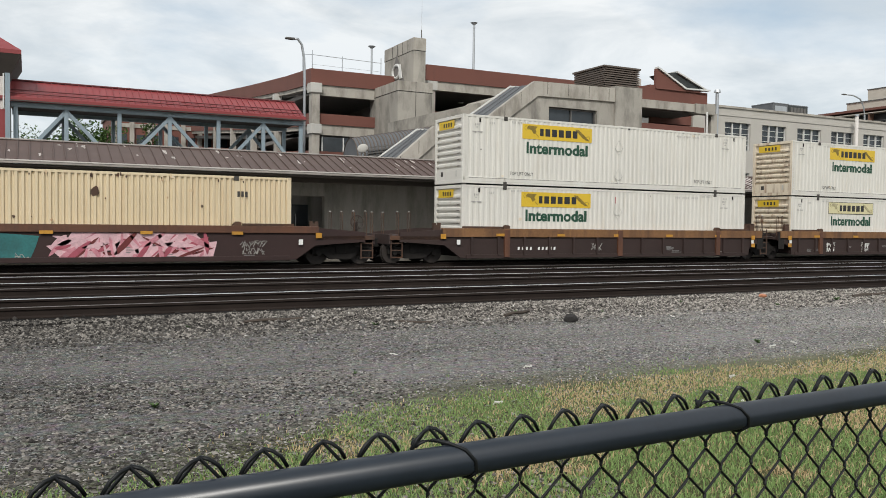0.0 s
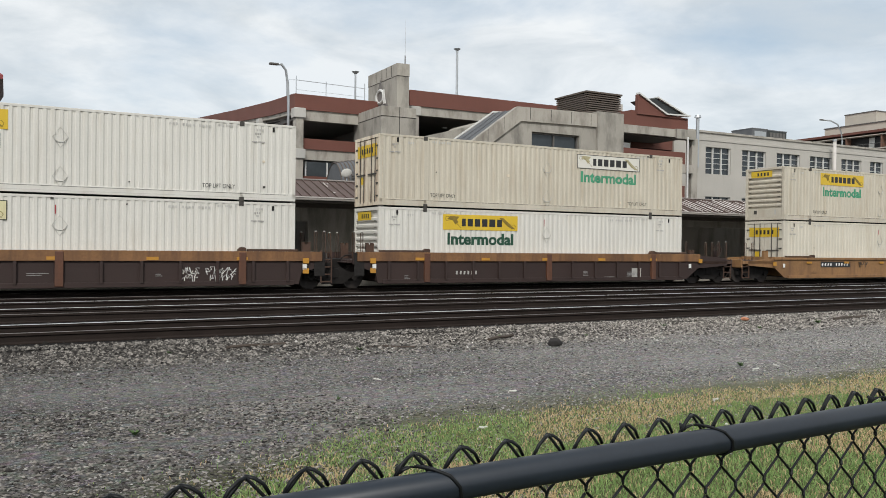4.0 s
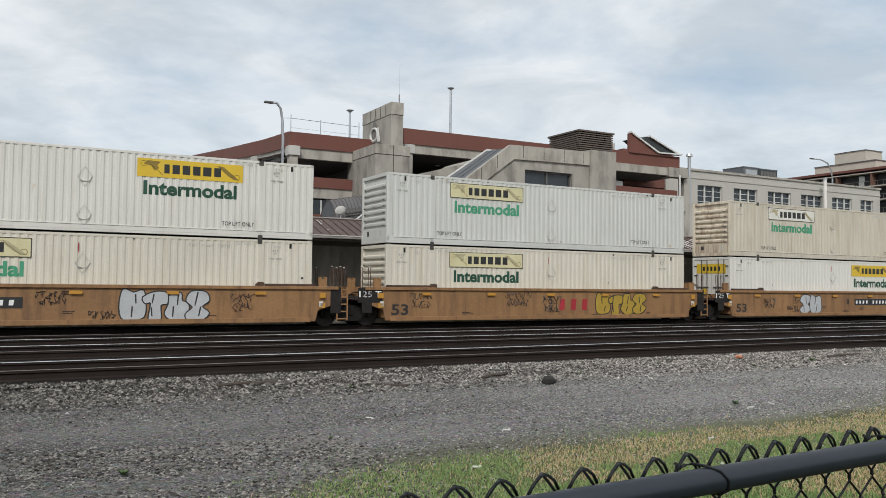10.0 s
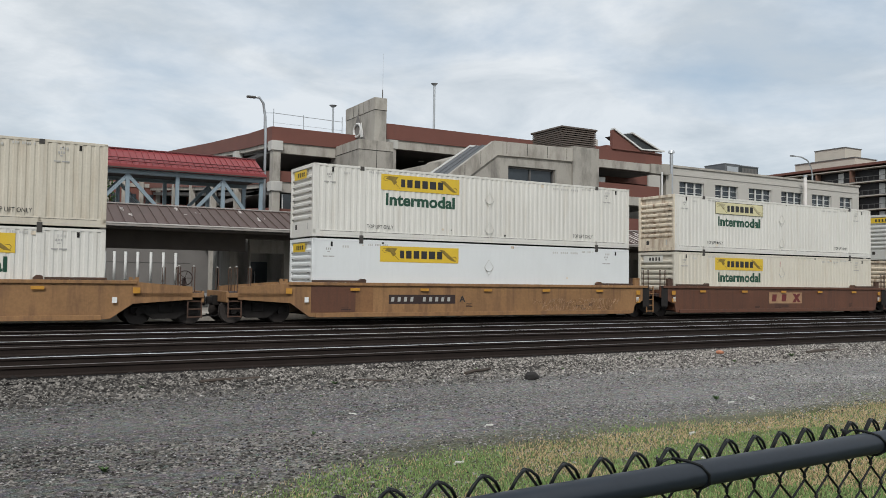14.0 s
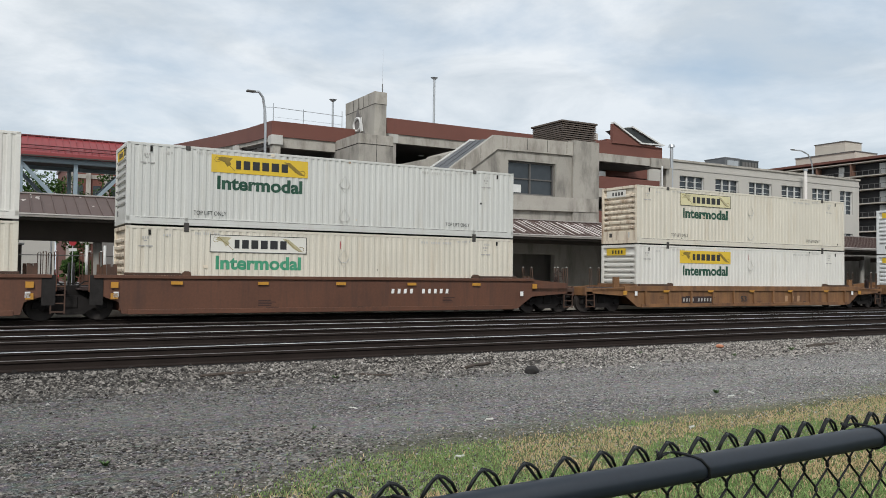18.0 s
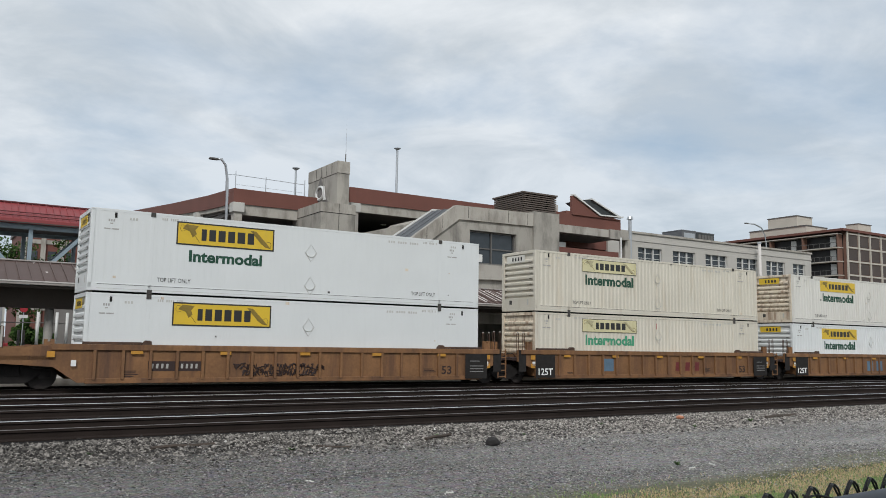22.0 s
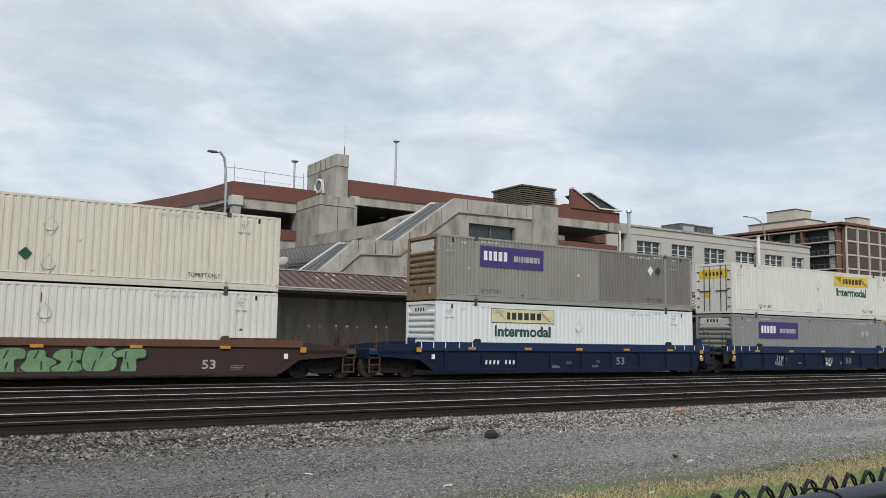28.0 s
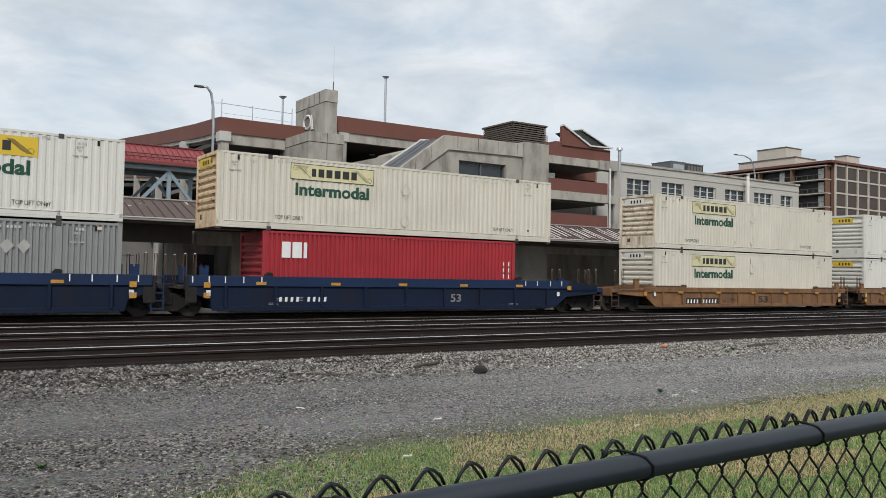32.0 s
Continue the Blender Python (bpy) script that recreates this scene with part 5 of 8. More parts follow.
def sheet(key, length, z0, z1, mat, plain=False):
    def make():
        steel = mat in (M_TANBOX, M_GREYBOX, M_SILVERBOX, M_GREYPATCH, M_REDBOX)
        v, f = corrugated(length, z0, z1, 0.195 if steel else PITCH_W, 0.060 if steel else 0.003 if plain else FOLD)
        me = bpy.data.meshes.new("side_sheet")
        me.from_pydata(v, [], f)
        me.materials.append(mat)
        me.update()
        return me
    return once((key, mat.name, plain), make)


def put(name, key, make, mat, parent, at=(0, 0, 0), label="", smooth=False):
    me = once((key, mat.name), lambda: mesh_of(make(), name, mat, smooth))
    ob = new(name, me)
    ob.parent = parent
    ob.location = at
    return tagged(ob, label)


def word_bars(parent, x, z, w, h, mat, widths, y, thick=0.006):
    """A maker's name as plain upright bars, wide and narrow."""
    total = sum(widths) + 0.55 * (len(widths) - 1) * min(widths)
    gap = 0.55 * min(widths) * w / total
    for k in widths:
        put("name_bar", ("bar", round(k * w / total, 3), h), lambda k=k: cube(0, k * w / total, -thick, 0, 0, h), mat, parent, (x, y, z))
        x += k * w / total + gap


def scroll(parent, x, z, w, h, y, flip, mat):
    """The ribbon curl at the end of the sign, as a thin bent line."""
    s = -1 if flip else 1
    def make():
        bm = bmesh.new()
        pts = [(0.30, 0.62), (0.14, 0.58), (0.06, 0.70), (0.12, 0.86), (0.34, 0.84), (0.55, 0.62), (0.8, 0.36), (0.98, 0.14)]
        pipe(bm, [(s * a * w, 0, (b if s > 0 else 1 - b) * h) for a, b in pts], 0.010, 4)
        return bm
    put("ribbon_line", ("scroll", round(w, 2), round(h, 2), s), make, mat, parent, (x, y, z))


def sign(c, x, top, style):
    """The yellow name board, its bars and the green word below."""
    film = {"new": M_SIGN, "old": M_SIGN_OLD, "pale": M_SIGN_PALE, "frame": M_SIGN}[style[0]]
    y = -WIDE / 2 - 0.002
    w, h = 3.68, 0.84 if style[0] == "frame" else 0.64
    board = put("sign_board", ("sign", w, h), lambda: cube(0, w, -0.006, 0, 0, h), film, c, (x, y, top - h), "name board film")
    e = -0.008
    if style[0] == "frame":
        for a, b, p, q in ((0, w, 0, 0.05), (0, w, h - 0.05, h), (0, 0.05, 0, h), (w - 0.05, w, 0, h)):
            put("border", ("bd", a, b, p, q), lambda a=a, b=b, p=p, q=q: cube(a, b, -0.004, 0, p, q), M_INK, board, (0, e + 0.002, 0))
    elif style[0] != "new":
        for a, b, p, q in ((0, w, 0, 0.025), (0, w, h - 0.025, h), (0, 0.025, 0, h), (w - 0.025, w, 0, h)):
            put("border", ("bd", a, b, p, q), lambda a=a, b=b, p=p, q=q: cube(a, b, -0.004, 0, p, q), M_INK, board, (0, e + 0.002, 0))
    word_bars(board, 0.90, h * 0.24, 1.98, h * 0.5, M_INK, (0.62, 0.85, 0.9, 0.9, 1.0, 0.85), e + 0.002)
    ink = M_RIBBON if style[0] in ("new", "frame") else M_RIBBON_OLD
    put("ribbon", ("ribbon", h), lambda: prism(bmesh.new(), [(0.20, 0.70 * h), (0.34, 0.90 * h), (0.78, 0.86 * h), (0.66, 0.66 * h), (0.72, 0.50 * h), (0.58, 0.34 * h), (0.46, 0.60 * h)], -0.003, 0), ink, board, (0, e + 0.002, 0), "ribbon figure")
    put("ribbon", ("ribbon2", h), lambda: prism(bmesh.new(), [(-0.95, 0.86 * h), (-0.72, 0.84 * h), (-0.30, 0.34 * h), (-0.12, 0.10 * h), (-0.34, 0.16 * h), (-0.52, 0.30 * h)], -0.003, 0), ink, board, (w, e + 0.002, 0), "ribbon figure")
    scroll(board, 0.06, 0.0, 0.8, h, e, False, M_RIBBON)
    scroll(board, w - 0.06, 0.0, 0.8, h, e, True, M_RIBBON)
    if style[1]:
        mat = M_GREEN if style[1] == "dark" else M_GREEN_OLD
        tw, cap, dx = (2.75, 0.40, 0.48) if style[0] == "frame" else (3.25, 0.475, 0.22)
        ob = new("word", text_mesh("Intermodal", tw, cap, mat, 0.036) if style[0] == "frame" else draped("Intermodal", tw, cap, mat, 0.036, x + dx - 2.10))
        ob.parent = c
        ob.location = (x + dx, y - 0.005, top - h - (0.58 if style[0] == "frame" else 0.60))
        tagged(ob, "green lettered word")


def nose_end(c, paint, style):
    """The closed end with cross ribs and a lower panel."""
    x = 0.0
    put("end_sheet", ("endsheet",), lambda: cube(0.075, 0.105, -1.15, 1.15, 0.12, TALL - 0.1), paint, c, (x, 0, 0), "ribbed end sheet")
    for k in range(7):
        z = 0.74 + k * 0.262
        put("end_rib", ("endrib",), lambda: prism(bmesh.new(), [(0.0, 0.02), (0.012, -0.02), (0.085, -0.035), (0.085, 0.15), (0.0, 0.09)], -1.10, 1.10), paint, c, (0, 0, z))
    put("end_panel", ("endpanel",), lambda: cube(0.0, 0.085, -1.12, 1.12, 0.16, 0.62, 0.01), paint, c)
    for y in (-1.02, 0.86):
        def rungs():
            bm = bmesh.new()
            for k in range(7):
                tube(bm, (-0.02, 0, k * 0.262), (-0.02, 0.16, k * 0.262), 0.012, 6)
            return bm
        tagged(put("rung_row", ("rung_row",), rungs, M_CAST, c, (0, y, 0.72), "row of short steel rungs"), kind="stuff")
    put("data_plate", ("dataplate",), lambda: cube(-0.006, 0.0, -0.12, 0.08, 0, 0.2), M_CAST, c, (0, 0.62, 0.32))
    put("data_plate", ("dataplate2",), lambda: cube(-0.006, 0.0, -0.05, 0.05, 0, 0.26), M_FADED, c, (0, -0.72, 0.28))
    if style:
        put("end_sign", ("endsign",), lambda: cube(-0.006, 0, -0.5, 0.9, 0, 0.34), M_SIGN if style == "y" else M_SIGN_PALE, c, (0.0, 0, TALL - 0.52))
        for k in range(4):
            put("name_bar", ("endbar",), lambda: cube(-0.012, 0, 0, 0.10, 0, 0.17), M_INK, c, (-0.004, -0.28 + k * 0.22, TALL - 0.44))


def door_end(c, paint):
    """Two doors with lock rods, hinges and a yellow board."""
    for s in (-1, 1):
        d = put("door", ("door",), lambda: cube(0.0, 0.05, -0.56, 0.56, 0.16, TALL - 0.16, 0.008), paint, c, (0.01, s * 0.575, 0), "white container door")
        for k in (-0.33, 0.05):
            put("lock_rod", ("rod",), lambda: tube(bmesh.new(), (-0.04, 0, 0.12), (-0.04, 0, TALL - 0.12), 0.02, 6), M_CAST, d, (0, k, 0))
        for k in range(5):
            put("hinge", ("hinge",), lambda: cube(-0.03, 0.02, -0.1, 0.1, 0, 0.06), M_CAST, d, (0, s * 0.5, 0.35 + k * 0.5))
        put("keeper", ("keeper",), lambda: cube(-0.05, 0.0, -0.4, 0.4, 0, 0.05), M_CAST, d, (0, 0, 1.25))
    put("end_sign", ("endsign2",), lambda: cube(-0.006, 0, -1.0, 1.0, 0, 0.5), M_SIGN, c, (0.004, 0, TALL - 0.85))
    for k in range(5):
        put("name_bar", ("endbar2",), lambda: cube(-0.012, 0, 0, 0.13, 0, 0.22), M_INK, c, (0.0, -0.62 + k * 0.26, TALL - 0.71))
    put("placard", ("plac",), lambda: cube(-0.006, 0, 0, 0.3, 0, 0.3), M_SIGN, c, (0.004, 0.3, 0.9))


def rust_marks(c, L, y):
    """Rust eaten through the sand paint: blots along the top, one large blot and a dark stencil."""
    rng = random.Random(41)
    for k in range(26):
        big = k == 0
        px, pz = (9.4, 2.15) if big else (rng.uniform(5.0, L - 0.6), TALL - rng.uniform(0.06, 0.22) if k < 17 else rng.uniform(0.4, 2.4))
        r = 0.16 if big else rng.uniform(0.02, 0.07)
        pts = [(px + r * rng.uniform(0.5, 1.1) * math.cos(a), pz + r * rng.uniform(0.6, 1.7) * math.sin(a)) for a in (2 * math.pi * j / 9 for j in range(9))]
        put("rust_spot", ("rustspot", k), lambda: prism(bmesh.new(), pts, -0.006, 0), M_RUSTORANGE if k % 3 == 1 else M_RUSTDARK, c, (0, y, 0))
    for k in range(3):
        put("stencil_mark", ("tanmark",), lambda: cube(0, 0.09, -0.004, 0, 0, 0.2), M_CAST, c, (L - 2.0 + k * 0.14, y, TALL - 0.75))


def container(label, paint, signs, end, z, kind="53", lift=True, extra=""):
    """A ribbed freight container. signs: (offset along the side, style, word)."""
    c = thing("container", label, "container", (0, 0, 0), "freight containers")
    L = 12.192 if kind == "40" else LONG
    yn = WIDE / 2
    endpaint = M_RUSTORANGE if "orange" in end else (M_RUSTBROWN if paint == M_GREYBOX else M_RUSTY) if "rust" in end else paint
    posts = [0.0, 1.98, L - 2.1, L - 0.12] if kind == "53" else [0.0, L - 0.12]
    for y, turn in ((-yn, 0), (yn, math.pi)):
        spans = [(0.12, 1.98), (2.10, L - 2.10), (L - 1.98, L - 0.12)] if kind == "53" else [(0.12, L - 0.12)]
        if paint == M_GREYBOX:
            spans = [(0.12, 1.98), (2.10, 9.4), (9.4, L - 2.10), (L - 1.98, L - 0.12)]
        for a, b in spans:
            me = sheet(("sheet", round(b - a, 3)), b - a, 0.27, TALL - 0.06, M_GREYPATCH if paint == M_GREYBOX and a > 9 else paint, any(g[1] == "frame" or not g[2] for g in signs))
            ob = new("side_sheet", me)
            ob.parent = c
            ob.location = (a if turn == 0 else b, y, 0)
            ob.rotation_euler = (0, 0, turn)
        for x in posts:
            put("post", ("post",), lambda: cube(0, 0.12, -0.004, 0.09, 0.1, TALL - 0.02, 0.006), paint, c, (x, y if turn == 0 else y - 0.09, 0))
    for y in (-yn - 0.004, yn - 0.066):
        put("top_rail", ("toprail", L), lambda: cube(0, L, 0, 0.07, TALL - 0.09, TALL, 0.008), paint, c, (0, y, 0))
        put("bottom_rail", ("botrail", L), lambda: cube(0, L, 0, 0.07, 0.0, 0.28, 0.01), paint, c, (0, y, 0))
    # dark and pale strips drawn in place of the bottom rail's recessed lines
    put("grime_line", ("darkgroove", L), lambda: cube(0.3, L - 0.3, -0.008, 0.0, 0.225, 0.238), M_CAST, c, (0, -yn, 0))
    put("rail_groove", ("groove", L), lambda: cube(0.3, L - 0.3, -0.0075, 0.0, 0.085, 0.094), M_FADED, c, (0, -yn, 0))
    put("roof", ("roof", L), lambda: cube(0.0, L, -yn + 0.05, yn - 0.05, TALL - 0.05, TALL - 0.012), paint, c)
    put("floor", ("floor", L), lambda: cube(0.0, L, -yn + 0.05, yn - 0.05, 0.04, 0.12), M_GRIME, c)
    for y in (-yn + 0.0, yn - 0.16):
        put("corner_post", ("cpost",), lambda: cube(-0.012, 0.15, 0, 0.16, 0.0, TALL, 0.01), endpaint, c, (0, y, 0))
        put("corner_post", ("cpost",), lambda: cube(-0.012, 0.15, 0, 0.16, 0.0, TALL, 0.01), paint, c, (L - 0.145, y, 0))
    put("end_frame", ("endframe",), lambda: cube(-0.008, 0.1, -yn + 0.1, yn - 0.1, TALL - 0.14, TALL, 0.01), endpaint, c)
    put("end_frame", ("endsill",), lambda: cube(-0.008, 0.1, -yn + 0.1, yn - 0.1, 0.0, 0.16, 0.01), endpaint, c)
    put("back_end", ("backend",), lambda: cube(-0.05, 0.0, -yn + 0.05, yn - 0.05, 0.05, TALL - 0.03), paint, c, (L, 0, 0))
    for x in (0.0, L - 0.18):
        put("lock_foot", ("foot",), lambda: cube(0, 0.18, 0.0, 0.16, -0.071, 0.002), M_CAST, c, (x, -yn + 0.01, 0))
    if "door" in end:
        door_end(c, endpaint)
    else:
        nose_end(c, endpaint, "y" if "y" in end else ("w" if "w" in end else ""))
    if kind == "53":
        for x in (1.98, L - 2.1):
            for zz in (TALL - 0.16, 0.0):
                put("casting", ("cast", zz > 1), lambda: cube(-0.02, 0.15, -0.025, 0.14, 0 if zz > 1 else -0.07, 0.16 if zz > 1 else 0.10, 0.01), M_CAST, c, (x, -yn, zz), "dark lifting casting")
    y = -yn - 0.004
    for x, st, word in signs:
        sign(c, x, TALL - 0.22, (st, word))
    if lift:
        for x in (2.28, L - 3.45):
            ob = new("notice", text_mesh("TOP LIFT ONLY", 1.18, 0.15, M_INK, 0.0))
            ob.parent = c
            ob.location = (x, y - 0.003, 0.40)
            tagged(ob, "small black lettering")
    if kind == "53" and paint == M_TANBOX:
        rust_marks(c, L, y)
    elif kind == "53":
        for x, z2, w, h in ((0.75, TALL - 0.30, 0.07, 0.16), (L - 0.9, TALL - 0.30, 0.07, 0.16)):
            put("slot", ("slot",), lambda: cube(0, 0.08, -0.008, 0, 0, 0.18), M_GRIME, c, (x, y, z2))
        for x, z2, w, n in ((2.35, TALL - 0.24, 0.9, 6), (L - 4.6, TALL - 0.30, 1.6, 7), (L - 2.9, TALL - 0.22, 0.7, 5), (L - 1.5, TALL - 0.30, 0.4, 2), (1.25, TALL - 0.34, 0.4, 2)):
            def row():
                bm = bmesh.new()
                for k in range(2 * n):
                    if k % 5 != 3:
                        box(bm, k * w / n * 0.5, (k + 0.62) * w / n * 0.5, -0.003, 0, 0, 0.085)
                return bm
            tagged(put("faded_marking", ("mark", w, n), row, M_FADED, c, (x, y, z2), "faded row of stencilled marks"), kind="stuff")
        for zz in (1.85, 0.55) if paint not in (M_GREYBOX, M_SILVERBOX) else ():
            def ringmesh():
                bm = bmesh.new()
                pipe(bm, [(0.2 * math.cos(a), 0, 0.16 * math.sin(a)) for a in (math.pi + math.pi * k / 8 for k in range(9))], 0.014, 4)
                pipe(bm, [(0.0, 0, -0.34), (0.24, 0, 0.0), (0.0, 0, 0.34), (-0.24, 0, 0.0), (0.0, 0, -0.34)], 0.009, 4)
                return bm
            put("placard_holder", ("ring",), ringmesh, M_FADED, c, (8.1, y - 0.008, zz), "worn diamond placard holder")
        if z == Z_LOW and paint not in (M_BRIGHT, M_SILVERBOX):
            put("paint_tick", ("tick",), lambda: cube(0, 0.03, -0.004, 0, 0, 0.3), M_REDBOX, c, (7.95, y, TALL - 0.62))
        for x in (0.55, L - 1.55):
            def crest():
                bm = bmesh.new()
                for a, b, p, q in ((0.0, 0.05, 0.28, 0.36), (0.08, 0.13, 0.28, 0.36), (0.16, 0.21, 0.28, 0.36), (0.06, 0.16, 0.19, 0.23), (-0.12, 0.08, 0.0, 0.045), (0.12, 0.36, 0.0, 0.045)):
                    box(bm, a, b, -0.003, 0, p, q)
                return bm
            tagged(put("small_marking", ("crest",), crest, M_GREYTEXT, c, (x, y, TALL - 0.72), "small stencilled mark"), kind="stuff")
    if extra == "purple":
        sg = put("sign_board", ("purple",), lambda: cube(0, 3.64, -0.006, 0, 0, 0.95), M_PURPLE, c, (2.25, y, TALL - 1.3), "faded purple name board")
        word_bars(sg, 0.2, 0.3, 1.3, 0.42, M_PALETEXT, (1, 0.9, 1, 1.1, 1), -0.006)
        word_bars(sg, 1.9, 0.32, 1.5, 0.26, M_GREYTEXT, (1, 0.3, 0.5, 0.3, 1, 0.8, 0.8, 0.4), -0.006)
        for x, m in ((13.0, M_PALETEXT), (13.55, M_INK)) if paint == M_GREYBOX else ((12.6, M_GREYTEXT), (13.1, M_GREYTEXT)):
            put("placard", ("diamond",), lambda: prism(bmesh.new(), [(0, -0.24), (0.22, 0.03), (0.02, 0.26), (-0.2, 0.02)], -0.006, 0), m, c, (x, y, 1.95))
        put("end_panel_white", ("endwhite",), lambda: cube(-0.006, 0, -1.0, 1.0, 0, 0.5), M_FADED, c, (0.0, 0, TALL - 0.72), "worn white panel")
    if extra == "diamond":
        put("placard", ("diamond2",), lambda: prism(bmesh.new(), [(0, -0.2), (0.22, 0.03), (0.0, 0.24), (-0.22, 0.03)], -0.006, 0), M_GREEN, c, (7.4, y, 0.85))
    if extra == "boxmark":
        word_bars(c, 0.75, TALL - 1.02, 1.05, 0.62, M_PALETEXT, (1, 1.1, 0.4), y)
        for k in range(5):
            put("number_bar", ("nbar",), lambda: cube(0, 0.06, -0.004, 0, 0, 0.2), M_PALETEXT, c, (L - 0.7, y, 0.6 + k * 0.28))
            put("number_bar", ("nbar",), lambda: cube(0, 0.06, -0.004, 0, 0, 0.2), M_PALETEXT, c, (L - 0.4, y, 0.6 + k * 0.28))
    for k in range(5):
        x = random.uniform(0.4, L - 0.4)
        put("scuff", ("scuff", k % 3), lambda k=k: cube(0, 0.05 + 0.05 * (k % 3), -0.004, 0, 0, 0.05 + 0.03 * (k % 3)), M_CAST if k % 2 else M_RUSTY, c, (x, y + 0.001, random.choice((0.3, 0.45, 2.6, 2.7, 1.4))))
    return c


def truck(car, x, wheels, z=-0.03):
    """A two-axle truck: cast side frames, bolster, springs and two wheelsets that turn."""
    fr = put("truck", ("sideframe",), sideframe, M_TRUCK, car, (x, -0.98, z), "oily cast truck side frame")
    put("truck", ("sideframe",), sideframe, M_TRUCK, car, (x, 0.98, z), "oily cast truck side frame")
    put("bolster", ("bolster",), lambda: cube(-0.22, 0.22, -1.1, 1.1, 0.42, 0.80, 0.03), M_TRUCK, car, (x, 0, z))
    for s in (-0.1, 0.1):
        put("spring", ("spring",), lambda: tube(bmesh.new(), (0, 0, 0.3), (0, 0, 0.5), 0.07, 8), M_WHEEL, fr, (s, -0.02, 0))
    for dx in (-0.89, 0.89):
        w = put("wheelset", ("wheelset",), wheelset, M_WHEEL, car, (x + dx, 0, z + 0.457), "worn steel wheelset")
        wheels.append((w, car))
        put("bearing_cap", ("cap",), lambda: tube(bmesh.new(), (0, -0.09, 0), (0, 0.0, 0), 0.12, 10), M_TRUCK, fr, (dx, -0.05, 0.457))


def sideframe():
    bm = bmesh.new()
    prism(bm, [(-1.15, 0.40), (-1.15, 0.62), (-0.62, 0.68), (-0.35, 0.84), (0.35, 0.84), (0.62, 0.68), (1.15, 0.62), (1.15, 0.40), (0.72, 0.42), (0.40, 0.20), (-0.40, 0.20), (-0.72, 0.42)], -0.09, 0.09)
    return bm


def wheelset():
    bm = bmesh.new()
    tube(bm, (0, -1.0, 0), (0, 1.0, 0), 0.085, 10)
    for s in (-1, 1):
        tube(bm, (0, s * 0.70, 0), (0, s * 0.735, 0), 0.49, 28)
        tube(bm, (0, s * 0.735, 0), (0, s * 0.84, 0), 0.457, 28)
        tube(bm, (0, s * 0.84, 0), (0, s * 0.88, 0), 0.16, 12)
    for k in range(3):
        a = 2 * math.pi * k / 3
        box(bm, 0.22 * math.cos(a) - 0.05, 0.22 * math.cos(a) + 0.05, -0.852, -0.84, 0.22 * math.sin(a) - 0.05, 0.22 * math.sin(a) + 0.05)
    return bm


def grab(car, x, y, z, h, mat):
    """A slim upright grab iron with a worn pale top."""
    def make():
        bm = bmesh.new()
        pipe(bm, [(-0.05, 0, 0), (-0.05, 0, h - 0.05), (0.0, 0, h), (0.05, 0, h - 0.05), (0.05, 0, 0)], 0.018, 6)
        return bm
    g = put("grab_iron", ("grab", h), make, mat, car, (x, y, z))
    put("worn_tip", ("grabtip",), lambda: tube(bmesh.new(), (-0.03, 0, 0), (0.03, 0, 0), 0.024, 6), M_FADED, g, (0, 0, h))


def ladder(car, x, mat):
    def make():
        bm = bmesh.new()
        for s in (0, 0.42):
            box(bm, s - 0.022, s + 0.022, -0.02, 0.02, 0.22, 1.5)
        for k in range(5):
            box(bm, 0, 0.42, -0.018, 0.018, 0.26 + k * 0.28, 0.305 + k * 0.28)
        return bm
    put("ladder", ("ladder",), make, mat, car, (x, -1.48, 0))




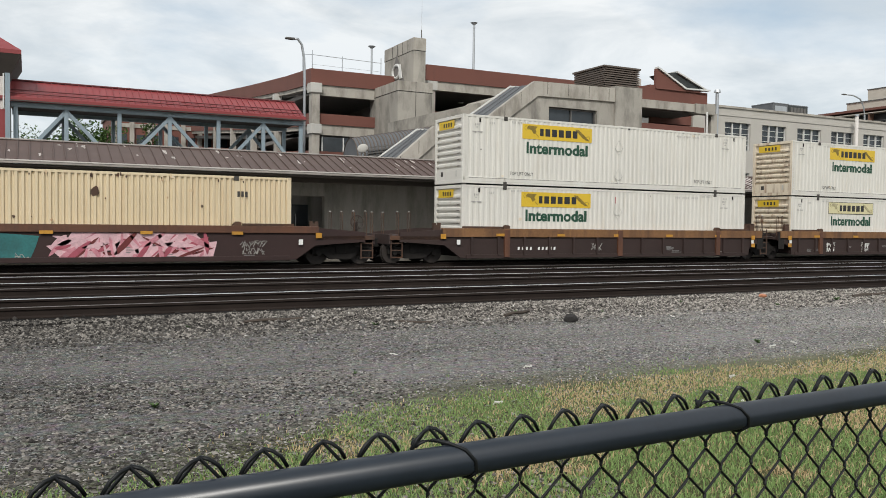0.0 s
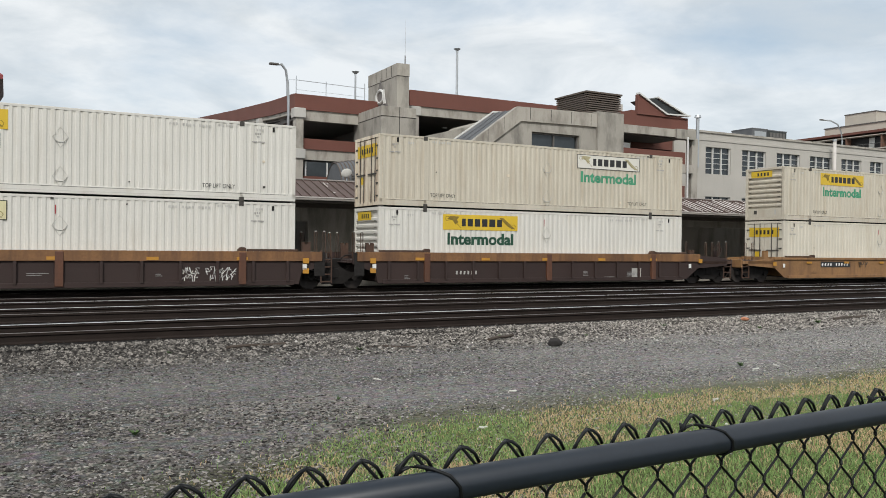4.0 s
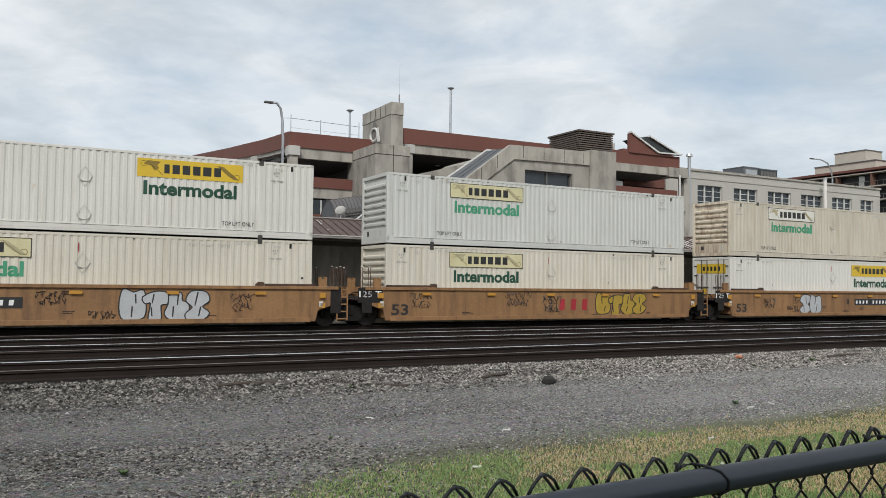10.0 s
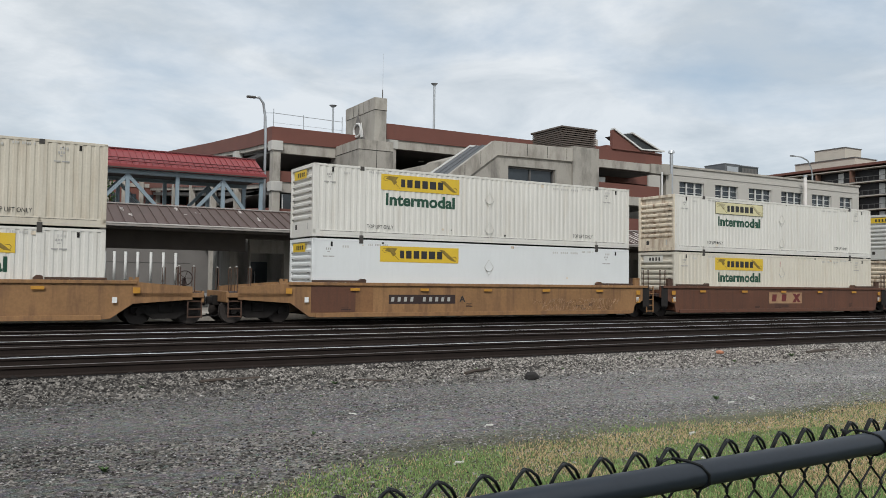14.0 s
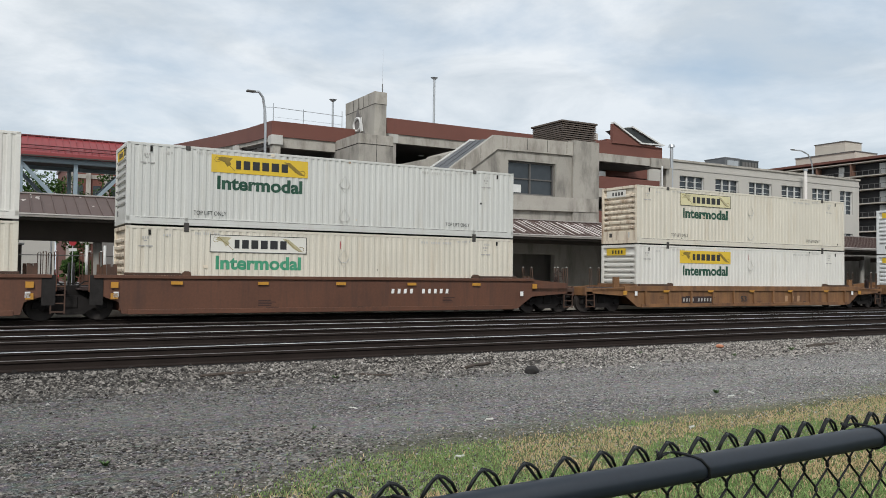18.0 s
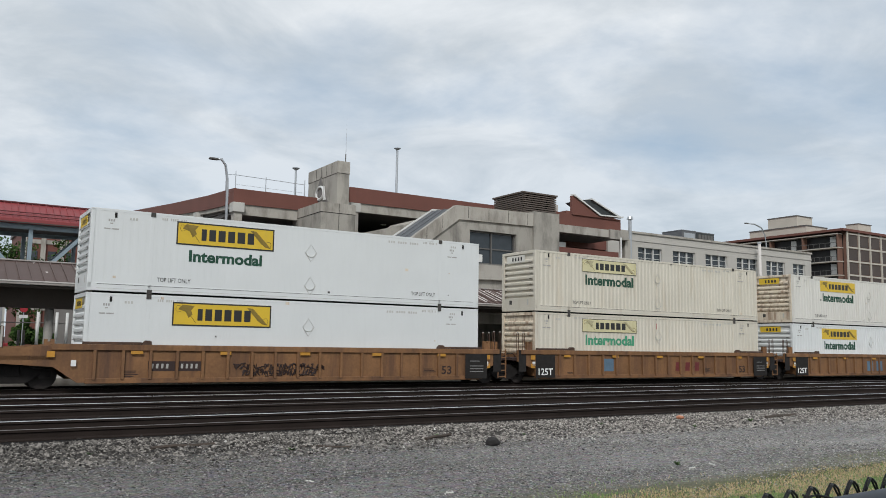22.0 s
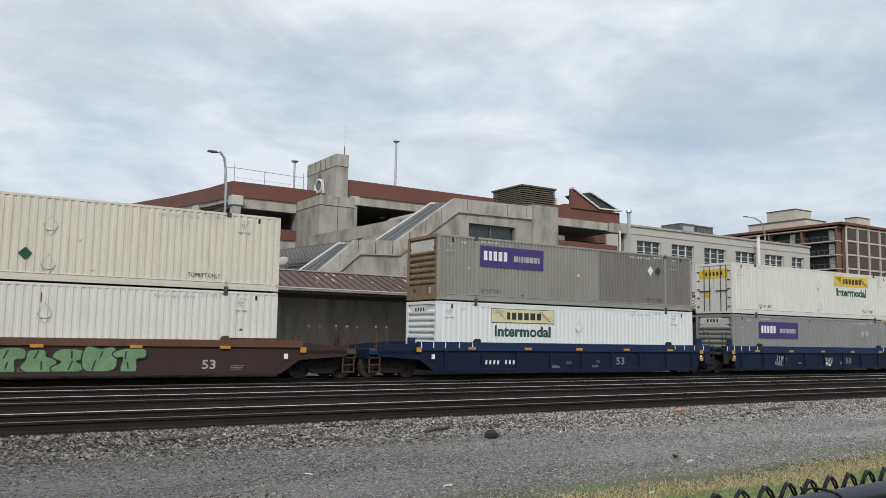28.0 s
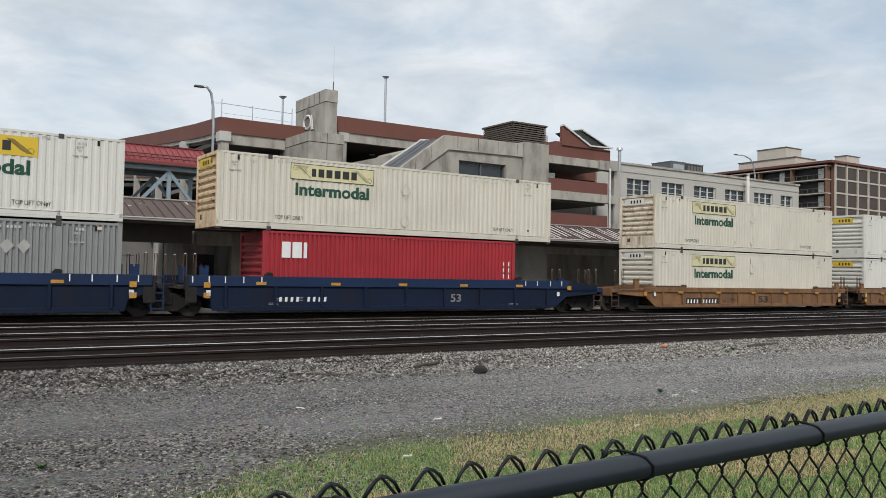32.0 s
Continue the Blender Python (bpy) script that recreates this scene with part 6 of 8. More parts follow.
def well_unit(car, x, style, left, right, wheels, first_truck):
    """One well: side walls hung between the trucks, end decks, bulkheads and floor. left/right: 'c' coupler end, 'a' shared truck."""
    st = STYLES[style]
    body, chord, zt, zb = st["body"], st["chord"], st["top"], 0.20
    trim = M_RUSTDARK if style in ("umber", "maroon", "brown") else chord
    yn = -1.50
    xl, xr = (-2.9 if left == "c" else -1.15), LONG + (2.9 if right == "c" else 1.15)
    il, ir = (-0.15 if left == "c" else -0.1), LONG + (0.15 if right == "c" else 0.1)

    def outline():
        pts = [(il, zb), (ir, zb)]
        pts += [(ir + 0.75, 0.72), (xr, 0.86), (xr, zt - 0.18), (ir + 1.2, zt - 0.06), (ir + 0.4, zt)] if right == "c" else [(xr - 0.95, 0.6), (xr, 0.95), (xr, zt)]
        pts += [(il - 0.4, zt), (il - 1.2, zt - 0.06), (xl, zt - 0.18), (xl, 0.86), (il - 0.75, 0.72)] if left == "c" else [(xl, zt), (xl, 0.95), (xl + 0.95, 0.6)]
        return pts
    for y in (yn, -yn - 0.1):
        put("side_wall", ("side", style, left, right), lambda: prism(bmesh.new(), outline(), 0, 0.1), body, car, (x, y, 0), st["label"])
    if st["chord_h"]:
        a, b = (-1.0, LONG + 1.0)
        put("top_chord", ("chord", style), lambda: cube(a, b, -0.07, 0.16, zt - st["chord_h"], zt + 0.02, 0.012), chord, car, (x, yn, 0), st["chord_label"])
    put("bottom_chord", ("botchord", style), lambda: cube(0.1, LONG - 0.1, -0.05, 0.12, zb - 0.03, zb + 0.14, 0.01), body, car, (x, yn, 0))
    if st["rib"]:
        n = int(LONG / st["rib"])
        for k in range(n + 1):
            put("rib", ("rib", style), lambda: cube(-0.05, 0.05, -0.09, 0.02, zb + 0.1, zt - st["chord_h"], 0.01), st["ribmat"], car, (x + 0.35 + k * (LONG - 0.7) / n, yn, 0))
    if style == "umber":
        for k in (2.04, 8.08, 14.12):
            put("post", ("upost",), lambda: cube(-0.13, 0.13, -0.10, 0.02, zb + 0.02, zt - 0.02, 0.015), M_CAR_BROWN, car, (x + k, yn, 0), "brown side post")
    put("well_floor", ("wfloor",), lambda: cube(0, LONG, -1.4, 1.4, 0.24, 0.32), M_GRIME, car, (x, 0, 0))
    # raised guides where the lower container's castings sit
    for gx in (1.98, LONG - 2.1):
        put("guide", ("guide",), lambda: prism(bmesh.new(), [(-0.10, 0), (0.2, 0), (0.2, 0.13), (0.12, 0.17), (0.0, 0.17), (-0.10, 0.08)], -0.05, 0.12), M_GRIME if style == "navy" else M_RUSTDARK, car, (x + gx, yn, zt))
    for side, kind in (("l", left), ("r", right)):
        s, ex = (-1, 0.0) if side == "l" else (1, LONG)
        out = 3.3 if kind == "c" else 1.35
        xa, xb = sorted((x + ex + s * 0.05, x + ex + s * out))
        put("end_deck", ("deck", kind), lambda: cube(0, out - 0.05, -1.35, 1.35, 0.98, 1.12, 0.02), M_CAR_DARK if style != "tan" else body, car, (xa, 0, 0))
        put("bulkhead", ("bulk",), lambda: cube(-0.05, 0.05, -1.4, 1.4, 0.3, 1.3), body, car, (x + ex + s * 0.12, 0, 0))
        tx = x + ex + s * (2.05 if kind == "c" else 1.62)
        if kind == "c" or side == "l" and first_truck or side == "r":
            truck(car, tx, wheels)
        if kind == "c":
            put("draft_sill", ("sill",), lambda: cube(-0.4, 0.55, -0.25, 0.25, 0.62, 0.98, 0.02), M_TRUCK, car, (x + ex + s * 3.1, 0, 0))
            put("coupler", ("coupler",), lambda: cube(-0.16, 0.16, -0.16, 0.16, 0.66, 0.94, 0.04), M_TRUCK, car, (x + ex + s * 3.52, -0.03 * s, 0))
            def hose():
                bm = bmesh.new()
                pipe(bm, [(0, 0, 0.75), (s * 0.06, 0, 0.52), (s * 0.18, 0, 0.32), (s * 0.36, 0, 0.22), (s * 0.56, 0, 0.24), (s * 0.7, 0, 0.3)], 0.034, 6)
                return bm
            put("brake_hose", ("hose", s), hose, M_GRIME, car, (x + ex + s * 3.1, -0.45, 0))
            put("end_plate", ("endplate",), lambda: cube(-0.05, 0.05, -1.45, 1.45, 0.75, 1.16, 0.02), body, car, (x + ex + s * 3.28, 0, 0))
            for yy in (-1.36, 1.36):
                for u in (2.45, 2.95):
                    grab(car, x + ex + s * u, yy, 1.0, 1.05, M_RUSTDARK)
            def end_ladder():
                bm = bmesh.new()
                for a in (-0.24, 0.24):
                    box(bm, a - 0.022, a + 0.022, -0.02, 0.02, 0.2, 1.18)
                for b in (0.22, 0.5, 0.78):
                    box(bm, -0.24, 0.24, -0.018, 0.018, b, b + 0.04)
                return bm
            put("end_ladder", ("endladder",), end_ladder, M_RUSTDARK, car, (x + ex + s * 3.0, -1.42, 0))
            put("side_sill", ("sidesill",), lambda: cube(-1.2, 1.2, -0.06, 0.06, 0.93, 1.1, 0.015), trim, car, (x + ex + s * 2.1, -1.44, 0))
            put("end_upstand", ("upstand",), lambda: prism(bmesh.new(), [(-0.16, -0.3), (0.16, -0.3), (0.16, 0.38), (0.04, 0.38), (0.04, 0.30), (-0.05, 0.30), (-0.05, 0.38), (-0.16, 0.38)], 0, 0.14), trim, car, (x + ex + s * 1.0, -1.0, 1.25))
            if s > 0:
                put("brake_stand", ("stand",), lambda: cube(-0.05, 0.05, -0.12, 0.12, 1.1, 1.62, 0.02), M_CAR_DARK, car, (x + ex + s * 2.72, -0.9, 0))
                def spoked():
                    bm = bmesh.new()
                    pipe(bm, [(0.26 * math.cos(a), 0, 0.26 * math.sin(a)) for a in (2 * math.pi * k / 18 for k in range(19))], 0.02, 6)
                    for k in range(5):
                        tube(bm, (0, 0, 0), (0.25 * math.cos(1.257 * k), 0, 0.25 * math.sin(1.257 * k)), 0.012, 5)
                    return bm
                put("brake_wheel", ("bwheel",), spoked, M_CAR_DARK, car, (x + ex + s * 2.72, -1.06, 1.62), "spoked hand brake wheel")
        else:
            put("dark_panel", ("dpanel", style), lambda: cube(0, 0.42, -0.02, 0.0, 0.5, zt), M_GRIME, car, (x + ex + (s * 0.7 if side == "r" else -1.12), yn - 0.004, 0))
            if side == "r":
                ladder(car, x + ex + 0.98, trim)
            put("crossover_platform", ("cross",), lambda: cube(-0.42, 0.42, -1.3, -0.5, 1.0, 1.05, 0.01), M_CAR_DARK, car, (x + ex + s * 1.05, 0, 0))
            put("articulation", ("artic",), lambda: prism(bmesh.new(), [(-0.5, 0.72), (0.5, 0.72), (0.36, 1.14), (-0.36, 1.14)], -0.6, 0.6), M_TRUCK, car, (x + ex + s * 1.3, 0, 0))
            for yy in (-1.42, 1.30):
                put("end_upstand", ("upstand",), lambda: prism(bmesh.new(), [(-0.16, -0.3), (0.16, -0.3), (0.16, 0.38), (0.04, 0.38), (0.04, 0.30), (-0.05, 0.30), (-0.05, 0.38), (-0.16, 0.38)], 0, 0.14), trim, car, (x + ex + s * 0.42, yy, zt))
                for u in (0.78, 1.12):
                    grab(car, x + ex + s * u, yy, zt - 0.2, 1.0, M_RUSTDARK)
            put("brake_pipe", ("artpipe", s), lambda: pipe(bmesh.new(), [(0, 0, 1.15), (s * 0.2, -0.05, 1.3), (s * 0.5, -0.05, 1.28), (s * 0.75, 0, 1.1)], 0.028, 6), M_GRIME, car, (x + ex + s * 0.7, -0.7, 0))
        if style != "navy":
            put("end_ledge", ("ledge",), lambda: cube(-0.95, 0.95, -0.06, 0.11, 0, 0.085, 0.012), M_RUSTDARK, car, (x + ex - s * 0.90, yn, zt + 0.022), "rusty dark ledge plate")
        for k, z in enumerate((zt - 0.42,) if kind == "c" else (zt - 0.42, zt - 0.80)):
            put("reflector", ("refl",), lambda: cube(-0.12, 0.12, -0.012, 0, 0, 0.2), M_YELLOW, car, (x + ex + s * (1.0 if kind == "c" else 0.35), yn - 0.075, z))
        put("white_tag", ("wtag",), lambda: cube(-0.08, 0.08, -0.012, 0, 0, 0.2), M_PALETEXT, car, (x + ex + s * 0.3, yn - 0.075, 0.75))
    for k in range(5):
        put("stripe", ("stripe",), lambda: cube(0, 0.4, -0.012, 0, 0, 0.11), M_YELLOW, car, (x + 1.5 + k * 3.1, yn - 0.072, zt - 0.3))


STYLES = {
    "umber": dict(body=M_CAR_DARK, chord=M_CAR_ORANGE, top=1.40, chord_h=0.34, rib=1.33, ribmat=M_CAR_DARK, label="dark umber ribbed side wall", chord_label="rusty orange top chord"),
    "ochre": dict(body=M_CAR_TAN, chord=M_CAR_TAN, top=1.50, chord_h=0.10, rib=0, ribmat=M_CAR_TAN, label="smooth ochre side wall", chord_label="ochre top chord"),
    "low_ochre": dict(body=M_CAR_TAN, chord=M_CAR_TAN, top=1.26, chord_h=0.10, rib=0, ribmat=M_CAR_TAN, label="smooth ochre side wall", chord_label="ochre top chord"),
    "brown": dict(body=M_CAR_BROWN, chord=M_CAR_BROWN, top=1.50, chord_h=0.10, rib=0, ribmat=M_CAR_BROWN, label="smooth oxide-brown side wall", chord_label="brown top chord"),
    "orange": dict(body=M_CAR_ORANGE, chord=M_CAR_ORANGE, top=1.20, chord_h=0.24, rib=1.55, ribmat=M_CAR_ORANGE, label="ribbed worn-orange side wall", chord_label="worn orange top chord"),
    "orange_tall": dict(body=M_CAR_ORANGE, chord=M_CAR_ORANGE, top=1.46, chord_h=0.18, rib=0.95, ribmat=M_CAR_ORANGE, label="ribbed worn-orange side wall", chord_label="worn orange top chord"),
    "maroon": dict(body=M_CAR_MAROON, chord=M_CAR_BROWN, top=1.42, chord_h=0.24, rib=0, ribmat=M_CAR_MAROON, label="smooth maroon side wall", chord_label="brown top chord"),
    "navy": dict(body=M_CAR_BLUE, chord=M_CAR_BLUE2, top=1.46, chord_h=0.36, rib=2.0, ribmat=M_CAR_BLUE, label="ribbed navy side wall", chord_label="navy blue top chord"),
}
# cars: style, indices of their wells
CARS = [("maroon", (0,), "dark well car with large pink and teal graffiti"), ("umber", (1, 2, 3), "dark umber three-well articulated car with orange top chords"),
        ("low_ochre", (4,), "single ochre well car with slanted ends"), ("ochre", (5, 6, 7), "ochre three-well articulated car with graffiti"),
        ("brown", (8, 9, 10), "brown three-well articulated car with worn ochre first well"), ("orange", (11,), "worn orange single well car with ribbed low sides"),
        ("orange_tall", (12, 13, 14), "worn orange three-well articulated car with close ribs"), ("maroon", (15,), "maroon well car with green bubble graffiti"),
        ("navy", (16, 17, 18), "navy three-well articulated car with yellow reflectors"), ("orange", (19, 20), "worn orange articulated well car at the rear")]
N, O, P, F = "new", "old", "pale", "frame"
A, Z = 2.88, 9.75   # where the name board starts: near the front end, or near the rear end
# stack: upper (paint, signs, end, extra), lower the same
LOADS = [
    (None, (M_TANBOX, [], "plain", "sand-coloured ribbed container with rust spots")),
    ((M_WHITE, [(A, N, "dark")], "y", "white ribbed container with yellow name board"), (M_WHITE, [(A, N, "dark")], "y", "white ribbed container with yellow name board")),
    ((M_WHITE, [(A, N, "dark")], "y rust", "white container with rust-stained ribbed end"), (M_WHITE, [(A, O, "dark")], "y rust", "white container with bleached yellow board")),
    ((M_DINGY, [(Z, P, "old")], "door rust", "cream container with rusty doors and pale board"), (M_WHITE, [(A, N, "dark")], "y", "white ribbed container with yellow name board")),
    ((M_DINGY, [(A, N, "old")], "y", "dingy cream container with yellow board and faded green word"), (M_CREAM, [(Z, N, "dark")], "door", "cream container with doors and yellow board")),
    ((M_WHITE, [(Z, N, "dark")], "door rust", "white container with grimy doors and yellow board"), (M_CREAM, [(A, O, "old")], "", "cream container with faded yellow board")),
    ((M_GREYWHITE, [(A, O, "old")], "", "greyed white container with faded yellow board"), (M_CREAM, [(A, O, "dark")], "", "cream container with faded yellow board")),
    ((M_DINGY, [(A, P, "old")], "rust", "dirty cream container with bleached board"), (M_WHITE, [(Z, N, "dark")], "door", "white container with doors and yellow board")),
    ((M_WHITE, [(A, N, "dark")], "y", "white ribbed container with yellow name board"), (M_BRIGHT, [(A, N, "")], "y", "bright white container with yellow name board")),
    ((M_WHITE, [(A, O, "dark")], "rust", "white container with bleached board and dirty end"), (M_CREAM, [(A, N, "dark")], "w", "cream container with yellow name board")),
    ((M_GREYWHITE, [(A, N, "dark")], "y", "greyed white container with yellow name board"), (M_CREAM, [(A, P, "old")], "rust", "cream container with bleached board")),
    ((M_CREAM, [(A, O, "dark")], "w rust", "cream container with faded board and stained end"), (M_WHITE, [(A, N, "dark")], "y", "white ribbed container with yellow name board")),
    ((M_BRIGHT, [(A, F, "dark")], "y", "bright white container with black-framed yellow board"), (M_BRIGHT, [(A, F, "")], "y", "bright white container with black-framed yellow board")),
    ((M_CREAM, [(A, O, "dark")], "w", "cream container with faded yellow board"), (M_CREAM, [(A, O, "old")], "rust", "dingy cream container with faded green word")),
    ((M_WHITE, [(A, N, "dark")], "y rust", "white container with yellow board and stained end"), (M_BRIGHT, [(A, N, "dark")], "y", "bright white container with yellow board")),
    ((M_CREAM, [(A, N, "dark")], "y rust", "cream container with yellow board and rusty end", "diamond"), (M_WHITE, [(A, N, "dark")], "y", "white ribbed container with yellow name board")),
    ((M_GREYBOX, [], "rust", "dull grey ribbed container with faded purple board", "purple"), (M_BRIGHT, [(A, O, "dark")], "w", "bright white container with faded yellow board")),
    ((M_WHITE, [(Z, N, "dark")], "door", "white container with doors and yellow board"), (M_SILVERBOX, [], "w", "light grey ribbed container with purple board", "purple")),
    ((M_CREAM, [(A, O, "dark")], "y orange", "cream container with rusty orange end"), (M_REDBOX, [], "plain", "red forty-foot container with white letter mark", "boxmark", "40")),
    ((M_CREAM, [(A, O, "dark")], "w rust", "cream container with faded board and stained end"), (M_CREAM, [(A, O, "dark")], "w", "cream container with faded yellow board")),
    ((M_WHITE, [(A, N, "dark")], "y", "white ribbed container with yellow name board"), (M_WHITE, [(A, N, "dark")], "y", "white ribbed container with yellow name board")),
]
MOVING, WHEELS = [], []


def build_train():
    for style, wells, label in CARS:
        car = thing("well_car", label, "railway car", (0, 0, 0), "well cars of the train")
        x0 = STACK_X[wells[0]]
        for i, k in enumerate(wells):
            left = "c" if i == 0 else "a"
            right = "c" if k == wells[-1] else "a"
            st = style
            if k == 8:
                st = "ochre"
            if k == 20:
                right = "a"
            well_unit(car, STACK_X[k] - x0, st, left, right, WHEELS, i == 0)
        MOVING.append((car, x0, 0.0))
        for k in wells:
            for load, z in zip(LOADS[k], (Z_UP, Z_LOW)):
                if load is None:
                    continue
                paint, signs, end, text = load[:4]
                size = load[5] if len(load) > 5 else "53"
                c = container(text, paint, signs, end, z, size, lift=(size == "53" and k > 0), extra=load[4] if len(load) > 4 else "")
                MOVING.append((c, STACK_X[k] + (1.85 if size == "40" else 0), z))


build_train()


def gone(t):
    for (a, xa), (b, xb) in zip(TRAIN, TRAIN[1:]):
        if t <= b:
            return xa + (xb - xa) * (t - a) / (b - a)
    return TRAIN[-1][1]


def motions():
    """The whole train runs along its track, and each wheelset rolls while it is near."""
    for ob, x, z in MOVING:
        walk(ob, [(t, pose(x + u, TRAIN_Y, z)) for t, u in TRAIN])
    for car, when, where, speed in PASSING:
        walk(car, [(t, pose(where + speed * (t - when), STREET_Y, 0.266)) for t in (0.0, 0.2, 0.4, 0.7, 1.0, 1.3, 2.0, 4.0, 6.0, 8.0, 8.5, 9.0, 9.5, 11.0, 16.0, 24.0, 32.0)])
    home = {id(ob): x for ob, x, z in MOVING}
    for w, car in WHEELS:
        x, y, z = w.location
        here = home[id(car)] + x
        rows = [(0.0, pose(x, y, z, 0, 0, 0))] if not -6 < here < 95 else []
        t = 0.0
        while t <= 32.0:
            u = gone(t)
            if -6 < here + u < 95:
                rows.append((t, pose(x, y, z, 0, math.degrees(u / 0.457) % 360, 0)))
            t = round(t + 1 / 15, 6)
        if rows[-1][0] < 32.0:
            rows.append((32.0, rows[-1][1]))
        walk(w, rows)

# ---- markings and graffiti on the cars ----
CAR_OF = {}
for (car, x0, z0), (style, wells, label) in zip([m for m in MOVING if m[0].name.startswith("well_car")], CARS):
    for k in wells:
        CAR_OF[k] = (car, STACK_X[k] - x0, style if k != 8 else "ochre")
M_PINK = surface("pink_spray_paint", (0.50, 0.20, 0.24), 0.6, 0, 0.35, 2.2, 14, 0.0)
M_PINKLIGHT = surface("pale_pink_spray_paint", (0.60, 0.38, 0.41), 0.6, 0, 0.25, 2.2, 14, 0.0)
M_ROSE = surface("rose_spray_paint", (0.33, 0.07, 0.10), 0.6, 0, 0.25, 2.2, 14, 0.0)
M_TEAL = surface("teal_spray_paint", (0.02, 0.13, 0.13), 0.6, 0, 0.3, 1.5, 14, 0.0, 0.5, (0.03, 0.05, 0.05))
M_SILVER = surface("silver_spray_paint", (0.42, 0.43, 0.44), 0.5, 0, 0.12, 2.2, 14, 0.0)
M_GOLD = surface("mustard_spray_paint", (0.36, 0.24, 0.03), 0.6, 0, 0.15, 2.2, 14, 0.0)
M_MINT = surface("green_spray_paint", (0.13, 0.24, 0.12), 0.6, 0, 0.3, 2.2, 14, 0.0)
M_BLUEPATCH = surface("faded_blue_patch", (0.09, 0.15, 0.21), 0.7, 0, 0.2, 2.2, 14, 0.0)
M_MAROONTEXT = surface("maroon_lettering", (0.13, 0.02, 0.02), 0.6, 0, 0.2, 2.2, 14, 0.0)
M_PANELTAN = surface("tan_panel_paint", (0.33, 0.20, 0.11), 0.6, 0, 0.2, 2.2, 14, 0.0)
FACE_Y = -1.50 - 0.004


def flat(car, name, pts, mat, y, label=""):
    bm = bmesh.new()
    bm.faces.new([bm.verts.new((a, y, b)) for a, b in pts])
    r = bmesh.ops.extrude_face_region(bm, geom=bm.faces[:])
    bmesh.ops.translate(bm, verts=[v for v in r["geom"] if isinstance(v, bmesh.types.BMVert)], vec=(0, -0.0025, 0))
    ob = new(name, mesh_of(bm, name, mat))
    ob.parent = car
    return tagged(ob, label)


def clamp(pts, z0, z1):
    return [(a, min(max(b, z0), z1)) for a, b in pts]


def smooth_loop(pts, steps=3):
    """A closed curve through the points."""
    n, out = len(pts), []
    for i in range(n):
        p = [Vector((*pts[(i + d) % n], 0)) for d in (-1, 0, 1, 2)]
        for q in range(steps):
            t = q / steps
            v = 0.5 * (2 * p[1] + (p[2] - p[0]) * t + (2 * p[0] - 5 * p[1] + 4 * p[2] - p[3]) * t * t + (3 * p[1] - p[0] - 3 * p[2] + p[3]) * t ** 3)
            out.append((v.x, v.y))
    return out


def swell(pts, d):
    """The same loop pushed outwards by d."""
    n, out = len(pts), []
    for i in range(n):
        t = Vector(pts[(i + 1) % n]) - Vector(pts[i - 1])
        m = Vector((t.y, -t.x)).normalized() * d
        out.append((pts[i][0] + m.x, pts[i][1] + m.y))
    return out


BUBBLES = [
    [(0.30, 0.0), (0.75, 0.02), (0.72, 0.55), (0.98, 0.62), (0.95, 0.97), (0.45, 1.0), (0.02, 0.82), (0.12, 0.62), (0.34, 0.62)],
    [(0.45, 0.0), (0.92, 0.12), (0.98, 0.62), (0.70, 0.72), (0.64, 1.0), (0.22, 0.97), (0.18, 0.6), (0.05, 0.25)],
    [(0.18, 0.02), (0.60, 0.0), (0.98, 0.28), (0.66, 0.50), (0.95, 0.70), (0.80, 0.98), (0.22, 1.0), (0.02, 0.70), (0.30, 0.48), (0.02, 0.24)],
    [(0.10, 0.08), (0.50, 0.0), (0.95, 0.10), (1.0, 0.50), (0.88, 0.95), (0.50, 0.88), (0.12, 1.0), (0.0, 0.55)],
]


def bubble_piece(k, x0, x1, z0, z1, fill, line, seed, letters):
    """Rounded overlapping letter shapes with a dark outline and a few inner strokes."""
    car, off, st = CAR_OF[k]
    rng = random.Random(seed)
    w, h = (x1 - x0) / letters, z1 - z0
    for i in range(letters):
        lift, grow = rng.uniform(0.0, 0.10) * h, rng.uniform(0.84, 0.92) * h
        shape = BUBBLES[(i + seed) % 4]
        px = off + x0 + i * w - 0.06 * w
        pts = smooth_loop([(px + a * w * 1.16 + 0.05 * b * w, z0 + 0.03 + lift + b * (grow - 0.06)) for a, b in shape])
        base = FACE_Y - 0.008 * i
        flat(car, "spray_outline", clamp(swell(pts, 0.045), z0, z1), line, base)
        flat(car, "spray_fill", clamp(pts, z0 + 0.03, z1 - 0.03), fill, base - 0.0033)
        for j in range(2):
            cx, cz = px + w * rng.uniform(0.35, 0.75), z0 + h * (0.32 + 0.36 * j)
            l, lean_x = h * rng.uniform(0.10, 0.2), rng.uniform(-0.05, 0.12)
            flat(car, "spray_line", [(cx - 0.022, cz - l), (cx + 0.022, cz - l), (cx + lean_x + 0.03, cz + l), (cx + lean_x - 0.02, cz + l)], line, base - 0.0067)


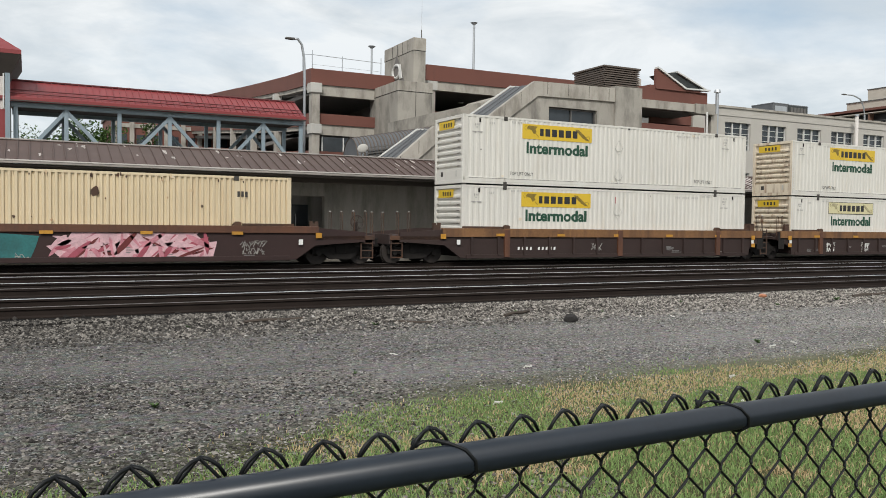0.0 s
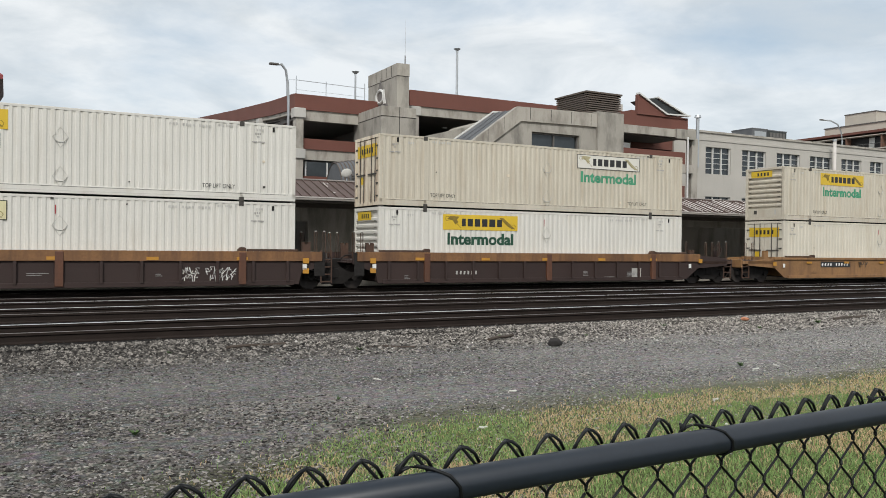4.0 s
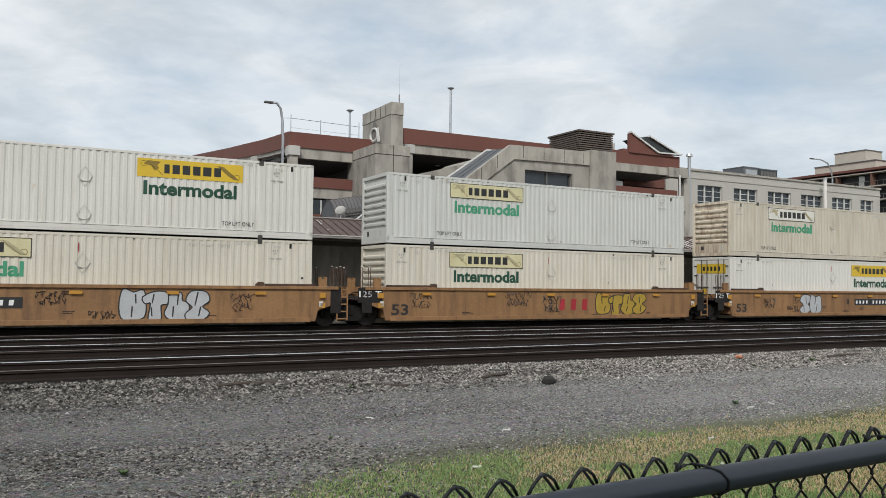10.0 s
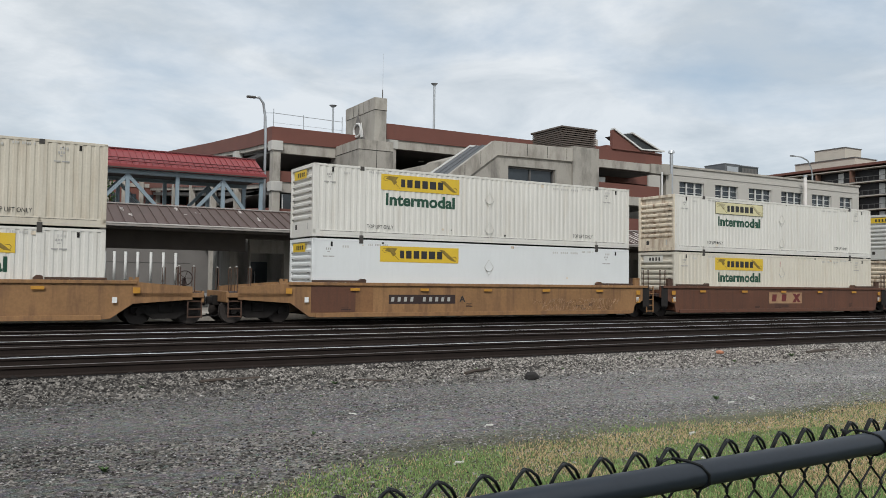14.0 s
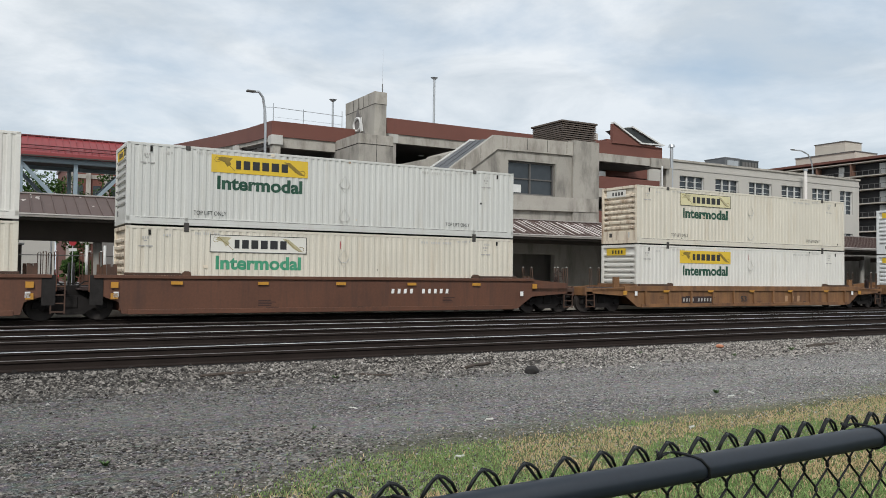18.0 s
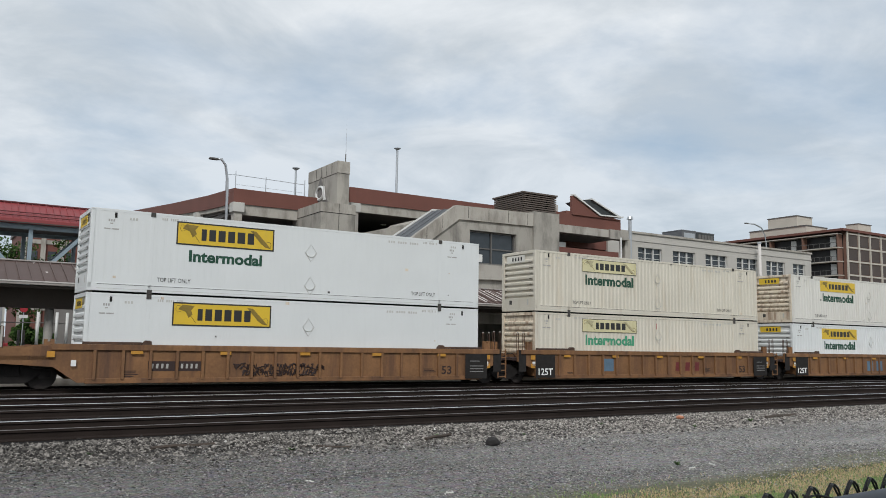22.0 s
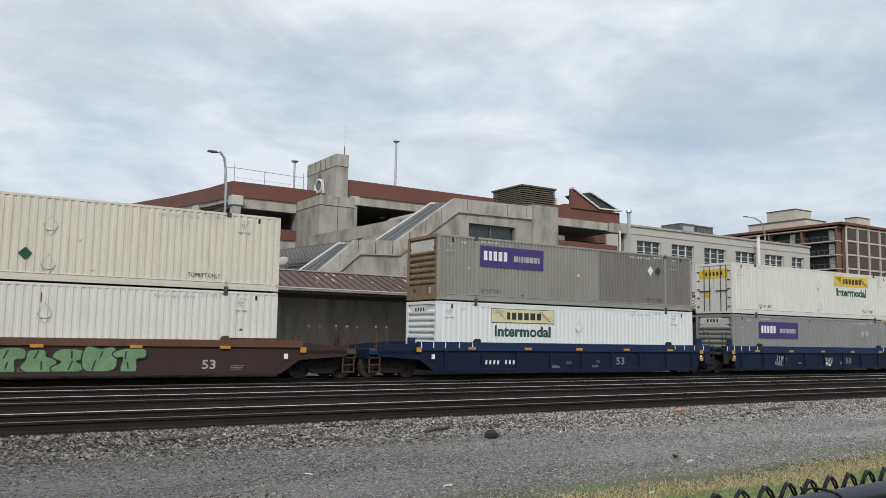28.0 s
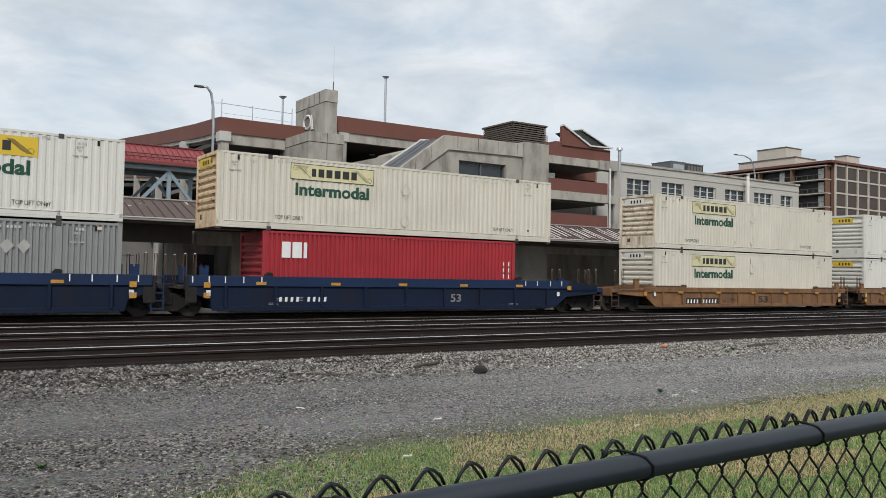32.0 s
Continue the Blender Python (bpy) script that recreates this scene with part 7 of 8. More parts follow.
def wild_piece(k, x0, x1, z0, z1, mats, seed, n):
    """A tangle of sharp, crossing strokes in several tones."""
    car, off, st = CAR_OF[k]
    rng = random.Random(seed)
    base = [(off + x0 + (x1 - x0) * t, z) for t, z in ((0.0, z0 + 0.5), (0.08, z0 + 0.1), (0.3, z0), (0.7, z0 + 0.03), (0.97, z0 + 0.02), (1.0, z1 - 0.3), (0.93, z1 - 0.35), (0.85, z1), (0.4, z1 - 0.02), (0.14, z1), (0.1, z1 - 0.35))]
    flat(car, "spray_fill", base, mats[1], FACE_Y)
    for i in range(n):
        cx = off + x0 + (x1 - x0) * (0.06 + 0.88 * (i + rng.random()) / n)
        cz = rng.uniform(z0 + 0.2, z1 - 0.2)
        a, l, w = rng.uniform(-1.0, 1.0), rng.uniform(0.2, 0.6), rng.uniform(0.025, 0.10)
        if rng.random() < 0.5:
            a += 1.2
        d, q = (math.cos(a), math.sin(a)), (-math.sin(a), math.cos(a))
        pts = [(cx + d[0] * l * s + q[0] * w * t, cz + d[1] * l * s + q[1] * w * t) for s, t in ((-1, 0.2), (-0.5, -0.9), (0.3, -1), (1.0, -0.1), (0.5, 0.8), (-0.4, 0.9))]
        flat(car, "spray_stroke", clamp(smooth_loop(pts, 3), z0, z1), mats[i % len(mats)], FACE_Y - 0.004 - 0.0028 * (i % 5))


def scribble(k, x0, x1, z0, z1, mat, seed, r=0.013):
    """A quick tag: one or two rows of angular marks, each drawn in one crossing line."""
    car, off, st = CAR_OF[k]
    rng = random.Random(seed)
    rows = 2 if z1 - z0 > 0.42 else 1
    hh = (z1 - z0) / rows
    bm = bmesh.new()
    for j in range(rows):
        n = max(3, round((x1 - x0) / (hh * 0.62)))
        w = (x1 - x0) * (0.98 if j else 0.8) / n
        for i in range(n):
            px, pz = off + x0 + i * w + (0.1 if j == 0 and rows == 2 else 0.0) * (x1 - x0), z0 + j * hh + rng.uniform(-0.03, 0.03)
            cells = rng.sample([(a, b) for a in (0.0, 0.5, 1.05) for b in (0.05, 0.5, 0.98)], 5)
            pts = [(px + (a + 0.12 * b) * w * 0.95, FACE_Y - 0.006, pz + b * hh * 0.92) for a, b in cells]
            pipe(bm, pts, r, 4)
    ob = new("tag_line", mesh_of(bm, "tag_line", mat))
    ob.parent = car
    tagged(ob, "quick spray tag")


def bars(k, x0, x1, z0, z1, n, mat, plate=None):
    """A row of upright bars in place of a number, on a dark plate where there is one."""
    car, off, st = CAR_OF[k]
    if plate:
        flat(car, "number_plate", [(off + x0 - 0.1, z0 - 0.07), (off + x1 + 0.1, z0 - 0.07), (off + x1 + 0.1, z1 + 0.07), (off + x0 - 0.1, z1 + 0.07)], plate, FACE_Y - 0.001)
    w = (x1 - x0) / n
    for i in range(n):
        if i == 4 and n > 7:
            continue
        a = off + x0 + i * w
        zm = (z1 - z0) * 0.1
        flat(car, "number_bar", [(a, z0 + zm), (a + w * 0.45, z0 + zm), (a + w * 0.52, z1 - zm), (a + w * 0.07, z1 - zm)], mat, FACE_Y - 0.006)


def words(k, body, x, z, w, h, mat, bold=0.02, dy=0.0):
    car, off, st = CAR_OF[k]
    ob = new("lettering", text_mesh(body, w, h, mat, bold))
    ob.parent = car
    ob.location = (off + x, FACE_Y - 0.008 - dy, z)
    tagged(ob, "painted lettering")


def patch(k, x0, x1, z0, z1, mat, name="paint_patch", y=0.0):
    car, off, st = CAR_OF[k]
    flat(car, name, [(off + x0, z0), (off + x1, z0), (off + x1, z1), (off + x0, z1)], mat, FACE_Y - 0.001 - y)


def mark_cars():
    wild_piece(0, 7.9, 13.4, 0.22, 1.18, (M_PINK, M_PINKLIGHT, M_ROSE, M_PINKLIGHT, M_PINK, M_PINKLIGHT, M_MAROONTEXT), 3, 80)
    flat(CAR_OF[0][0], "spray_fill", [(CAR_OF[0][1] + a, b) for a, b in ((3.0, 0.2), (7.4, 0.2), (7.6, 0.7), (7.7, 1.05), (6.4, 1.15), (3.0, 1.1))], M_TEAL, FACE_Y)
    scribble(0, 14.2, 15.2, 0.4, 0.9, M_GREYTEXT, 5)
    scribble(0, 7.0, 7.5, 0.25, 0.5, M_GREYTEXT, 6)
    bars(1, 2.6, 4.65, 0.5, 0.66, 10, M_PALETEXT)
    scribble(1, 6.5, 7.2, 0.5, 0.85, M_GREYTEXT, 7)
    for a, b, s in ((2.5, 3.2, 8), (5.3, 6.0, 9), (11.9, 12.6, 10), (12.8, 13.9, 11)):
        scribble(2, a, b, 0.35, 0.85, M_PALETEXT, s)
    scribble(3, 5.4, 7.8, 1.12, 1.35, M_PALETEXT, 12)
    scribble(3, 8.5, 10.0, 1.12, 1.35, M_PALETEXT, 13)
    bars(3, 3.4, 4.5, 0.5, 0.68, 6, M_GREYTEXT)
    patch(3, 12.84, 13.4, 0.3, 0.75, M_GREYTEXT)
    bars(4, 2.8, 5.1, 0.82, 1.0, 10, M_PALETEXT, M_INK)
    scribble(4, 5.9, 6.9, 0.75, 1.1, M_INK, 14)
    scribble(4, 9.2, 10.5, 0.8, 1.15, M_INK, 15)
    flat(CAR_OF[4][0], "pale_smear", [(10.4, 0.9), (11.6, 0.86), (12.0, 1.05), (11.2, 1.12), (10.6, 1.1)], M_PANELTAN, FACE_Y - 0.002)
    words(4, "53", 14.7, 0.55, 0.42, 0.3, M_INK)
    words(5, "53", -0.2, 0.36, 0.85, 0.42, M_INK)
    bars(5, 3.2, 6.25, 0.80, 1.02, 10, M_PALETEXT, M_INK)
    scribble(5, 6.7, 7.7, 0.85, 1.3, M_INK, 16)
    scribble(5, 8.3, 9.4, 0.35, 0.65, M_INK, 17)
    scribble(5, 13.0, 13.9, 0.6, 1.25, M_INK, 18)
    bubble_piece(5, 9.3, 12.2, 0.2, 1.44, M_SILVER, M_INK, 19, 4)
    words(6, "53", 0.15, 0.42, 0.75, 0.42, M_INK)
    scribble(6, 0.95, 2.0, 0.7, 1.3, M_INK, 20)
    scribble(6, 5.5, 6.9, 0.75, 1.35, M_INK, 21)
    scribble(6, 7.5, 8.5, 0.5, 1.2, M_INK, 22, 0.02)
    bars(6, 8.4, 10.3, 0.5, 1.12, 3, M_REDBOX)
    bubble_piece(6, 10.5, 13.4, 0.25, 1.36, M_GOLD, M_INK, 23, 4)
    words(7, "53", 0.2, 0.42, 0.75, 0.42, M_INK)
    scribble(7, 2.2, 3.2, 0.6, 1.15, M_INK, 24)
    scribble(7, 4.5, 5.0, 0.4, 1.2, M_INK, 25)
    bubble_piece(7, 5.1, 6.7, 0.2, 1.38, M_SILVER, M_INK, 26, 2)
    bars(7, 9.8, 12.8, 0.80, 1.02, 10, M_PALETEXT, M_INK)
    words(7, "B", 9.0, 0.8, 0.22, 0.28, M_INK)
    patch(8, -0.1, 1.75, 0.36, 1.38, M_CAR_BROWN)
    patch(8, 1.75, 2.5, 0.36, 1.38, M_CAR_ORANGE)
    bars(8, 3.3, 6.2, 0.75, 0.98, 10, M_GREYTEXT, M_CAR_DARK)
    words(8, "A", 6.5, 0.75, 0.3, 0.26, M_INK)
    scribble(8, 10.3, 15.4, 0.35, 0.9, M_PANELTAN, 27)
    patch(9, 6.8, 9.5, 0.62, 1.22, M_PANELTAN)
    bars(9, 7.0, 8.6, 0.68, 1.16, 2, M_MAROONTEXT)
    flat(CAR_OF[9][0], "cross_stroke", [(CAR_OF[9][1] + a, b) for a, b in ((8.7, 0.68), (8.95, 0.68), (9.4, 1.16), (9.15, 1.16))], M_MAROONTEXT, FACE_Y - 0.006)
    flat(CAR_OF[9][0], "cross_stroke", [(CAR_OF[9][1] + a, b) for a, b in ((9.15, 0.68), (9.4, 0.68), (8.95, 1.16), (8.7, 1.16))], M_MAROONTEXT, FACE_Y - 0.0095)
    bars(10, 10.1, 12.9, 0.85, 1.08, 10, M_PALETEXT)
    bars(11, 2.9, 5.0, 0.42, 0.62, 10, M_GREYTEXT, M_CAR_DARK)
    words(11, "53", 7.1, 0.42, 0.45, 0.28, M_INK)
    bars(11, 10.6, 12.1, 0.35, 0.75, 3, M_PANELTAN)
    bars(12, 2.2, 3.9, 0.65, 0.85, 10, M_GREYTEXT, M_CAR_DARK)
    scribble(12, 5.1, 8.8, 0.4, 0.85, M_CAR_DARK, 30, 0.03)
    for k in (13, 14):
        patch(k, -0.2, 0.95, 0.22, 1.27, M_GRIME, "dark_panel", 0.092)
        words(k, "125T", -0.05, 0.35, 0.85, 0.3, M_PALETEXT, 0.02, 0.098)
    for k in (12, 13):
        patch(k, LONG - 0.85, LONG + 0.3, 0.22, 1.27, M_GRIME, "dark_panel", 0.092)
        words(k, "53", LONG - 2.0, 0.42, 0.5, 0.34, M_CAR_DARK)
        for z in (0.5, 0.62, 0.74, 0.95):
            patch(k, LONG - 0.6, LONG + (0.1 if z < 0.9 else -0.1), z, z + 0.035, M_DULLTEXT, "stencil_line", 0.097)
    for a, b in ((3.96, 4.74),):
        patch(13, a, b, 0.5, 1.1, M_BLUEPATCH)
    bars(13, 9.1, 11.3, 0.45, 1.0, 3, M_MAROONTEXT)
    for a, b in ((7.24, 7.9), (8.27, 8.95)):
        patch(14, a, b, 0.45, 1.05, M_BLUEPATCH)
    bars(14, 11.3, 12.9, 0.75, 0.98, 10, M_GREYTEXT, M_CAR_DARK)
    bars(15, 3.9, 5.6, 0.92, 1.12, 8, M_PALETEXT)
    bubble_piece(15, 5.6, 11.2, 0.22, 1.2, M_MINT, M_INK, 31, 6)
    words(15, "53", 13.3, 0.4, 0.5, 0.32, M_GREYTEXT)
    bars(16, 2.45, 4.4, 0.5, 0.72, 9, M_PALETEXT)
    words(16, "53", 10.35, 0.5, 0.55, 0.34, M_DULLTEXT)
    scribble(16, 9.0, 9.9, 1.16, 1.42, M_PALETEXT, 32)
    words(17, "53", 10.35, 0.5, 0.55, 0.34, M_DULLTEXT)
    scribble(17, 3.5, 4.4, 0.35, 0.95, M_GREYTEXT, 33)
    scribble(17, 8.1, 8.9, 0.35, 0.85, M_PALETEXT, 34)
    bars(17, 7.25, 8.5, 1.22, 1.34, 9, M_PALETEXT)
    bars(18, 2.45, 4.55, 0.5, 0.72, 9, M_PALETEXT)
    words(18, "53", 10.35, 0.5, 0.55, 0.34, M_DULLTEXT)
    bars(19, 2.3, 4.8, 0.35, 0.6, 10, M_PALETEXT, M_CAR_DARK)
    words(19, "53", 8.4, 0.42, 0.9, 0.36, M_INK)
    for k in (6, 7):
        car, off, st = CAR_OF[k]
        flat(car, "end_panel_dark", [(off - 1.3, 0.9), (off - 0.25, 0.9), (off - 0.25, 1.48), (off - 1.3, 1.48)], M_GRIME, FACE_Y - 0.012)
        ob = new("lettering", text_mesh("125 T", 0.95, 0.24, M_PALETEXT, 0.02))
        ob.parent = car
        ob.location = (off - 1.25, FACE_Y - 0.02, 1.12)
    # white position ticks along the navy chords
    for k in (16, 17, 18):
        for x in (-0.9, -0.3, 0.3, 1.0, 1.7, LONG - 1.7, LONG - 1.0, LONG - 0.2, LONG + 0.5):
            patch(k, x, x + 0.04, 1.22, 1.46, M_PALETEXT, "tick", 0.072)
    rng = random.Random(77)
    for k in range(21):
        car, off, st = CAR_OF[k]
        for j in range(5):
            x, z = rng.uniform(0.8, LONG - 1.8), rng.uniform(0.25, 0.7)
            w = rng.uniform(0.25, 0.7)
            bm = bmesh.new()
            for r in range(rng.randint(2, 4)):
                box(bm, off + x, off + x + w * rng.uniform(0.6, 1), FACE_Y - 0.004, FACE_Y, z - r * 0.06, z - r * 0.06 + 0.026)
            ob = new("stencilling", mesh_of(bm, "stencilling", M_DULLTEXT if st in ("umber", "navy", "maroon") else M_CAR_DARK))
            ob.parent = car
            tagged(ob, "rows of fine stencilling", kind="stuff")


mark_cars()

# ---- grass, weeds and litter on this side ----
M_GRASS = island_stone("green_grass_blades", (0.165, 0.28, 0.09), (0.33, 0.43, 0.175))
M_STRAW = island_stone("dry_grass_blades", (0.47, 0.345, 0.19), (0.70, 0.55, 0.345))


def thin_leaf(m):
    """Let light through the blades, as thin leaves do."""
    nt = m.node_tree
    p = nt.nodes["Principled BSDF"]
    tr, mix = nt.nodes.new("ShaderNodeBsdfTranslucent"), nt.nodes.new("ShaderNodeMixShader")
    nt.links.new(p.inputs["Base Color"].links[0].from_socket, tr.inputs["Color"])
    mix.inputs[0].default_value = 0.4
    nt.links.new(p.outputs[0], mix.inputs[1])
    nt.links.new(tr.outputs[0], mix.inputs[2])
    nt.links.new(mix.outputs[0], nt.nodes["Material Output"].inputs[0])


thin_leaf(M_GRASS)
thin_leaf(M_STRAW)


def blades(name, label, mat, pick, count, hmin, hmax, seed, x0=-1.5, x1=16.0, y0=1.15, y1=8.2):
    rng = np.random.default_rng(seed)
    x, y = rng.uniform(x0, x1, count), rng.uniform(y0, y1, count)
    keep = np.array([pick(a, b, r) for a, b, r in zip(x, y, rng.random(count))])
    x, y = x[keep], y[keep]
    n = len(x)
    h = rng.uniform(hmin, hmax, n) * np.where(y > 5.6, 0.7, 1.0)
    a = rng.uniform(0, 6.283, n)
    w = rng.uniform(0.003, 0.006, n)
    lean = rng.uniform(0.3, 1.25, n) * h
    la = rng.uniform(0, 6.283, n)
    dx, dy = np.cos(a) * w, np.sin(a) * w
    z = np.zeros(n)
    base = np.stack([np.stack([x - dx, y - dy, z - 0.01], -1), np.stack([x + dx, y + dy, z - 0.01], -1),
                     np.stack([x + dx * 0.7 + np.cos(la) * lean * 0.35, y + dy * 0.7 + np.sin(la) * lean * 0.35, z + h * 0.6], -1),
                     np.stack([x - dx * 0.7 + np.cos(la) * lean * 0.35, y - dy * 0.7 + np.sin(la) * lean * 0.35, z + h * 0.6], -1),
                     np.stack([x + np.cos(la) * lean, y + np.sin(la) * lean, z + h * rng.uniform(0.8, 1.0, n)], -1)], 1)
    f = []
    for i in range(n):
        b = i * 5
        f.append((b, b + 1, b + 2, b + 3))
        f.append((b + 3, b + 2, b + 4))
    tagged(raw(name, base.reshape(-1, 3).tolist(), f, mat), label, "grass", kind="stuff")


def dry(x, y):
    """How dry the grass is at a place: patches, drier along the far edge."""
    spots = sum(math.exp(-((x - a) / p) ** 2 - ((y - b) / q) ** 2) for a, b, p, q in ((5.5, 6.55, 1.0, 0.55), (9.8, 6.75, 2.6, 0.5), (3.4, 5.0, 0.5, 0.4), (13.5, 6.9, 2.5, 0.6), (6.9, 4.6, 0.8, 0.35)))
    return noise.noise(Vector((x * 0.7, y * 1.1, 3.1))) * 0.55 + 0.25 * noise.noise(Vector((x * 2.7, y * 3.1, 1.7))) + 0.85 * spots - 0.14


def edge(x):
    return 7.15 - 1.5 * min(1.0, max(0.0, (3.2 - x) / 2.4)) + 0.04 * max(0.0, x - 8) + 0.35 * noise.noise(Vector((x * 0.8, 0.3, 0.7))) + 0.2 * noise.noise(Vector((x * 3.1, 0.3, 0.7)))


def cover(x, y):
    d = edge(x) - y
    return 1.0 if d > 0.5 else max(0.0, 0.1 + 0.9 * d / 0.5) if d > 0 else (0.025 if d > -0.7 else 0.0)


blades("green_grass", "short green grass behind the fence", M_GRASS, lambda x, y, r: r < cover(x, y) * (0.97 if dry(x, y) < 0.08 else 0.26), 290000, 0.015, 0.06, 21)
blades("dry_grass", "dry straw-coloured grass along the gravel", M_STRAW, lambda x, y, r: r < cover(x, y) * (0.95 if dry(x, y) > 0.05 else 0.21), 190000, 0.015, 0.062, 22)


def weed(x, y, s):
    w = thing("weed", "low green weed growing in the gravel", "weed", (x, y, 0), "weeds")
    rng = random.Random(int(x * 100))
    bm = bmesh.new()
    for i in range(26):
        a, l = rng.uniform(0, 6.28), rng.uniform(0.4, 1.0) * s
        c, n = Vector((math.cos(a), math.sin(a), rng.uniform(0.3, 1.2))).normalized(), Vector((-math.sin(a), math.cos(a), 0)) * l * 0.16
        o = Vector((x, y, 0))
        bm.faces.new([bm.verts.new(p) for p in (o, o + c * l * 0.55 + n, o + c * l, o + c * l * 0.55 - n)])
    part("leaves", bm, M_LEAF, w)


for x, y, s in ((5.0, 12.2, 0.16), (4.3, 11.0, 0.09), (8.1, 12.9, 0.14), (2.2, 13.0, 0.12), (9.8, 12.5, 0.12), (12.5, 13.3, 0.16), (6.3, 10.6, 0.07), (14.2, 12.2, 0.14), (18.6, 13.2, 0.2), (3.2, 8.4, 0.09), (1.0, 7.6, 0.14), (9.4, 8.4, 0.16), (16.6, 12.6, 0.2)):
    weed(x, y, s * 0.7)


def lump(name, label, cat, x, y, s, mat, squash=0.7, seed=1):
    t = thing(name, label, cat, (x, y, 0))
    bm = bmesh.new()
    bmesh.ops.create_icosphere(bm, subdivisions=2, radius=s)
    for v in bm.verts:
        d = 1 + 0.35 * noise.noise(v.co * (2.2 / s) + Vector((seed, 0, 0)))
        v.co = (x + v.co.x * d * 1.25, y + v.co.y * d, max(-0.01, v.co.z * d * squash + s * 0.45))
    part("block", bm, mat, t)


M_DARKROCK = surface("dark_rock", (0.018, 0.016, 0.015), 0.9, 0, 0.3, 6, 40, 0.4)
M_RUSTCHIP = surface("rust_orange_debris", (0.42, 0.17, 0.09), 0.8, 0, 0.2, 6, 40, 0.2)
M_STICK = surface("weathered_wood", (0.06, 0.045, 0.035), 0.9, 0, 0.3, 6, 40, 0.3)
M_LITTER = surface("pale_litter", (0.55, 0.54, 0.50), 0.8, 0, 0.1, 6, 40, 0.1)
lump("rock", "dark broken rock lying on the gravel", "rock", 8.32, 11.47, 0.11, M_DARKROCK, 0.75, 2)
lump("debris", "small rust-orange lump of debris beside the ballast", "debris", 15.5, 13.75, 0.09, M_RUSTCHIP, 0.5, 4)


def stick(x, y, l, a, r=0.03, mat=None, name="stick", label="weathered wooden stick lying on the ballast"):
    t = thing(name, label, name, (x, y, 0))
    dx, dy = math.cos(a) * l / 2, math.sin(a) * l / 2
    bm = bmesh.new()
    pipe(bm, [(x - dx, y - dy, r), (x - dx * 0.3, y - dy * 0.3 + 0.03, r * 1.4), (x + dx * 0.4, y + dy * 0.4, r), (x + dx, y + dy, r * 1.2)], r, 6)
    part("shaft", bm, mat or M_STICK, t)


stick(18.3, 13.0, 1.5, 0.15, 0.04)
stick(8.0, 12.7, 0.9, 0.5, 0.03)
stick(3.6, 13.2, 1.0, 0.1, 0.03)
stick(5.6, 12.3, 0.8, -0.5, 0.02)
for x, y, l, a in ((9.3, 8.05, 0.22, 0.4), (9.9, 8.2, 0.16, 1.2), (5.2, 8.0, 0.12, 0.2), (7.0, 6.6, 0.14, 0.5), (4.1, 9.4, 0.12, 2.0), (3.9, 6.5, 0.12, 0.3), (6.1, 5.6, 0.10, 1.0)):
    stick(x, y, l, a, 0.012, M_LITTER, "litter", "small scrap of pale litter on the ground")
marker = thing("track_marker", "small yellow marker between the rails", "marker", (6.64, 24.8, 0.0))
part("block", cube(6.55, 6.74, 24.74, 24.86, -0.02, 0.14, 0.04), M_SIGN, marker)

# ---- beyond the platform ----
tagged(part("parking_lot", cube(-60, 17.0, 44.55, 140, -0.2, 0.26, 0.02), M_ASPHALT, None), "worn grey asphalt parking lot behind the station", "parking lot", kind="structure")


def build_tree(x, y, h, r, seed):
    t = thing("tree", "broad green leafy tree behind the footbridge", "tree", (x, y, -0.1), "trees")
    rng = random.Random(seed)
    bm = bmesh.new()
    tube(bm, (x, y, -0.2), (x + 0.1, y, h * 0.55), 0.24, 8, 0.12)
    for k in range(7):
        a = rng.uniform(0, 6.28)
        tube(bm, (x, y, h * rng.uniform(0.3, 0.5)), (x + math.cos(a) * r * 0.7, y + math.sin(a) * r * 0.7, h * rng.uniform(0.6, 0.85)), 0.09, 6, 0.03)
    part("trunk", bm, M_BARK, t)
    v, f = [], []
    centres = [(x + rng.gauss(0, r * 0.45), y + rng.gauss(0, r * 0.45), h * 0.66 + rng.gauss(0, h * 0.14)) for _ in range(46)]
    for c in centres:
        cr = rng.uniform(0.5, 1.1) * r * 0.36
        for k in range(110):
            d = Vector((rng.gauss(0, 1), rng.gauss(0, 1), rng.gauss(0, 0.8))).normalized() * cr * rng.random() ** 0.4
            o = Vector(c) + d
            u, w = Vector((rng.uniform(-1, 1), rng.uniform(-1, 1), rng.uniform(-1, 1))).normalized() * 0.16, Vector((rng.uniform(-1, 1), rng.uniform(-1, 1), rng.uniform(-0.5, 0.5))).normalized() * 0.1
            b = len(v)
            v += [tuple(o - u), tuple(o + w), tuple(o + u), tuple(o - w)]
            f.append((b, b + 1, b + 2, b + 3))
    ob = raw("crown", [(a - x, b - y, c + 0.1) for a, b, c in v], f, M_LEAFY, t)


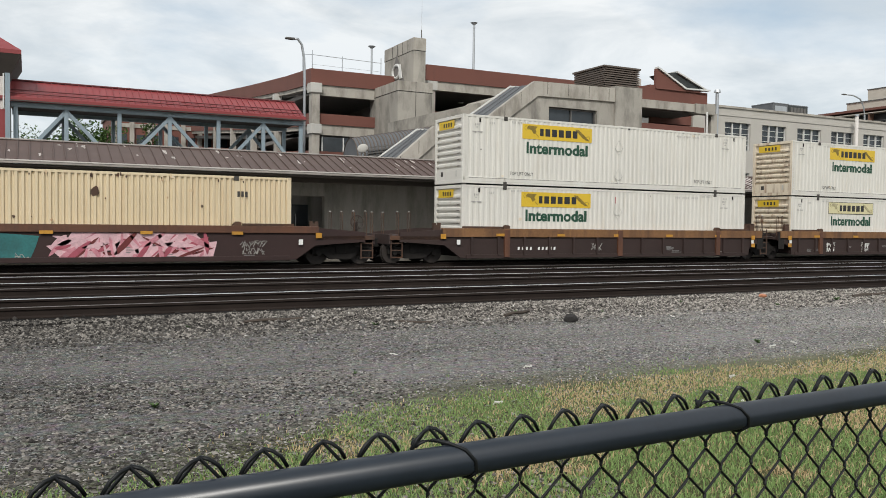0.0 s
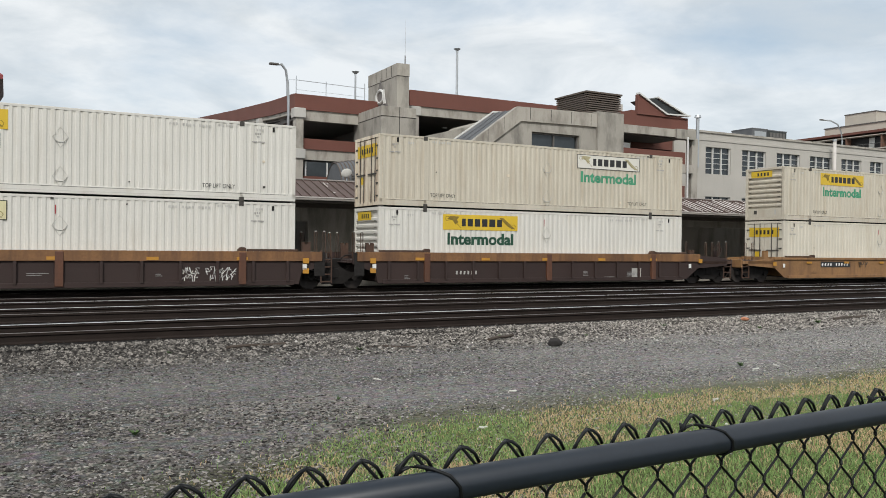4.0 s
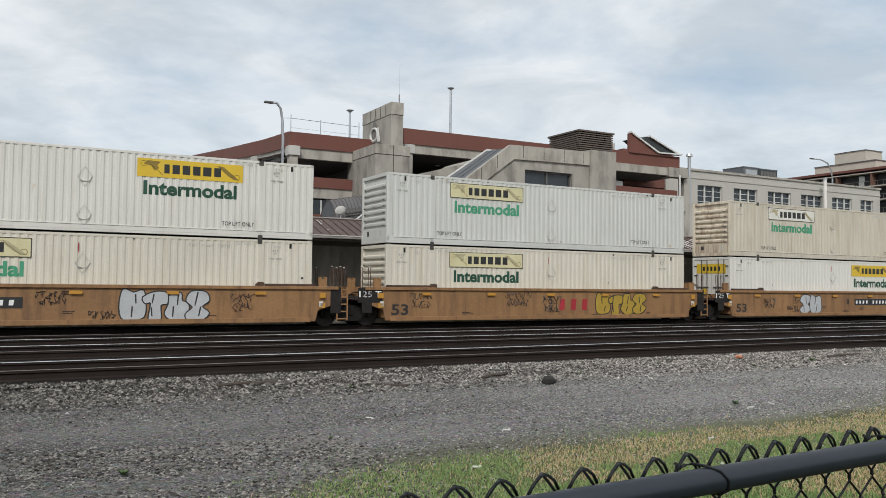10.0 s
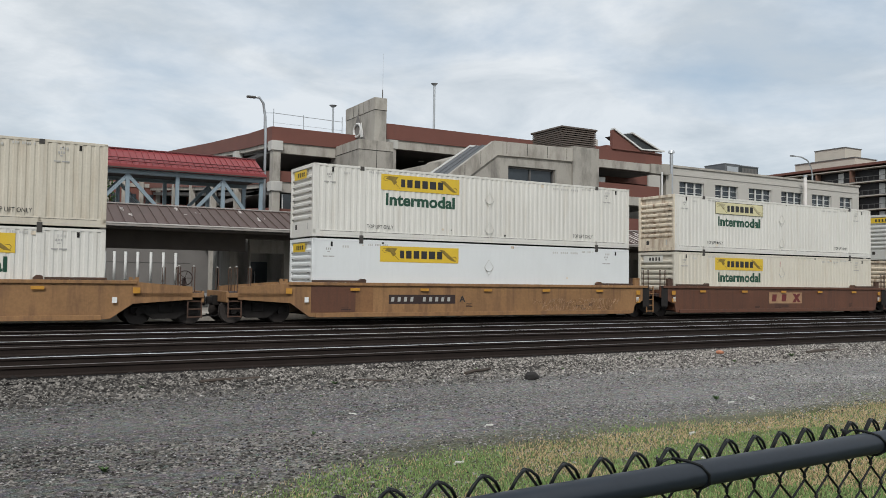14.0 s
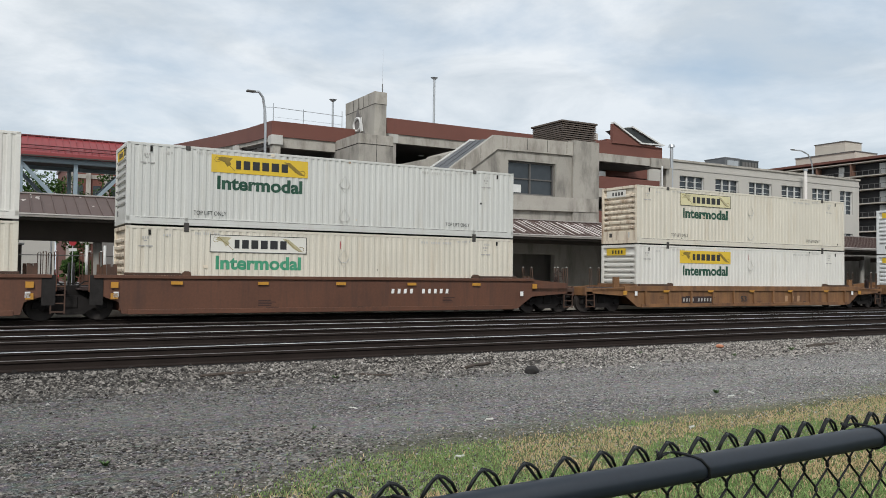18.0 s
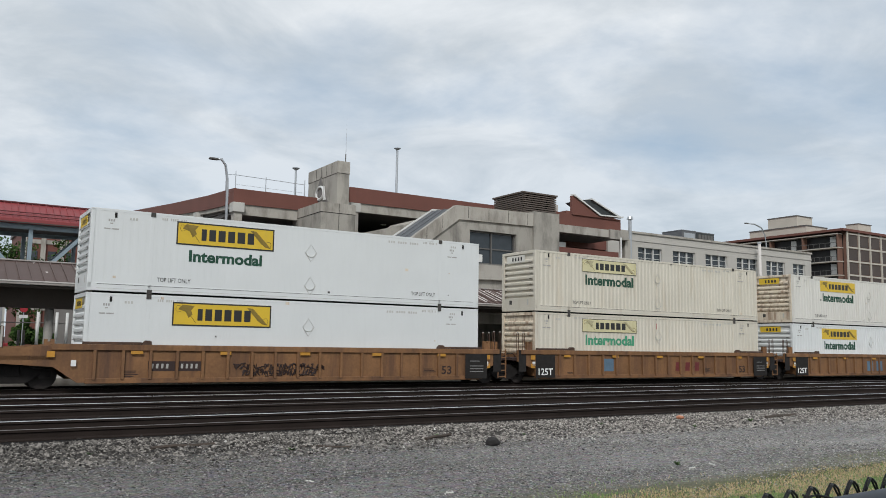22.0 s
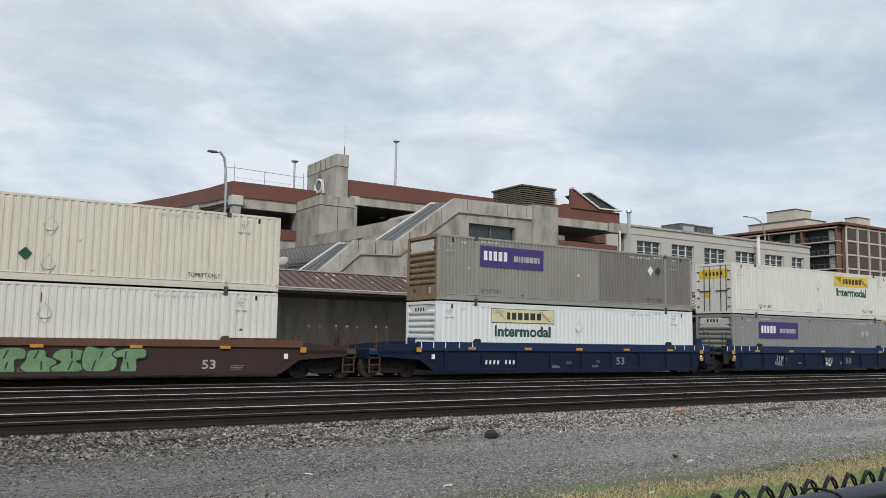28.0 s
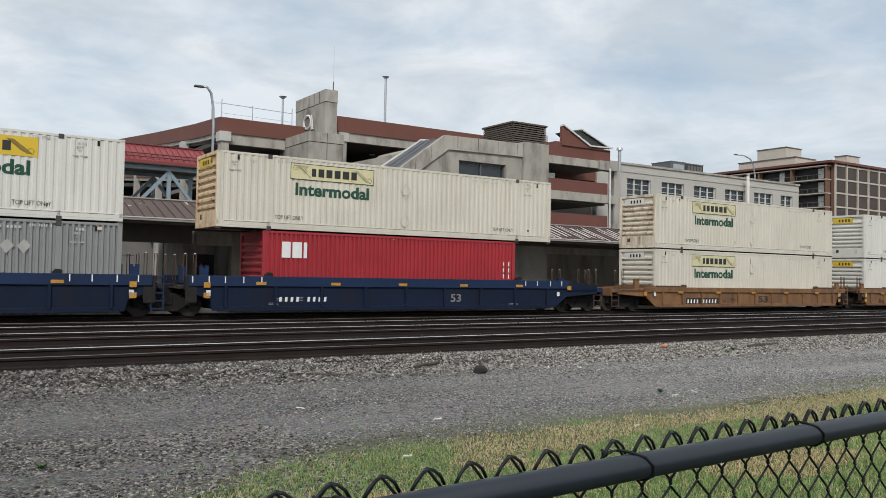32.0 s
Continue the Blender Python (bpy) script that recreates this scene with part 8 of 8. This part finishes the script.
M_LEAFY = island_stone("leafy_green", (0.018, 0.045, 0.010), (0.07, 0.125, 0.03))
for x, y, h, r, s in ((4.4, 80, 11.0, 3.2, 1), (7.6, 82, 10.6, 3.0, 2), (-1.0, 58, 3.8, 1.5, 16), (6.7, 73, 2.9, 1.0, 11), (8.1, 74, 2.4, 0.9, 12), (1.0, 92, 9.5, 3.6, 3), (-6, 95, 11, 5, 4), (-14, 88, 10, 4.5, 5), (-24, 96, 12, 5, 7), (-34, 92, 11, 5, 8), (20, 124, 12, 5, 9), (-9, 100, 10, 4.4, 10)):
    build_tree(x, y, h, r, s)


def build_house(x0, x1, y0, y1, h, wall, label, rows, cols):
    b = thing("house", label, "house", ((x0 + x1) / 2, y0, -0.1), "houses beyond the lot")
    part("wall", cube(x0, x1, y0, y1, -0.1, h), wall, b)
    part("roof", prism(bmesh.new(), [(x0 - 0.4, h), (x1 + 0.4, h), ((x0 + x1) / 2, h + (x1 - x0) * 0.16)], y0 - 0.4, y1 + 0.4), M_LOUVER, b, "dark roof")
    for r in range(rows):
        for c in range(cols):
            a = x0 + (x1 - x0) * (c + 0.5) / cols
            w = part("window", cube(a - 0.5, a + 0.5, y0 - 0.05, y0 + 0.05, 1.2 + r * 3.0, 2.8 + r * 3.0), M_GLASS, b)
            part("window_frame", cube(a - 0.6, a + 0.6, y0 - 0.03, y0 + 0.03, 1.1 + r * 3.0, 2.9 + r * 3.0), M_WHITEFRAME, w)




def build_brick_block():
    """Long brick block with cream pilasters, seen under the footbridge roof."""
    b = thing("brick_building", "red brick building with cream pilasters beyond the footbridge", "building", (13, 100, -0.1))
    part("wall", cube(8.4, 24.0, 100.4, 112, -0.1, 13.4), M_BRICKRED, b, "red brick wall")
    part("roof", cube(8.2, 24.2, 100.1, 112.2, 13.4, 13.8, 0.03), M_LOUVER, b)
    for k in range(9):
        a = 8.5 + k * 1.9
        part("pilaster", cube(a, a + 0.5, 100.1, 100.4, -0.1, 12.6, 0.02), M_CONC2, b, "cream pilaster")
        for z in (5.6, 9.2):
            w = part("window", cube(a + 0.75, a + 1.6, 100.3, 100.42, z, z + 2.0), M_GLASS, b)
            part("window_sill", cube(a + 0.7, a + 1.65, 100.2, 100.4, z - 0.15, z), M_CONC2, w)
    for z in (4.6, 8.3, 12.0):
        part("band", cube(8.4, 24.0, 100.3, 100.4, z, z + 0.45), M_CONC2, b, "cream floor band")


build_brick_block()
build_house(-24, -4, 110, 122, 6.2, M_BEIGE, "pale house beyond the parking lot", 2, 5)
build_house(-60, -30, 100, 120, 7.0, M_TRIM, "pale building beyond the parking lot", 2, 6)
tagged(part("retaining_wall", cube(2.3, 4.4, 60, 60.4, -0.1, 3.6), M_BEIGE, None), "low pale wall at the back of the lot", "wall", kind="structure")


tagged(part("yard_wall", cube(-30, 5.4, 76, 76.4, -0.1, 3.9), M_CONC2, None), "pale wall beyond the railing", "wall", kind="structure")
tagged(part("yard_wall", cube(8.6, 22, 76, 76.4, -0.1, 4.2), M_BRICKSHADE, None), "dark grey wall beyond the railing", "wall", kind="structure")


def build_yard_rail():
    f = thing("yard_railing", "row of pale steel posts with thin rails behind the platform", "railing", (7, 44.9, 0.26))
    me = mesh_of(tube(bmesh.new(), (0, 0, 0), (0, 0, 2.66), 0.072, 10), "post", M_WHITEFRAME, True)
    for x in (4.78, 5.63, 6.1, 6.64, 7.24, 7.9, 8.53, 9.16):
        share("post", me, f, (x, 44.9, 0.26))
    for z in (2.38, 0.98):
        part("rail", tube(bmesh.new(), (-7.2, 44.9, z), (9.9, 44.9, z), 0.03, 6), M_FRAME, f)


build_yard_rail()
bol = thing("bollard", "pair of dark bollards behind the platform", "bollard", (4.04, 44.7, 0.2), "bollards")
for x in (3.95, 4.17):
    part("post", tube(bmesh.new(), (x, 44.7, 0.2), (x, 44.7, 2.02), 0.06, 10), M_FRAME, bol)
sp = thing("sign_post", "thin grey steel post behind the platform", "post", (3.13, 44.7, 0.2))
part("pole", tube(bmesh.new(), (3.13, 44.7, 0.2), (3.13, 44.7, 3.1), 0.045, 8), M_GALV, sp)


def build_suv(x, y, mat, label, s=1.0, base=0.26, name="parked_car", low=1.0):
    """A car, side on, its nose to the left; low squashes the cabin to that of a saloon."""
    c = thing(name, label, "car", (x, y, base), "parked cars" if name == "parked_car" else "cars on the street")
    z = base
    body = [(x - 2.35 * s, z + 0.45), (x - 2.35 * s, z + 0.85), (x - 1.5 * s, z + 1.02), (x + 2.2 * s, z + 1.05), (x + 2.35 * s, z + 0.8), (x + 2.35 * s, z + 0.42)]
    bm = prism(bmesh.new(), body, y - 0.92, y + 0.92)
    bmesh.ops.bevel(bm, geom=bm.edges[:], offset=0.06, segments=2, affect="EDGES")
    part("body", bm, mat, c, "", True)
    top = 1.0 + 0.70 * low
    cab = [(x - 1.55 * s, z + 1.0), (x - 0.75 * s, z + top - 0.03), (x + (1.7 if low >= 1.0 else 1.15) * s, z + top), (x + 2.22 * s, z + 1.02)]
    bm = prism(bmesh.new(), cab, y - 0.8, y + 0.8)
    bmesh.ops.bevel(bm, geom=bm.edges[:], offset=0.05, segments=2, affect="EDGES")
    part("cabin", bm, mat, c, "", True)
    up, back = 1.1 + 0.47 * low, 1.8 if low >= 1.0 else 1.55
    for a, b in ((-1.0, 0.1), (0.2, 1.05), (1.15, back)):
        part("window", prism(bmesh.new(), [(x + a * s - (0.25 if a < 0 else 0), z + 1.1), (x + a * s + (0.22 if a < 0 else 0), z + up - 0.02), (x + b * s - (0.1 if low >= 1.0 else 0.4) * (b > 1.2), z + up), (x + b * s, z + 1.1)], y - 0.83, y - 0.79), M_GLASS, c)
    part("chrome_strip", cube(x - 1.4 * s, x + (back + 0.1) * s, y - 0.84, y - 0.8, z + 1.04, z + 1.08), M_GALV, c)
    part("window_trim", pipe(bmesh.new(), [(x - 1.3 * s, y - 0.835, z + 1.1), (x - 0.74 * s, y - 0.835, z + up + 0.04), (x + (back - 0.14 if low >= 1.0 else back - 0.45) * s, y - 0.835, z + up + 0.05), (x + (back + 0.1) * s, y - 0.835, z + 1.1)], 0.022, 5), M_WHITEFRAME, c)
    for wx in (-1.45, 1.4):
        t = part("wheel", tube(bmesh.new(), (x + wx * s, y - 0.95, z + 0.34), (x + wx * s, y - 0.72, z + 0.34), 0.34, 20), M_GRIME, c)
        part("rim", tube(bmesh.new(), (x + wx * s, y - 0.965, z + 0.34), (x + wx * s, y - 0.94, z + 0.34), 0.21, 16), M_GALV, t)
    part("bumper", cube(x - 2.42 * s, x - 2.28 * s, y - 0.88, y + 0.88, z + 0.35, z + 0.55, 0.04), M_CARBLACK, c)
    part("head_light", cube(x - 2.37 * s, x - 2.2 * s, y - 0.9, y - 0.6, z + 0.68, z + 0.8, 0.02), M_WHITEFRAME, c)
    part("tail_light", cube(x + 2.2 * s, x + 2.37 * s, y - 0.9, y - 0.72, z + 0.8, z + 1.0, 0.02), M_REDBOX, c)
    return c


M_CARGREY = surface("dark_grey_car_paint", (0.055, 0.055, 0.06), 0.3, 0, 0.1, 2, 40, 0.0)
M_CARBLACK = surface("black_car_paint", (0.020, 0.021, 0.024), 0.25, 0, 0.1, 2, 40, 0.0)
M_CARSILVER = surface("silver_car_paint", (0.35, 0.36, 0.37), 0.3, 0.4, 0.1, 2, 40, 0.0)
M_CARRED = surface("red_car_paint", (0.22, 0.02, 0.02), 0.3, 0, 0.1, 2, 40, 0.0)
STREET_Y = 45.9
street = tagged(part("road", cube(-700, 800, 44.62, 47.5, -0.2, 0.266), M_ASPHALT, None), "pale worn asphalt street behind the platform", "road", kind="structure")
PASSING = [(build_suv(0, STREET_Y, M_CARBLACK, "black sport utility vehicle driving along the street", 0.95, 0.266, "car", 1.3), 1.0, 1.68, -18.6),
           (build_suv(0, STREET_Y, M_CARGREY, "dark grey saloon car with red tail lights driving along the street", 0.9, 0.266, "car", 0.62), 8.9, 2.87, -21.5)]
build_suv(2.6, 61.0, M_CARRED, "dark red car parked in the lot", 0.9)
build_suv(63.6, 48.8, M_CARSILVER, "silver car parked beside the station", 1.0, -0.1)
halt = thing("stop_sign", "small red octagonal road sign on a thin post", "road sign", (5.5, 60.0, 0.26))
part("post", tube(bmesh.new(), (5.5, 60.0, 0.2), (5.5, 60.0, 3.3), 0.035, 8), M_GALV, halt)
part("plate", prism(bmesh.new(), [(5.5 + 0.24 * math.cos(a), 3.5 + 0.24 * math.sin(a)) for a in (math.pi / 8 + math.pi * k / 4 for k in range(8))], 59.93, 59.96), M_REDBOX, halt, "red octagonal plate")
part("supplementary_plate", cube(5.25, 5.75, 59.93, 59.96, 2.9, 3.1), M_WHITEFRAME, halt)
hut = thing("kiosk", "small dark brown kiosk in the parking lot", "kiosk", (1.5, 53, -0.1))
part("wall", cube(0.81, 2.13, 52, 53.6, -0.1, 3.05), M_SOFFIT, hut)
part("roof", cube(0.7, 2.25, 51.9, 53.7, 3.05, 3.16, 0.02), M_WHITEFRAME, hut)

# ---- chain-link fence in front of the camera ----
RAIL_Z, APEX_Z, PITCH, DROP = 1.398, 1.4385, 0.0718, 0.0415


def build_fence():
    """Built along its own line: x along the fence, the fabric at y = 0, the rail on the near side of it."""
    f = thing("chain_link_fence", "black vinyl-coated chain-link fence with round top rail", "fence", (0, 0, 0))
    ry = -0.0245
    part("top_rail", tube(bmesh.new(), (-4.0, ry, RAIL_Z), (6.5, ry, RAIL_Z), 0.0205, 24), M_BLACKVINYL, f, "black coated round rail", True)
    r = 0.0022
    rows = int((APEX_Z - 0.05) / DROP)

    def wire(s):
        pts = []
        for k in range(rows + 1):
            z = APEX_Z - 0.004 - k * DROP
            x = s * (PITCH * 0.5 if k % 2 else 0.0)
            out = s if k % 2 else -s
            y = 0.0026 * (1 if k % 2 else -1) * s
            if k:
                pts += [(x - out * 0.003, -y * 0.4, z + 0.007), (x + out * 0.0022, y, z + 0.0015), (x + out * 0.0022, y, z - 0.0015), (x - out * 0.003, -y * 0.4, z - 0.007)]
            else:
                # bent over at the top, the cut end pointing down beside the next wire
                pts += [(x - s * 0.0285, y - 0.004, z - 0.0205), (x - s * 0.0205, y - 0.005, z - 0.0075), (x - s * 0.0100, y - 0.004, z + 0.0005), (x - s * 0.001, y, z + 0.0028), (x + s * 0.0075, y, z - 0.006)]
        bm = bmesh.new()
        pipe(bm, pts, r, 6)
        tail = pts[:4]
        pipe(bm, tail, r * 1.12, 6)
        return mesh_of(bm, "wire", M_BLACKWIRE, True)
    one, two = wire(1), wire(-1)
    for k in range(-40, 62):
        share("wire", one, f, (k * PITCH, 0, 0))
        share("wire", two, f, (k * PITCH, 0, 0))
    for k in (-14, -7, 0, 7, 14, 21):
        x = k * PITCH + 0.004
        bm = bmesh.new()
        pipe(bm, [(x - 0.024, 0.004, RAIL_Z + 0.026), (x - 0.026, -0.006, RAIL_Z + 0.021), (x - 0.018, -0.010, RAIL_Z + 0.0255), (x - 0.004, -0.012, RAIL_Z + 0.0262), (x + 0.012, ry, RAIL_Z + 0.0232),
                  (x + 0.028, ry - 0.015, RAIL_Z + 0.0165), (x + 0.038, ry - 0.0225, RAIL_Z + 0.003), (x + 0.041, ry - 0.0205, RAIL_Z - 0.012), (x + 0.04, ry - 0.005, RAIL_Z - 0.0225), (x + 0.03, 0.004, RAIL_Z - 0.024)], 0.0026, 6)
        part("tie_wire", bm, M_BLACKWIRE, f, "", True)
        bm = bmesh.new()
        bmesh.ops.create_uvsphere(bm, u_segments=8, v_segments=6, radius=0.0058)
        bmesh.ops.translate(bm, verts=bm.verts[:], vec=(x - 0.0255, -0.004, RAIL_Z + 0.0225))
        part("tie_curl", bm, M_BLACKWIRE, f, "", True)
    for x in (-2.3, 2.9, 5.9):
        part("line_post", tube(bmesh.new(), (x, ry, -0.02), (x, ry, RAIL_Z - 0.019), 0.024, 16), M_BLACKVINYL, f, "", True)
    f.location = (0.9547, 0.9517, 0)
    f.rotation_euler = (0, 0, 0.0535)


build_fence()

motions()
